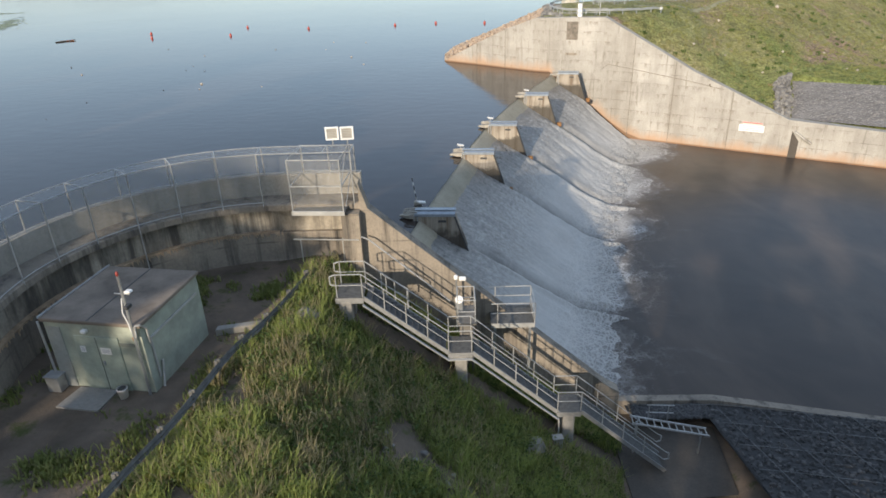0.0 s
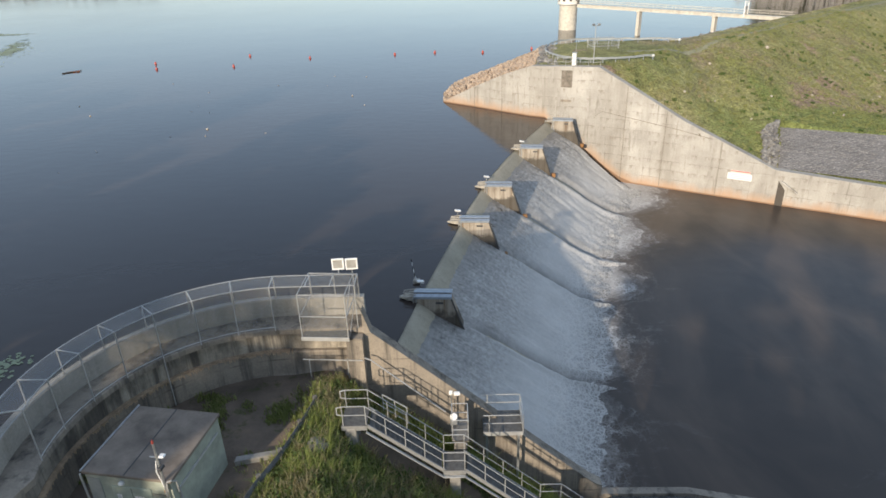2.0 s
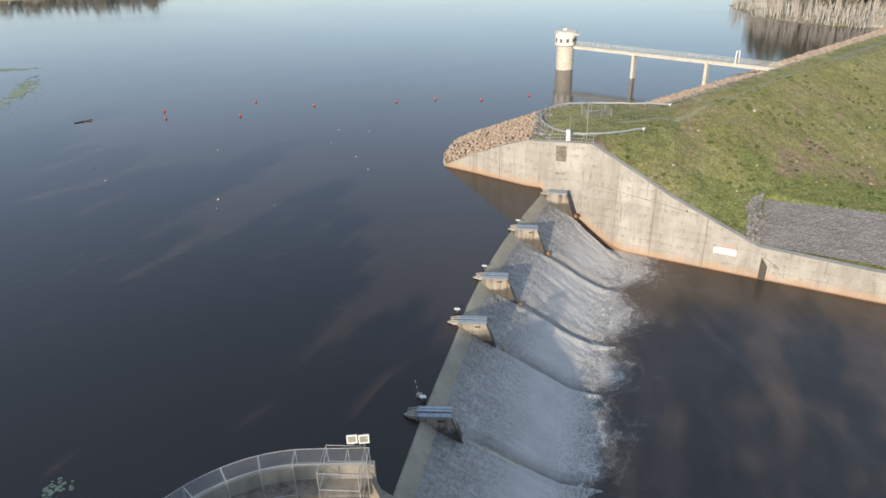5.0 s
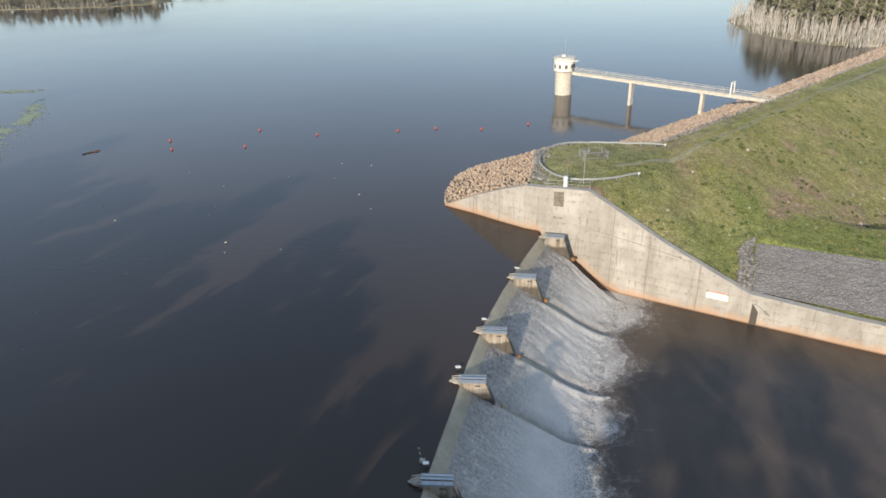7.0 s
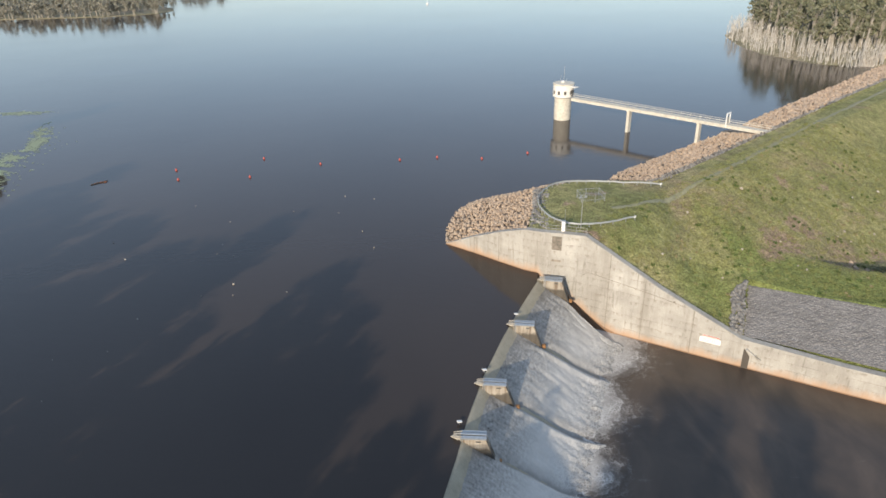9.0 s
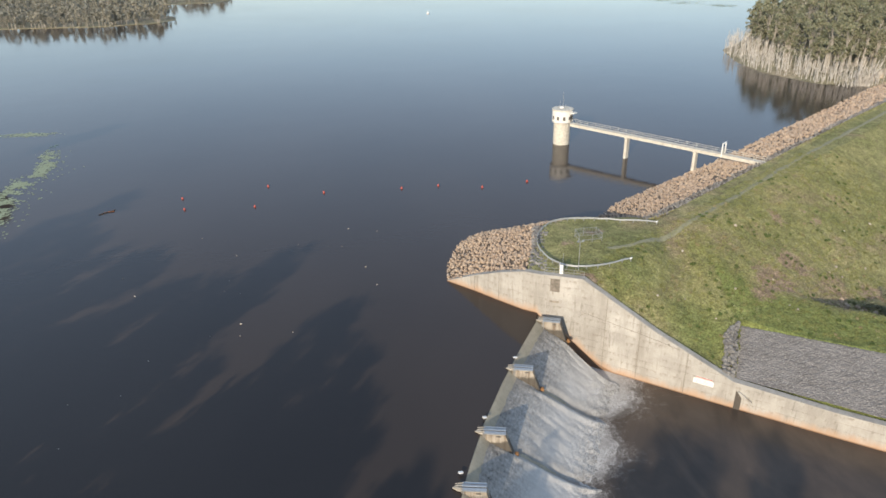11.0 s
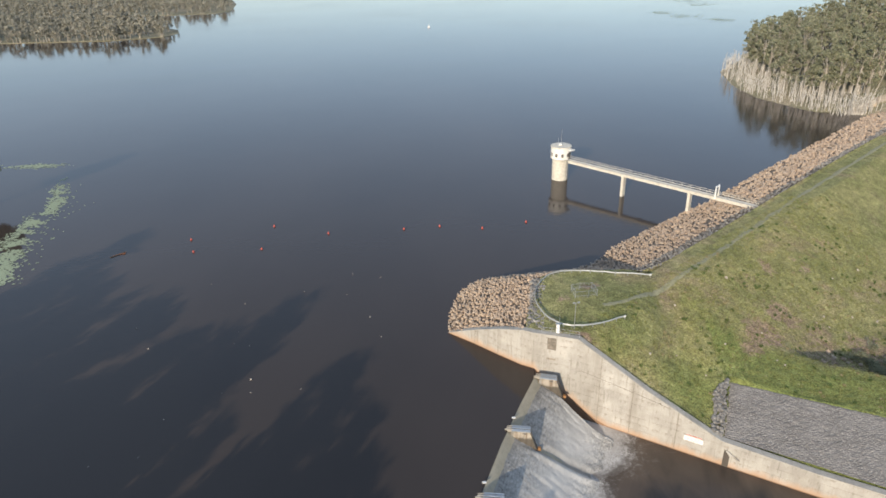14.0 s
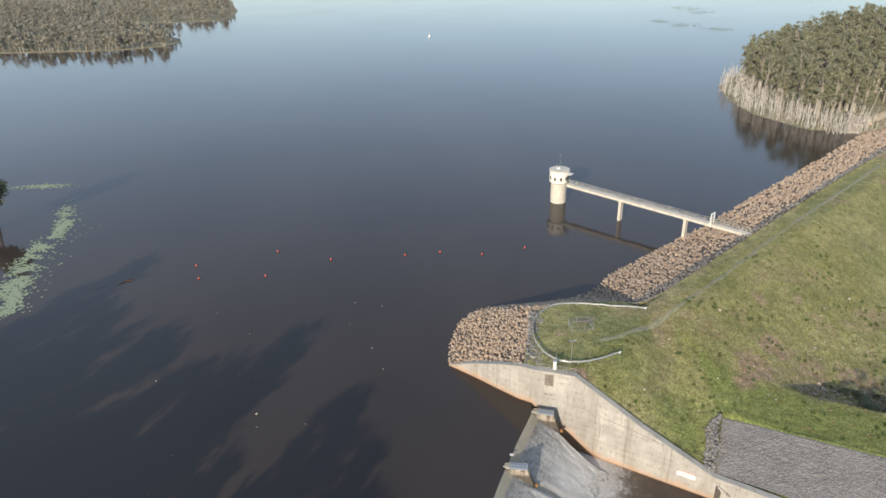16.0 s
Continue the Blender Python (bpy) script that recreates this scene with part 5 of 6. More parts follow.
def build_cage_fence():
    t = thing("walkway_cage", (0, 0, 0), 0, "galvanised pipe and chain-link cage over the curved walkway", "fence")
    fine = [-3.35 + i * (3.35 / 4) for i in range(4)] + [i * 98.8 / 44 for i in range(45)]
    far_top = [on_line(8.4, s, 8.62) for s in fine]
    near_top = [on_line(7.22, s, 8.66) for s in fine]
    far_low = [on_line(8.4, s, 7.42) for s in fine]
    near_low = [on_line(7.22, s, 6.5) for s in fine if s >= 3]
    for line in (far_top, near_top, far_low):
        part("rail", rods(line, 0.024, 5), M["rail"], t)
    part("rail", rods(near_low, 0.02, 5), M["rail"], t)
    for s in PORTALS:
        far, near = on_line(8.4, s, 8.62), on_line(7.22, s, 8.66)
        if s > 3 or s < -3.2:
            part("near_post", one(rod, on_line(7.22, s, 6.3 if s != 45.4 else 3.7), near, 0.028), M["rail"], t)
        part("far_post", one(rod, on_line(8.42, s, 7.3), far, 0.028), M["rail"], t)
        part("cross_bar", one(rod, far, near, 0.028), M["rail"], t)

    def sheet(a, b):
        verts = [v for pair in zip(a, b) for v in pair]
        return verts, [(2 * i, 2 * i + 1, 2 * i + 3, 2 * i + 2) for i in range(len(a) - 1)]

    a_fine = [s for s in fine if s >= 3]
    for lo, hi in (((8.41, 7.42, fine), (8.41, 8.6, fine)), ((8.39, 8.63, fine), (7.24, 8.67, fine)), ((7.22, 6.4, a_fine), (7.22, 8.64, a_fine))):
        a = [on_line(lo[0], s, lo[1]) for s in lo[2]]
        b = [on_line(hi[0], s, hi[1]) for s in hi[2]]
        v, f = sheet(a, b)
        raw("chain_link_panel", v, f, M["mesh"], True, t)


build_cage_fence()


def build_end_cage():
    t = thing("end_cage", (-6.72, 25.35, 6.1), -4, "pipe-framed mesh cage with a steel floor at the walkway's end", "cage")
    w, d, h = 2.2, 2.1, 2.35
    corners = [(0, 0), (w, 0), (w, d), (0, d)]
    for x, y in corners:
        part("post", one(rod, (x, y, 0.05), (x, y, h + 0.1), 0.03), M["rail"], t)
    for z in (h + 0.1, 1.3):
        for (a, b), (c, e) in zip(corners, corners[1:] + corners[:1]):
            part("rail", one(rod, (a, b, z), (c, e, z), 0.024), M["rail"], t)
    part("floor", one(box, (w + 0.1, 1.0, 0.06), (w / 2, 0.45, 0.08)), M["grating"], t, "galvanised grating floor")
    part("toe_board", one(box, (w + 0.1, 0.05, 0.2), (w / 2, -0.04, 0.0), bevel=0.01), M["rail"], t)
    part("brace", one(rod, (w, 0, 1.3), (w, d * 0.6, h), 0.022), M["rail"], t)
    part("brace", one(rod, (w, 0.5, 0.2), (w, d, 1.3), 0.022), M["rail"], t)
    for (a, b), (c, e) in (((0, 0), (w, 0)), ((w, 0), (w, d)), ((0, 0), (0, d))):
        raw("mesh_panel", [(a, b, 0.1), (c, e, 0.1), (c, e, h + 0.08), (a, b, h + 0.08)], [(0, 1, 2, 3)], M["mesh"], False, t)


build_end_cage()


def build_flood_panel(x):
    t = thing("floodlight_panel", (x, 27.25, 8.62), 6, "square white-framed flood panel with a louvred face", "lamp", "flood panels on the cage")
    part("bracket", one(rod, (0, 0, 0), (0, 0, 0.22), 0.03), M["steel"], t)
    for bx, bz, sx, sz in ((0, 0.2, 0.58, 0.07), (0, 0.71, 0.58, 0.07), (-0.255, 0.26, 0.07, 0.46), (0.255, 0.26, 0.07, 0.46)):
        part("frame_bar", one(box, (sx, 0.08, sz), (bx, 0, bz), bevel=0.008), M["white"], t)
    part("face", one(box, (0.46, 0.04, 0.46), (0, 0.01, 0.26)), M["panel_face"], t)
    for i in range(6):
        part("louvre", one(box, (0.44, 0.025, 0.02), (0, -0.02, 0.3 + i * 0.075)), M["rail"], t)


build_flood_panel(-5.05)
build_flood_panel(-4.4)


def build_ledge_stains():
    # the rusty broken lip along the ledge of the curved wall
    rng = np.random.default_rng(31)
    verts, faces = [], []
    for i in range(190):
        s = -1.0 + i * 0.55 if i > 3 else -1.0
        p = on_line(7.6, max(s, 0.0), 5.005)
        q = on_line(7.6, max(s, 0.0) + 0.4, 5.005)
        inw = (Vector((ARC_C[0], ARC_C[1], 4.98)) - p).normalized()
        h = rng.uniform(0.08, 0.32)
        n = len(verts)
        o = inw * rng.uniform(0.22, 0.28)
        verts += [p, q, q + o, p + o, p - Vector((0, 0, h)), q - Vector((0, 0, h * 0.6)), q + o * 0.8 - Vector((0, 0, h * 0.5)), p + o * 0.8 - Vector((0, 0, h))]
        faces += [tuple(n + k for k in f) for f in ((0, 1, 2, 3), (3, 2, 6, 7), (0, 3, 7, 4), (1, 5, 6, 2), (4, 7, 6, 5))]
    ob = raw("trim_rusty_lip", verts, faces, M["rust_lip"])
    tagged(ob, "rust-brown broken lip along the wall's ledge", "trim", kind="structure")


build_ledge_stains()


# ---- pump shed ----
def build_shed():
    t = thing("pump_shed", (-9.66, 16.66, 3.6), 170.6, "small pale green rendered pump shed with a flat stained roof", "shed")
    # x runs along the front to the far end, y (negative) back along the side
    L, D, H = 3.35, 3.45, 2.5
    bm = one(box, (L, D, H + 0.3), (L / 2, -D / 2, -0.3))
    part("wall", bm, M["shed_wall"], t)
    bm = bmesh.new()
    box(bm, (L + 0.16, D + 0.16, 0.13), (L / 2, -D / 2, H), bevel=0.02)
    part("roof", bm, M["shed_roof"], t, "dark stained concrete roof slab")
    part("roof_seam", one(box, (0.04, D + 0.1, 0.012), (L * 0.52, -D / 2, H + 0.13)), M["dark"], t)
    part("roof_edge", one(box, (0.05, D + 0.18, 0.06), (L + 0.07, -D / 2, H + 0.12)), M["steel"], t)
    d = part("double_door", one(box, (1.55, 0.05, 2.05), (1.62, 0.02, 0.0), bevel=0.008), M["shed_door"], t, "flush grey-green double doors")
    part("leaf_gap", one(box, (0.02, 0.012, 2.0), (1.62, 0.047, 0.02)), M["dark"], d)
    part("handle", one(box, (0.05, 0.06, 0.16), (1.52, 0.06, 1.0), bevel=0.01), M["steel"], d)
    for x, w, h, z in ((1.35, 0.36, 0.24, 1.42), (2.15, 0.18, 0.22, 1.45)):
        n = part("notice", one(box, (w, 0.012, h), (x, 0.055, z)), M["white"], t, "small white notice with grey lines")
        for k in range(3):
            part("text_bar", one(box, (w * 0.7, 0.006, 0.02), (x, 0.064, z + h * (0.25 + 0.22 * k))), M["sign_ink"], n)
    part("vent", one(box, (0.62, 0.02, 0.1), (0.62, 0.015, 1.75)), M["vent"], t)
    part("bulkhead_lamp", one(box, (0.2, 0.16, 0.12), (1.9, 0.08, 2.2), bevel=0.03), M["white"], t)
    part("alarm", one(box, (0.1, 0.1, 0.12), (0.22, 0.05, 2.05), bevel=0.02), M["rust"], t)
    part("side_recess", one(box, (0.5, 0.03, 2.3), (3.06, 0.012, 0.0)), M["shed_side"], t)
    # conduit band along the long side
    part("side_conduit", one(box, (0.05, 2.9, 0.09), (-0.03, -1.75, 1.85), bevel=0.01), M["rail"], t)
    part("side_conduit", one(box, (0.05, 0.09, 1.5), (-0.03, -0.35, 0.4), bevel=0.01), M["rail"], t)
    part("bent_conduit", rods([(-0.05, -0.25, 1.8), (-0.07, -0.22, 2.35), (-0.07, 0.05, 2.62), (0.05, 0.12, 2.6), (0.07, 0.13, 2.2)], 0.035), M["rail"], t)
    part("ground_conduit", rods([(-0.06, -0.6, 0.9), (-0.07, -0.5, 0.5), (-0.12, -0.3, 0.05)], 0.04), M["rail"], t)
    m = part("mast", one(rod, (0.14, 0.12, 0.0), (0.14, 0.12, 4.35), 0.045), M["steel"], t)
    part("red_lamp", one(lathe, [(0.03, 4.35), (0.045, 4.38), (0.045, 4.45), (0.02, 4.5)], 8).copy(), M["red"], m).matrix_local = Matrix.Translation((0.14, 0.12, 0))
    part("mast_arm", one(rod, (-0.1, 0.12, 3.75), (0.4, 0.12, 3.75), 0.025), M["steel"], m)
    part("antenna_dome", one(box, (0.2, 0.2, 0.09), (-0.08, 0.12, 3.8), bevel=0.03), M["white"], m)
    part("camera_housing", one(box, (0.13, 0.26, 0.13), (0.02, 0.2, 3.3), bevel=0.02), M["dark"], m)
    part("cable", rods([(0.2, 0.14, 3.6), (0.28, 0.16, 3.1), (0.2, 0.15, 2.7), (0.18, 0.14, 2.4)], 0.02), M["white"], m)
    part("downpipe", one(rod, (L + 0.1, 0.05, 0.0), (L + 0.12, 0.08, 2.5), 0.04), M["rail"], t)


build_shed()


def build_meter_box():
    t = thing("meter_box", (-13.05, 17.0, 3.58), -10, "grey steel meter box standing beside the shed", "cabinet")
    part("body", one(box, (0.48, 0.36, 0.55), bevel=0.02), M["steel"], t)
    part("lid", one(box, (0.54, 0.42, 0.05), (0, 0, 0.55), bevel=0.01), M["steel"], t)


build_meter_box()


def build_bucket():
    t = thing("bucket", (-10.62, 16.45, 3.62), 0, "small white plastic bucket beside the shed door", "bucket")
    part("pail", one(lathe, [(0.13, 0), (0.17, 0.34), (0.185, 0.35)], 14), M["white"], t, smooth=True)
    part("contents", one(lathe, [(0.14, 0.345), (0.13, 0.36)], 14), M["dark"], t)


build_bucket()
tagged(mesh_object("pavement_shed_slab", one(prism, [(-12.6, 16.0), (-11.15, 15.75), (-10.95, 16.75), (-12.3, 17.0)], 3.4, 3.66), M["slab"]), "cracked concrete slab before the shed door", "slab", kind="structure")
tagged(mesh_object("pavement_kerb", one(prism, [(-8.75, 19.9), (-6.95, 20.35), (-6.9, 20.6), (-8.75, 20.2)], 3.3, 3.86), M["slab"]), "short concrete kerb beside the shed", "kerb", kind="structure")


# ---- roadside guard rail on the hill's edge ----
def build_near_guard():
    t = thing("hill_guard_rail", (0, 0, 0), 0, "weathered steel guard rail along the edge of the grassy hill", "guard rail")
    line = [(-5.9, 23.4), (-6.3, 21.6), (-6.85, 19.6), (-7.45, 18.0), (-7.8, 16.2), (-8.15, 14.3), (-8.7, 12.3), (-9.2, 10.0)]
    n = 50
    pts = [along(line, i / n) for i in range(n + 1)]
    verts = []
    prof = [(0.0, 0.42), (0.06, 0.49), (0.0, 0.57), (0.06, 0.65), (0.0, 0.72)]
    for i, p in enumerate(pts):
        a, b = pts[max(i - 1, 0)], pts[min(i + 1, n)]
        d = Vector((b[1] - a[1], a[0] - b[0])).normalized()
        z = 3.72
        verts += [(p[0] + d.x * o, p[1] + d.y * o, z + h) for o, h in prof]
        verts += [(p[0] + d.x * (o - 0.012), p[1] + d.y * (o - 0.012), z + h) for o, h in prof[::-1]]
    k = 10
    raw("beam", verts, [(i * k + j, (i + 1) * k + j, (i + 1) * k + (j + 1) % k, i * k + (j + 1) % k) for i in range(n) for j in range(k)], M["old_guard"], False, t)
    for i in range(1, n, 6):
        p = pts[i]
        part("post", one(box, (0.12, 0.12, 1.0), (p[0] - 0.08, p[1], 3.5), bevel=0.01), M["old_guard"], t)
        part("reflector", one(box, (0.1, 0.06, 0.12), (p[0], p[1], 4.42), bevel=0.01), M["old_guard"], t)


build_near_guard()

# ---- stair down the bank ----
NEAR_Y, FAR_Y = 21.72, 22.85


def build_stair():
    t = thing("steel_stair", (0, 0, 0), 0, "long galvanised steel stair with pipe handrails down the bank", "stairs")
    flights = [((-3.5, 4.05), (-0.2, 1.35)), ((0.75, 1.35), (4.4, -1.85)), ((5.4, -1.85), (9.35, -5.3))]
    lands = [(-4.55, -3.5, 4.05), (-0.2, 0.75, 1.35), (4.4, 5.4, -1.85)]
    for (x0, z0), (x1, z1) in flights:
        ang = math.degrees(math.atan2(z0 - z1, x1 - x0))
        length = math.hypot(x1 - x0, z1 - z0)
        for y in (NEAR_Y, FAR_Y):
            part("stringer", one(box, (length + 0.1, 0.06, 0.17), ((x0 + x1) / 2, y, (z0 + z1) / 2 - 0.12), ry=ang), M["stringer"], t)
        n = int(round((z0 - z1) / 0.185))
        for i in range(1, n):
            k = i / n
            part("tread", one(box, (0.25, FAR_Y - NEAR_Y - 0.06, 0.04), (lerp(x0, x1, k), (NEAR_Y + FAR_Y) / 2, lerp(z0, z1, k) - 0.02)), M["grating"], t)
    for x0, x1, z in lands:
        part("landing", one(box, (x1 - x0 + 0.06, FAR_Y - NEAR_Y + 0.1, 0.07), ((x0 + x1) / 2, (NEAR_Y + FAR_Y) / 2, z - 0.06), bevel=0.01), M["grating"], t)
        part("landing_edge", one(box, (x1 - x0 + 0.06, 0.06, 0.24), ((x0 + x1) / 2, NEAR_Y - 0.03, z - 0.24)), M["stringer"], t)
    line = [(-4.5, 4.05), (-3.5, 4.05), (-0.2, 1.35), (0.75, 1.35), (4.4, -1.85), (5.4, -1.85), (9.3, -5.25)]
    for y in (NEAR_Y, FAR_Y):
        r = part("handrail", rods([(x, y, z + 1.02) for x, z in line], 0.023), M["rail"], t)
        part("mid_rail", rods([(x, y, z + 0.55) for x, z in line], 0.018), M["rail"], r)
        part("rail_return", rods([(9.3, y, -4.23), (9.5, y, -4.35), (9.5, y, -4.65), (9.3, y, -4.7)], 0.028), M["rail"], r)
        part("rail_return", rods([(-4.5, y, 5.07), (-4.72, y, 5.0), (-4.72, y, 4.65), (-4.5, y, 4.6)], 0.028), M["rail"], r)
        for (x0, z0), (x1, z1) in zip(line, line[1:]):
            n = max(1, int(round(math.hypot(x1 - x0, z1 - z0) / 1.15)))
            for i in range(n):
                x, z = lerp(x0, x1, i / n), lerp(z0, z1, i / n)
                part("post", one(rod, (x, y, z - 0.1), (x, y, z + 1.02), 0.023), M["rail"], t)
    for x, z in ((-4.2, 4.0), (0.3, 1.3), (4.9, -1.9)):
        for y in (NEAR_Y + 0.15, FAR_Y - 0.15):
            part("footing", one(box, (0.5, 0.45, 1.7), (x, y, z - 1.8), bevel=0.03), M["slab"], t, "square concrete footing")
    # two conduits clipped along the near stringer
    for o in (0.12, 0.2):
        part("conduit", rods([(x, NEAR_Y - o, z - 0.25) for x, z in line[1:5]] + [(4.45, NEAR_Y - o, -2.1), (4.45, NEAR_Y - o - 0.1, -3.1)], 0.03), M["rail"], t)


build_stair()


def build_junction_box():
    t = thing("junction_box", (4.35, 21.1, left_ground(4.35, 21.1) - 0.05), 5, "grey steel junction box at the foot of cable conduits", "box")
    part("body", one(box, (0.42, 0.3, 0.6), bevel=0.02), M["steel"], t)
    part("lid", one(box, (0.46, 0.34, 0.04), (0, 0, 0.6)), M["rail"], t)


build_junction_box()


def build_pillar():
    t = thing("control_pillar", (0.6, 23.75, 0), 0, "stained concrete pillar carrying a steel control frame", "pillar")
    part("shaft", one(box, (0.62, 1.3, 3.2), (0, 0, -1.4), bevel=0.03), M["slab_dark"], t)
    part("cap", one(box, (0.8, 1.5, 0.12), (0, 0, 1.8), bevel=0.02), M["slab_dark"], t)
    part("actuator", one(box, (0.35, 0.3, 0.55), (-0.3, 0.35, 1.92), bevel=0.04), M["steel"], t)
    part("hand_wheel", one(lathe, [(0.16, 0), (0.18, 0.03), (0.16, 0.06)], 12), M["white"], t).matrix_local = pose(-0.3, 0.1, 2.6, 70, 0, 0)
    for x in (-0.38, 0.36):
        for y in (-0.6, 0.6):
            part("frame_post", one(rod, (x, y, 1.9), (x, y, 2.95), 0.025), M["rail"], t)
    for y in (-0.6, 0.6):
        for z in (2.4, 2.95):
            part("frame_rail", one(rod, (-0.38, y, z), (0.36, y, z), 0.024), M["rail"], t)
    for x in (-0.38, 0.36):
        part("frame_rail", one(rod, (x, -0.6, 2.95), (x, 0.6, 2.95), 0.024), M["rail"], t)


build_pillar()


def build_camera_mast():
    t = thing("camera_mast", (0.2, 25.2, 0), 0, "thin steel mast with a white security camera head", "camera mast")
    part("mast", one(rod, (0, 0, -1.0), (0, 0, 2.95), 0.04), M["steel"], t)
    part("bracket", one(rod, (0, 0, 2.9), (0.3, -0.05, 2.95), 0.025), M["steel"], t)
    part("camera_head", one(box, (0.32, 0.18, 0.18), (0.28, -0.05, 2.82), bevel=0.04), M["white"], t)
    part("camera_head", one(box, (0.18, 0.16, 0.22), (-0.02, -0.1, 2.9), bevel=0.04), M["white"], t)


build_camera_mast()


def build_platform():
    t = thing("viewing_platform", (2.75, 25.7, 0.6), 0, "steel grating platform with handrails over the training wall", "platform")
    w, d = 2.0, 1.6
    part("floor", one(box, (w, d, 0.08), (0, 0, 0), bevel=0.01), M["grating"], t)
    for y in (-d / 2, d / 2):
        part("edge_beam", one(box, (w, 0.08, 0.22), (0, y, -0.16)), M["rail"], t)
        for z in (0.6, 1.1):
            part("rail", one(rod, (-w / 2, y, z), (w / 2, y, z), 0.026), M["rail"], t)
        for x in (-w / 2 + 0.3, w / 2):
            part("post", one(rod, (x, y, 0), (x, y, 1.1), 0.026), M["rail"], t)
    for z in (0.6, 1.1):
        part("rail", one(rod, (w / 2, -d / 2, z), (w / 2, d / 2, z), 0.026), M["rail"], t)
    part("kick_plate", one(box, (0.04, d, 0.35), (w / 2, 0, 0.05)), M["rail"], t)
    for x in (-0.8, 0.8):
        part("support_leg", one(box, (0.12, 0.12, 3.6), (x, -0.65, -3.7)), M["steel"], t)


build_platform()


def build_wall_rail():
    # conduit and kerb pipe clipped along the inner face of the training wall
    t = thing("wall_conduit", (0, 0, 0), 0, "pale pipe running down beside the training wall", "pipe")
    part("pipe", rods([(-3.9, 25.35, 5.0), (-3.6, 25.3, 4.9), (-0.1, 25.2, 1.75)], 0.035), M["rail"], t)
    part("pipe", rods([(-6.9, 25.5, 4.9), (-4.0, 25.35, 4.85)], 0.03), M["rail"], t)
    for x, z in ((-6.6, 4.9), (-4.75, 4.9)):
        part("drop_pipe", one(rod, (x, 25.5, z), (x, 25.5, 3.5), 0.03), M["rail"], t)


build_wall_rail()
handrail("small_railing", [(-3.0, 23.9, 3.0), (-1.9, 23.9, 2.2)], 0.95, (0, 0.5, 1), "short dark pipe railing beside the stair")


def build_ladder():
    t = thing("lying_ladder", (8.0, 22.75, -3.88), -3, "galvanised ladder frame bridging the drain", "ladder")
    for y in (0.0, 0.5):
        part("stile", one(box, (3.6, 0.06, 0.1), (1.8, y, 0.0), ry=11, bevel=0.01), M["rail"], t)
    for i in range(11):
        x = 0.1 + i * 0.34
        part("rung", one(rod, (x, 0, 0.35 - x * 0.194 + 0.05), (x, 0.5, 0.35 - x * 0.194 + 0.05), 0.025), M["rail"], t)
    part("support_post", one(rod, (0.3, 0.25, -1.8), (0.3, 0.25, 0.3), 0.04), M["steel"], t)
    part("support_post", one(rod, (3.3, 0.25, -1.8), (3.3, 0.25, -0.3), 0.04), M["steel"], t)


build_ladder()
handrail("drain_railing", [(9.3, 24.6, -4.9), (10.6, 24.5, -4.9)], 0.9, (0.1, 0.8), "low pipe railing beside the rock mattress")
tagged(mesh_object("pavement_drain_slab", one(prism, [(7.6, 20.0), (12.2, 20.3), (12.7, 24.6), (7.6, 24.9)], -6.2, -5.45), M["shade_dark"]), "concrete slab at the stair's foot, coloured dark for shade", "slab", kind="structure")


# ---- rock mattress on the near side of the pool, with its wire grid ----
def near_mattress_z(x, y):
    return max(-5.0 + 0.17 * (25.6 - y), left_ground(x, y) + 0.1)


def build_near_mattress():
    def f(u, v):
        x = lerp(8.6, 44.0, u)
        edge = float(np.interp(x, [p[0] for p in LOW_L], [p[1] for p in LOW_L])) - 0.4
        low = 25.2 if x < 12.4 else 12.0
        y = lerp(edge, min(low, edge - 0.4), v)
        return (x, y, near_mattress_z(x, y) + 0.04 * fbm(x, y, 2.5))

    ob, _ = grid_mesh("pavement_near_mattress", 160, 60, f, M["shade_gabion"], False)
    tagged(ob, "wire-bound rock mattress beside the pool, coloured dark for shade", "rock mattress", kind="structure")
    rng = np.random.default_rng(41)
    places, sizes = [], []
    for _ in range(3600):
        x = 8.8 + 16 * rng.random() ** 1.1
        edge = float(np.interp(x, [p[0] for p in LOW_L], [p[1] for p in LOW_L])) - 0.5
        y = rng.uniform(max(15.5, edge - 10) if x > 12.6 else edge - 1.2, edge)
        places.append((x, y, near_mattress_z(x, y) + 0.02))
        sizes.append(rng.uniform(0.06, 0.13))
    ob = rock_field("mattress_stones", places, sizes, M["shade_rock"], 42)
    tagged(ob, "grey cobbles packed in the wire mattress, coloured dark for shade", "stones", kind="stuff")
    t = thing("mattress_wire", (0, 0, 0), 0, "pale wire seams that divide the rock mattress into cells", "wire mesh")
    for i in range(8):
        x = 9.0 + i * 2.0
        edge = float(np.interp(x, [p[0] for p in LOW_L], [p[1] for p in LOW_L])) - 0.5
        low = edge - 1.2 if x < 12.6 else 13.5
        n = 8
        pts = []
        for j in range(n + 1):
            y = lerp(edge, low, j / n)
            xx = x + (edge - y) * 0.12
            pts.append((xx, y, near_mattress_z(xx, y) + 0.13))
        part("cross_seam", rods(pts, 0.014, 4), M["wire"], t)
    for k in (0.1, 1.8, 3.6, 5.4, 7.2):
        pts = []
        for j in range(13):
            x = lerp(12.8 if k > 1 else 8.8, 27, j / 12)
            y = float(np.interp(x, [p[0] for p in LOW_L], [p[1] for p in LOW_L])) - 0.5 - k
            pts.append((x, y, near_mattress_z(x, y) + 0.13))
        part("long_seam", rods(pts, 0.014, 4), M["wire"], t)


build_near_mattress()

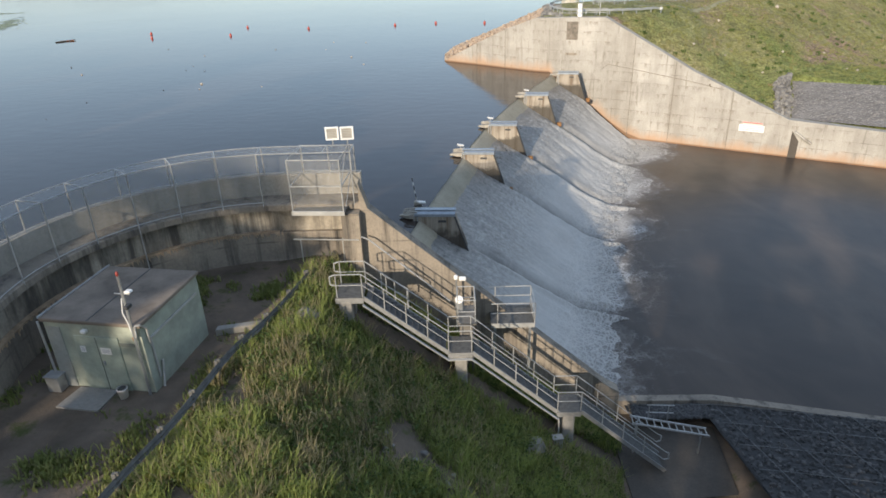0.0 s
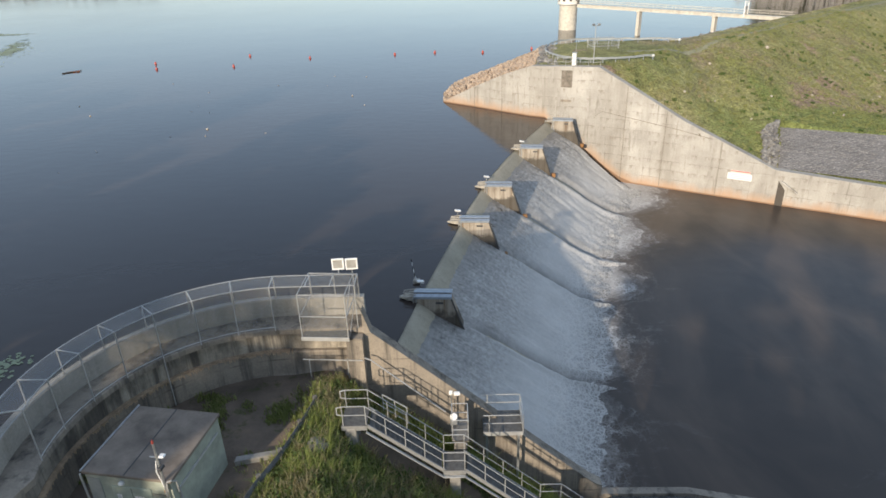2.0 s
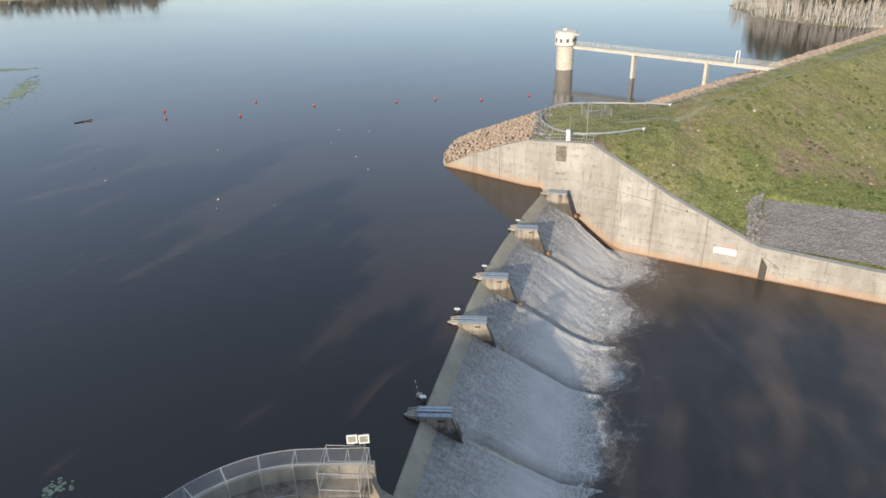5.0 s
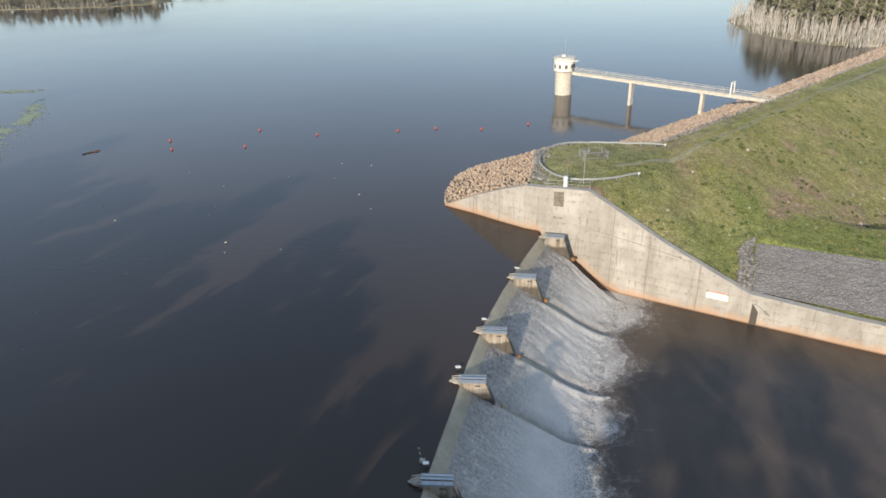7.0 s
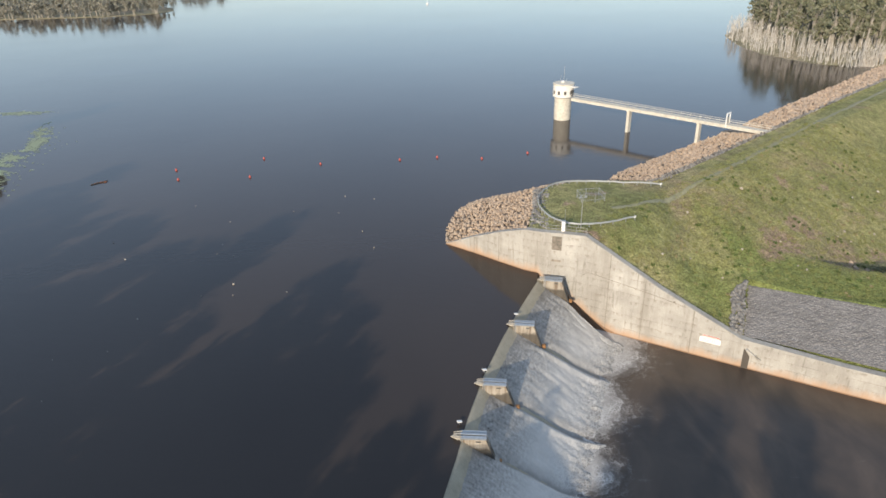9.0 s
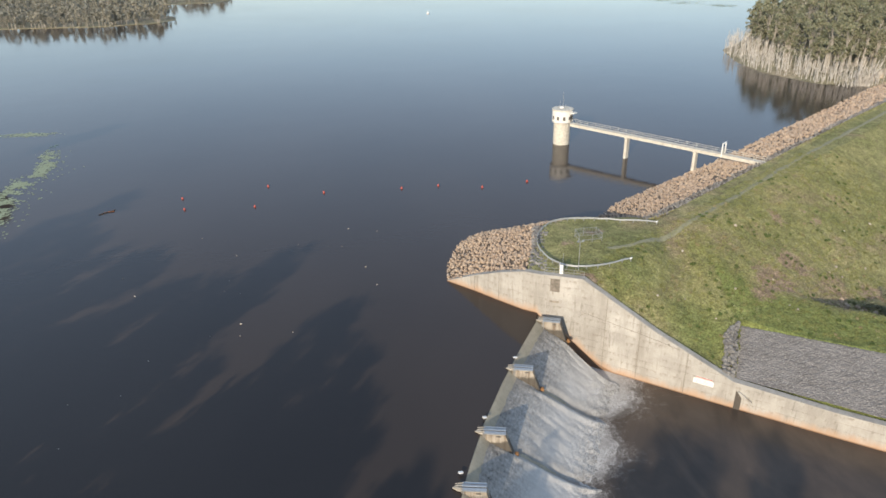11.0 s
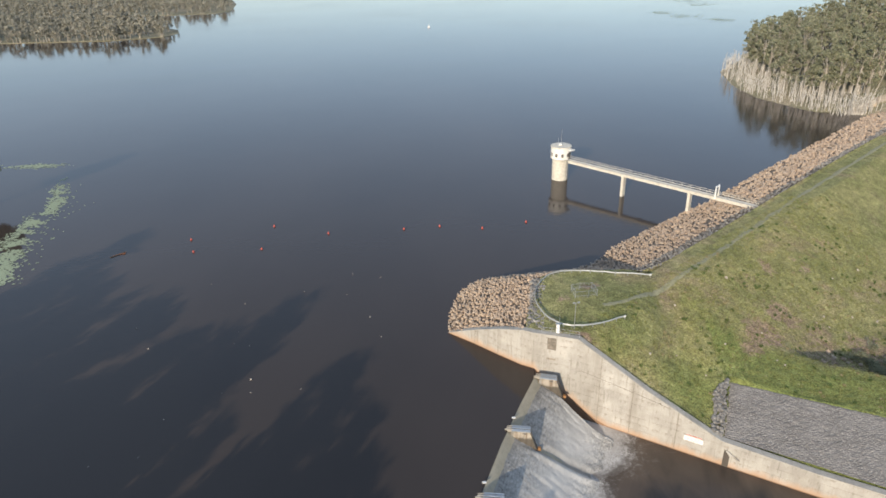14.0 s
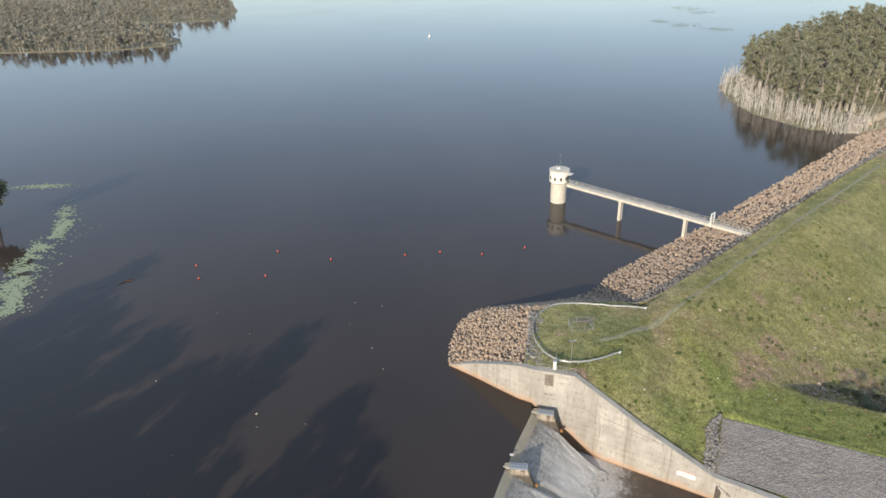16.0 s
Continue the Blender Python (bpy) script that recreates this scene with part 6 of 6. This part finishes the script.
# ---- plants on the hill ----
def blades(name, places, material, seed, h=(0.35, 0.8), per=14, spread=0.22, width=0.028, label="", lean=0.85):
    """Tufts of bent grass blades joined into one mesh."""
    rng = np.random.default_rng(seed)
    verts, faces = [], []
    for x, y, z in places:
        size = rng.uniform(*h)
        for _ in range(per):
            a, b = rng.uniform(0, 6.283, 2)
            r = spread * math.sqrt(rng.random())
            bx, by = x + r * math.cos(a), y + r * math.sin(a)
            l = size * rng.uniform(0.6, 1.15)
            k = lean * l * rng.uniform(0.2, 1.0)
            dx, dy = math.cos(b), math.sin(b)
            wx, wy = -dy * width, dx * width
            n = len(verts)
            verts += [(bx - wx, by - wy, z - 0.05), (bx + wx, by + wy, z - 0.05), (bx + dx * k * 0.35 - wx * 0.8, by + dy * k * 0.35 - wy * 0.8, z + l * 0.6), (bx + dx * k * 0.35 + wx * 0.8, by + dy * k * 0.35 + wy * 0.8, z + l * 0.6), (bx + dx * k, by + dy * k, z + l * 0.92)]
            faces += [(n, n + 1, n + 3, n + 2), (n + 2, n + 3, n + 4)]
    return tagged(raw(name, verts, faces, material), label, "grass", kind="stuff")


def hill_places(seed, count, x0=-9.2, x1=8.0, y0=10.0, y1=25.2, keep=lambda x, y: True):
    rng = np.random.default_rng(seed)
    out = []
    while len(out) < count:
        x, y = rng.uniform(x0, x1), rng.uniform(y0, y1)
        if not keep(x, y):
            continue
        out.append((x, y, left_ground(x, y)))
    return out


RAIL_Y, RAIL_X = (10.0, 12.3, 14.3, 16.2, 18.0, 19.6, 21.6, 23.4), (-9.2, -8.7, -8.15, -7.8, -7.45, -6.85, -6.3, -5.9)
bare = lambda x, y: x > float(np.interp(y, RAIL_Y, RAIL_X)) - 0.25 and fbm(x, y, 0.35, 6.0) > -0.5 and not (NEAR_Y - 0.15 < y < FAR_Y + 0.1 and x > -4.6) and x < 7.0 + 0.2 * (y - 20)
lush = lambda x, y: bare(x, y) and fbm(x, y, 0.22, 9.0) > (-0.02 if x < -1.5 else -0.45)
dry = lambda x, y: bare(x, y) and (fbm(x, y, 0.22, 9.0) < 0.08 or x < -4.5)
blades("hill_grass", hill_places(51, 4300, keep=bare), M["blade"], 52, (0.15, 0.42), 20, 0.32, 0.015, "rough green grass covering the hill")
blades("tall_grass", hill_places(53, 1700, keep=lush), M["blade_light"], 54, (0.3, 0.8), 24, 0.27, 0.014, "tall bright green grass clumps on the hill")
blades("dry_grass", hill_places(55, 1250, keep=dry), M["dry_blade"], 56, (0.35, 0.8), 18, 0.22, 0.012, "dry straw-coloured grass clumps on the hill")
blades("wall_foot_grass", hill_places(64, 520, -5.5, 7.0, 23.0, 25.3, lambda x, y: x < 0.1 or x > 1.1 or y < 23.2), M["blade_light"], 65, (0.2, 0.5), 18, 0.25, 0.015, "green grass between the stair and the training wall")
blades("path_grass", hill_places(57, 700, -15.5, -5.8, 9.5, 25.5, lambda x, y: fbm(x, y, 0.5, 3.0) > 0.12 and np.hypot(x + 7.5, y - 18.7) < 7.3 and not (-13.2 < x < -8.6 and 15.6 < y < 21)), M["blade"], 58, (0.12, 0.32), 10, 0.25, 0.025, "short grass tufts on the bare path")


def weeds(name, places, material, seed, label):
    """Low leafy weeds: many small leaves round each place."""
    rng = np.random.default_rng(seed)
    verts, faces = [], []
    for x, y, z in places:
        r = rng.uniform(0.18, 0.45)
        for _ in range(26):
            d = rng.normal(0, 1, 3)
            d /= np.linalg.norm(d)
            p = np.array([x, y, z + r * 0.6]) + d * r * rng.uniform(0.5, 1) * np.array([1, 1, 0.8])
            a = rng.normal(0, 1, 3)
            a /= np.linalg.norm(a)
            b = np.cross(a, d)
            b /= np.linalg.norm(b) + 1e-6
            s = rng.uniform(0.04, 0.085)
            n = len(verts)
            verts += [tuple(p - a * s), tuple(p + b * s * 0.6), tuple(p + a * s), tuple(p - b * s * 0.6)]
            faces.append((n, n + 1, n + 2, n + 3))
    return tagged(raw(name, verts, faces, material), label, "weeds", kind="stuff")


weeds("hill_weeds", hill_places(61, 1700, keep=bare), M["weed"], 62, "dark green leafy weeds among the grass")
scatter_rocks("hill_stones", [(-4.5, 12.0), (3.0, 12.0), (3.0, 20.0), (-4.5, 20.0)], 70, 0.14, left_ground, M["grey_rock"], 63, "small grey stones showing between the grass")


def build_boulder(x, y, s, squash=0.6):
    rng = np.random.default_rng(int(abs(x * 100)))
    bm = bmesh.new()
    bmesh.ops.create_icosphere(bm, subdivisions=3, radius=s)
    for v in bm.verts:
        k = 1 + 0.25 * noise.noise(v.co * 1.6 / s + Vector((x, y, 0)))
        v.co = Vector((v.co.x * k, v.co.y * k, v.co.z * k * squash))
    ob = mesh_object("boulder", bm, M["grey_rock"])
    ob.matrix_world = pose(x, y, left_ground(x, y) + s * 0.15, 0, 0, 30)
    tagged(ob, "rounded pale boulder half buried in the hill", "rock")


build_boulder(-5.5, 20.7, 0.5)
build_boulder(-2.6, 17.3, 0.28)
build_boulder(3.2, 20.3, 0.5)


def bank_tufts():
    rng = np.random.default_rng(71)
    out, light = [], []
    for _ in range(15000):
        x, y = rng.uniform(22, 100), rng.uniform(60, 150)
        p = np.array([x, y])
        d = float((p - DAM_A) @ DAM_N)
        wy = float(np.interp(x, [q[0] for q in WALL_R], [q[1] for q in WALL_R]))
        if d < -2 or y < wy + 1.5:
            continue
        if y < 88.2 - (x - 46.9) * 0.476 + 0.5 and x > 41.5:
            continue
        (light if fbm(x, y, 0.08, 2.0) > 0.15 else out).append((x, y, right_ground(x, y)))
    blades("bank_tufts", out, M["bank_blade"], 72, (0.10, 0.22), 6, 0.3, 0.07, "short grass tufts over the embankment", 0.9)
    blades("bank_dry_tufts", light, M["bank_dry"], 73, (0.10, 0.22), 6, 0.3, 0.07, "dry grass tufts over the embankment", 0.9)
    clumps, dead = [], []
    for _ in range(1500):
        x, y = rng.uniform(24, 100), rng.uniform(74, 150)
        if float((np.array((x, y)) - DAM_A) @ DAM_N) < 0 or wall_offset(x, y) < 2 or in_mattress(x, y - 0.5):
            continue
        k = fbm(x, y, 0.12, 5.0) + rng.normal(0, 0.25)
        if k > 0.22:
            clumps.append((x, y, right_ground(x, y)))
        elif k < -0.38:
            dead.append((x, y, right_ground(x, y)))
    blades("bank_clumps", clumps, M["weed"], 75, (0.2, 0.45), 22, 0.35, 0.05, "dark green weed clumps on the embankment", 0.8)
    blades("bank_dead_clumps", dead, M["dry_blade"], 76, (0.2, 0.45), 22, 0.3, 0.05, "dead straw-coloured clumps on the embankment", 0.8)
    scatter_rocks("bank_stones", [(30, 86), (80, 90), (120, 140), (45, 108)], 22, 0.26, right_ground, M["pale_rock"], 74, "scattered pale stones on the grass bank")


bank_tufts()


# ---- trees ----
def leaf_cloud(rng, centres, radii, count, size):
    """Small leaf sprays scattered through round clumps."""
    verts, faces = [], []
    for c, r in zip(centres, radii):
        d = rng.normal(0, 1, (count, 3))
        d /= np.linalg.norm(d, axis=1)[:, None]
        p = np.array(c) + d * (r * rng.uniform(0.35, 1.0, (count, 1))) * np.array([1, 1, 0.7])
        a = rng.normal(0, 1, (count, 3))
        a /= np.linalg.norm(a, axis=1)[:, None]
        b = np.cross(a, rng.normal(0, 1, (count, 3)))
        b /= np.linalg.norm(b, axis=1)[:, None]
        s = size * rng.uniform(0.5, 1.2, (count, 1))
        n = len(verts)
        quad = np.stack([p - a * s, p - b * s * 0.6, p + a * s, p + b * s * 0.6], 1).reshape(-1, 3)
        verts += [tuple(v) for v in quad]
        faces += [(n + 4 * i, n + 4 * i + 1, n + 4 * i + 2, n + 4 * i + 3) for i in range(count)]
    return verts, faces


def limb(verts, faces, a, b, ra, rb, sides=5):
    a, b = np.array(a, float), np.array(b, float)
    d = (b - a) / (np.linalg.norm(b - a) + 1e-9)
    u = np.cross(d, [0.3, 0.9, 0.1])
    u /= np.linalg.norm(u)
    w = np.cross(d, u)
    n = len(verts)
    for p, r in ((a, ra), (b, rb)):
        for i in range(sides):
            t = 6.283 * i / sides
            verts.append(tuple(p + (u * math.cos(t) + w * math.sin(t)) * r))
    faces += [(n + i, n + (i + 1) % sides, n + sides + (i + 1) % sides, n + sides + i) for i in range(sides)]


def tree_shape(rng, h, crown, clumps, count, size, low=0.45, puff=(0.26, 0.45)):
    """Trunk and limbs, and the crown, of one gum tree at the origin."""
    tv, tf = [], []
    top = np.array([rng.normal(0, h * 0.04), rng.normal(0, h * 0.04), h * 0.62])
    limb(tv, tf, (0, 0, -0.5), top, h * 0.018 + 0.05, h * 0.010)
    centres, radii = [], []
    for i in range(clumps):
        a = rng.uniform(0, 6.283)
        r = crown * math.sqrt(rng.random()) * 0.8
        z = h * rng.uniform(low, 0.95)
        r *= 1.0 - 0.5 * max(0, z / h - 0.7) / 0.3
        c = np.array([r * math.cos(a), r * math.sin(a), z])
        centres.append(c)
        radii.append(crown * rng.uniform(*puff))
        if i % 2 == 0:
            limb(tv, tf, top * rng.uniform(0.5, 1.0), c, h * 0.007, h * 0.003, 4)
    lv, lf = leaf_cloud(rng, centres, radii, count, size)
    return tv, tf, lv, lf


def wood(name, places, seed, heights, clumps, count, size, leaf, label, puff=(0.26, 0.45)):
    rng = np.random.default_rng(seed)
    shapes = [tree_shape(rng, 1.0, rng.uniform(0.16, 0.32), clumps, count, size, rng.uniform(0.2, 0.45), puff) for _ in range(9)]
    TV, TF, LV, LF = [], [], [], []
    for i, (x, y, z) in enumerate(places):
        tv, tf, lv, lf = shapes[i % 9]
        h = rng.uniform(*heights)
        a = rng.uniform(0, 6.283)
        m = np.array([[math.cos(a), -math.sin(a), 0], [math.sin(a), math.cos(a), 0], [0, 0, 1]]) * h
        for src, f, dst, df in ((tv, tf, TV, TF), (lv, lf, LV, LF)):
            n = len(dst)
            dst += [tuple(v) for v in np.array(src) @ m.T + np.array((x, y, z))]
            df += [tuple(k + n for k in face) for face in f]
    t = thing(name, (0, 0, 0), 0, label, "woodland", kind="stuff")
    raw("trunks", TV, TF, M["bark"], False, t)
    raw("leaves", LV, LF, M[leaf], False, t)


SHORE_R = [(215.0, 430.0), (168.0, 375.0), (142.8, 341.6), (136.0, 307.5), (136.0, 282.3), (145.1, 259.0), (153.0, 249.0), (162.0, 252.0), (176.0, 262.0), (230.0, 300.0)]


def right_wood_z(x, y):
    p = [(q[1], q[0]) for q in SHORE_R[:8]][::-1]
    sx = float(np.interp(y, [q[0] for q in p], [q[1] for q in p]))
    return min(20.0, max(-0.6, -0.3 + 0.19 * (x - sx)))


def build_right_shore():
    def f(u, v):
        y = lerp(246.0, 430.0, u)
        p = [(q[1], q[0]) for q in SHORE_R[:8]][::-1]
        sx = float(np.interp(y, [q[0] for q in p], [q[1] for q in p]))
        x = sx - 3 + v * 246
        return (x, y, right_wood_z(x, y) - 0.25)

    ob, _ = grid_mesh("ground_far_shore", 40, 60, f, M["far_soil"])
    tagged(ob, "wooded grassy point across the inlet", "ground", kind="structure")
    strip_on("road_shore_track", [(160.0, 249.5), (168.0, 254.0), (180.0, 257.0), (205.0, 262.0), (240.0, 272.0)], 4.5, lambda x, y: right_wood_z(x, y) - 0.25, M["sand"], 0.15, "pale sandy track along the far shore", "track")
    rng = np.random.default_rng(81)
    places = []
    while len(places) < 520:
        y = 249 + 170 * rng.random() ** 1.3
        p = [(q[1], q[0]) for q in SHORE_R[:8]][::-1]
        sx = float(np.interp(y, [q[0] for q in p], [q[1] for q in p]))
        x = sx + 12 + 150 * rng.random() ** 1.3
        if y < 258 + (x - 150) * 0.12:
            continue
        places.append((x, y, right_wood_z(x, y)))
    wood("shore_wood", places, 82, (9, 24), 26, 32, 0.024, "gum_leaf", "dense grey-green gum woodland behind dead trees", (0.16, 0.34))
    # drowned, bleached trunks along the water
    tv, tf = [], []
    for _ in range(560):
        u = 0.12 + 0.60 * rng.random()
        c = along(SHORE_R, u)
        n = np.array([1.0, 0.12])
        x, y = c + n * (rng.uniform(1.0, 13.0)) + rng.normal(0, 0.8, 2)
        h = rng.uniform(2.5, 10)
        if rng.random() < 0.22:
            # bare stags that stand up through the live crowns
            x, y, h = x + rng.uniform(12, 70), y + rng.uniform(0, 8), rng.uniform(11, 17)
        lean = rng.normal(0, 0.11, 2) * h
        z = max(WL - 0.5, right_wood_z(x, y) - 0.3)
        topp = (x + lean[0], y + lean[1], z + h)
        limb(tv, tf, (x, y, z), topp, 0.13, 0.04, 4)
        for _ in range(rng.integers(1, 4)):
            k = rng.uniform(0.45, 0.9)
            s = np.array((x, y, z)) * (1 - k) + np.array(topp) * k
            limb(tv, tf, s, s + np.array([rng.normal(0, 0.8), rng.normal(0, 0.8), rng.uniform(0.8, 2.2)]), 0.08, 0.03, 3)
    ob = raw("dead_trunks", tv, tf, M["dead_wood"])
    tagged(ob, "bleached bare trunks of drowned trees at the shore", "dead trees", kind="stuff")


build_right_shore()


def build_left_shore():
    first = [(-1500, 580), (-364, 541), (-270, 538), (-232, 552), (-228, 575), (-238, 600), (-300, 655), (-400, 760), (-1500, 1000)]
    second = [(-1500, 1001), (-420, 762), (-330, 735), (-250, 742), (-240, 765), (-262, 860), (-300, 960), (-420, 1300), (-1500, 1400)]
    for ring, z in ((first, WL + 0.25), (second, WL + 0.2)):
        bm = one(prism, ring, WL - 3, z)
        tagged(mesh_object("ground_far_point", bm, M["far_soil"]), "low wooded point far across the reservoir", "ground", kind="structure")

    def inside(x, y):
        for ring in (first, second):
            c = False
            for (ax, ay), (bx, by) in zip(ring, ring[1:] + ring[:1]):
                if (ay > y) != (by > y) and x < (bx - ax) * (y - ay) / (by - ay) + ax:
                    c = not c
            if c:
                return True
        return False

    rng = np.random.default_rng(91)
    places = []
    while len(places) < 2600:
        y = 541 + 520 * rng.random() ** 1.5
        x = rng.uniform(-760, -226)
        if inside(x + 1, y - 1):
            places.append((x, y, WL))
    wood("far_wood", places, 92, (6, 14), 9, 17, 0.085, "hazy_leaf", "far woodland of thin grey-green trees, leaves paled for haze")


build_left_shore()


def build_tree(x, y, z, h, seed, label, group="", crown=0.27, clumps=34, count=60, size=0.028, low=0.45):
    rng = np.random.default_rng(seed)
    tv, tf, lv, lf = tree_shape(rng, 1.0, crown, clumps, count, size, low)
    t = thing("gum_tree", (x, y, z), 0, label, "tree", group)
    t.scale = (h, h, h)
    raw("trunk", tv, tf, M["bark"], False, t)
    raw("crown", lv, lf, M["gum_leaf"], False, t)
    return t


build_tree(-133.8, 176.0, WL - 0.3, 17.0, 101, "leafy tree standing at the reservoir's flooded edge", crown=0.33, clumps=40, count=110)

# tall unseen near-shore trees, placed to shade the water and the hill
first = build_tree(-73.0, 30.0, 0.5, 24.0, 103, "tall gum tree on the near bank", "near bank trees", 0.25, 46, 46, 0.022, 0.36)
second = build_tree(-45.0, 20.5, 0.5, 24.0, 104, "tall gum tree on the near bank", "near bank trees", 0.19, 40, 46, 0.022, 0.40)
third = build_tree(-38.0, -24.0, 2.4, 27.0, 107, "tall gum tree with a high crown on the near bank", "near bank trees", 0.22, 13, 60, 0.026, 0.72)
rng_t = np.random.default_rng(105)
BANK_TREES = [(-112, 76, 28), (-99, 63, 20), (-90, 51, 25), (-82, 32, 26), (-65, 33, 28), (-66, 37, 30), (-49.5, 22.5, 27), (-42, 17, 24), (-105, 70, 22), (-97, 55, 24), (-86, 45, 25), (-78, 40, 24), (-74, 35, 26), (-70, 28, 25), (-85, 29, 24), (-93, 42, 26), (-77, 22, 24), (-62, 20, 22), (-104, 58, 25), (-113, 66, 25), (-56, 10, 21), (-46, 1, 26), (-58, 4, 22), (-65, 12, 24), (-52, 13, 22), (-60, -3, 24), (-69, 2, 25), (-73, 11, 25), (-51, 4, 22), (-80, 12, 25), (-88, 22, 25), (-96, 34, 25), (-84, 4, 24), (-104, 46, 25), (-40, 6, 24), (-36, 10, 19), (-30, 2, 19), (-42, -5, 25), (-54, -7, 26)]
HILL_TREES = [(-62, -22, 24), (-55, -19, 22), (-48, -25, 25), (-41, -20, 23), (-32, -22, 24), (-12, -25, 24), (-5, -21, 22), (3, -26, 24), (-14, -36, 20), (-8, -37, 20), (-4, -42, 22), (-16, -44, 24), (-17.5, -31, 24)]
SHED_TREES = [(-33, -15, 17), (-27, -19, 17), (9, -20, 15), (16, -24, 16), (23, -21, 15), (30, -25, 17), (38, -23, 16), (13, -31, 18), (26, -33, 18), (-10, -22, 12), (-4, -21, 12), (2, -22, 13)]
for i, (x, y, h) in enumerate(BANK_TREES + SHED_TREES + HILL_TREES):
    src = (first, second)[i % 2] if i < len(BANK_TREES + SHED_TREES) else third
    c = copy_thing(src, pose(x, y, 0.5 if i < len(BANK_TREES) else 2.4, 0, 0, rng_t.uniform(0, 360)))
    c.scale = (h, h, h)


def gully_bushes():
    rng = np.random.default_rng(111)
    for _ in range(14):
        x, y = rng.uniform(74, 92), rng.uniform(93, 104)
        c = [(rng.normal(0, 0.5), rng.normal(0, 0.5), rng.uniform(0.3, 1.1)) for _ in range(7)]
        lv, lf = leaf_cloud(rng, c, [0.85] * 7, 70, 0.15)
        t = thing("bush", (x, y, right_ground(x, y)), 0, "dark green bush in the grassy gully", "bush", "gully bushes")
        raw("crown", lv, lf, M["gum_leaf"], False, t)
        tv, tf = [], []
        limb(tv, tf, (0, 0, -0.2), (0.1, 0, 0.8), 0.06, 0.03)
        raw("stem", tv, tf, M["bark"], False, t)


gully_bushes()
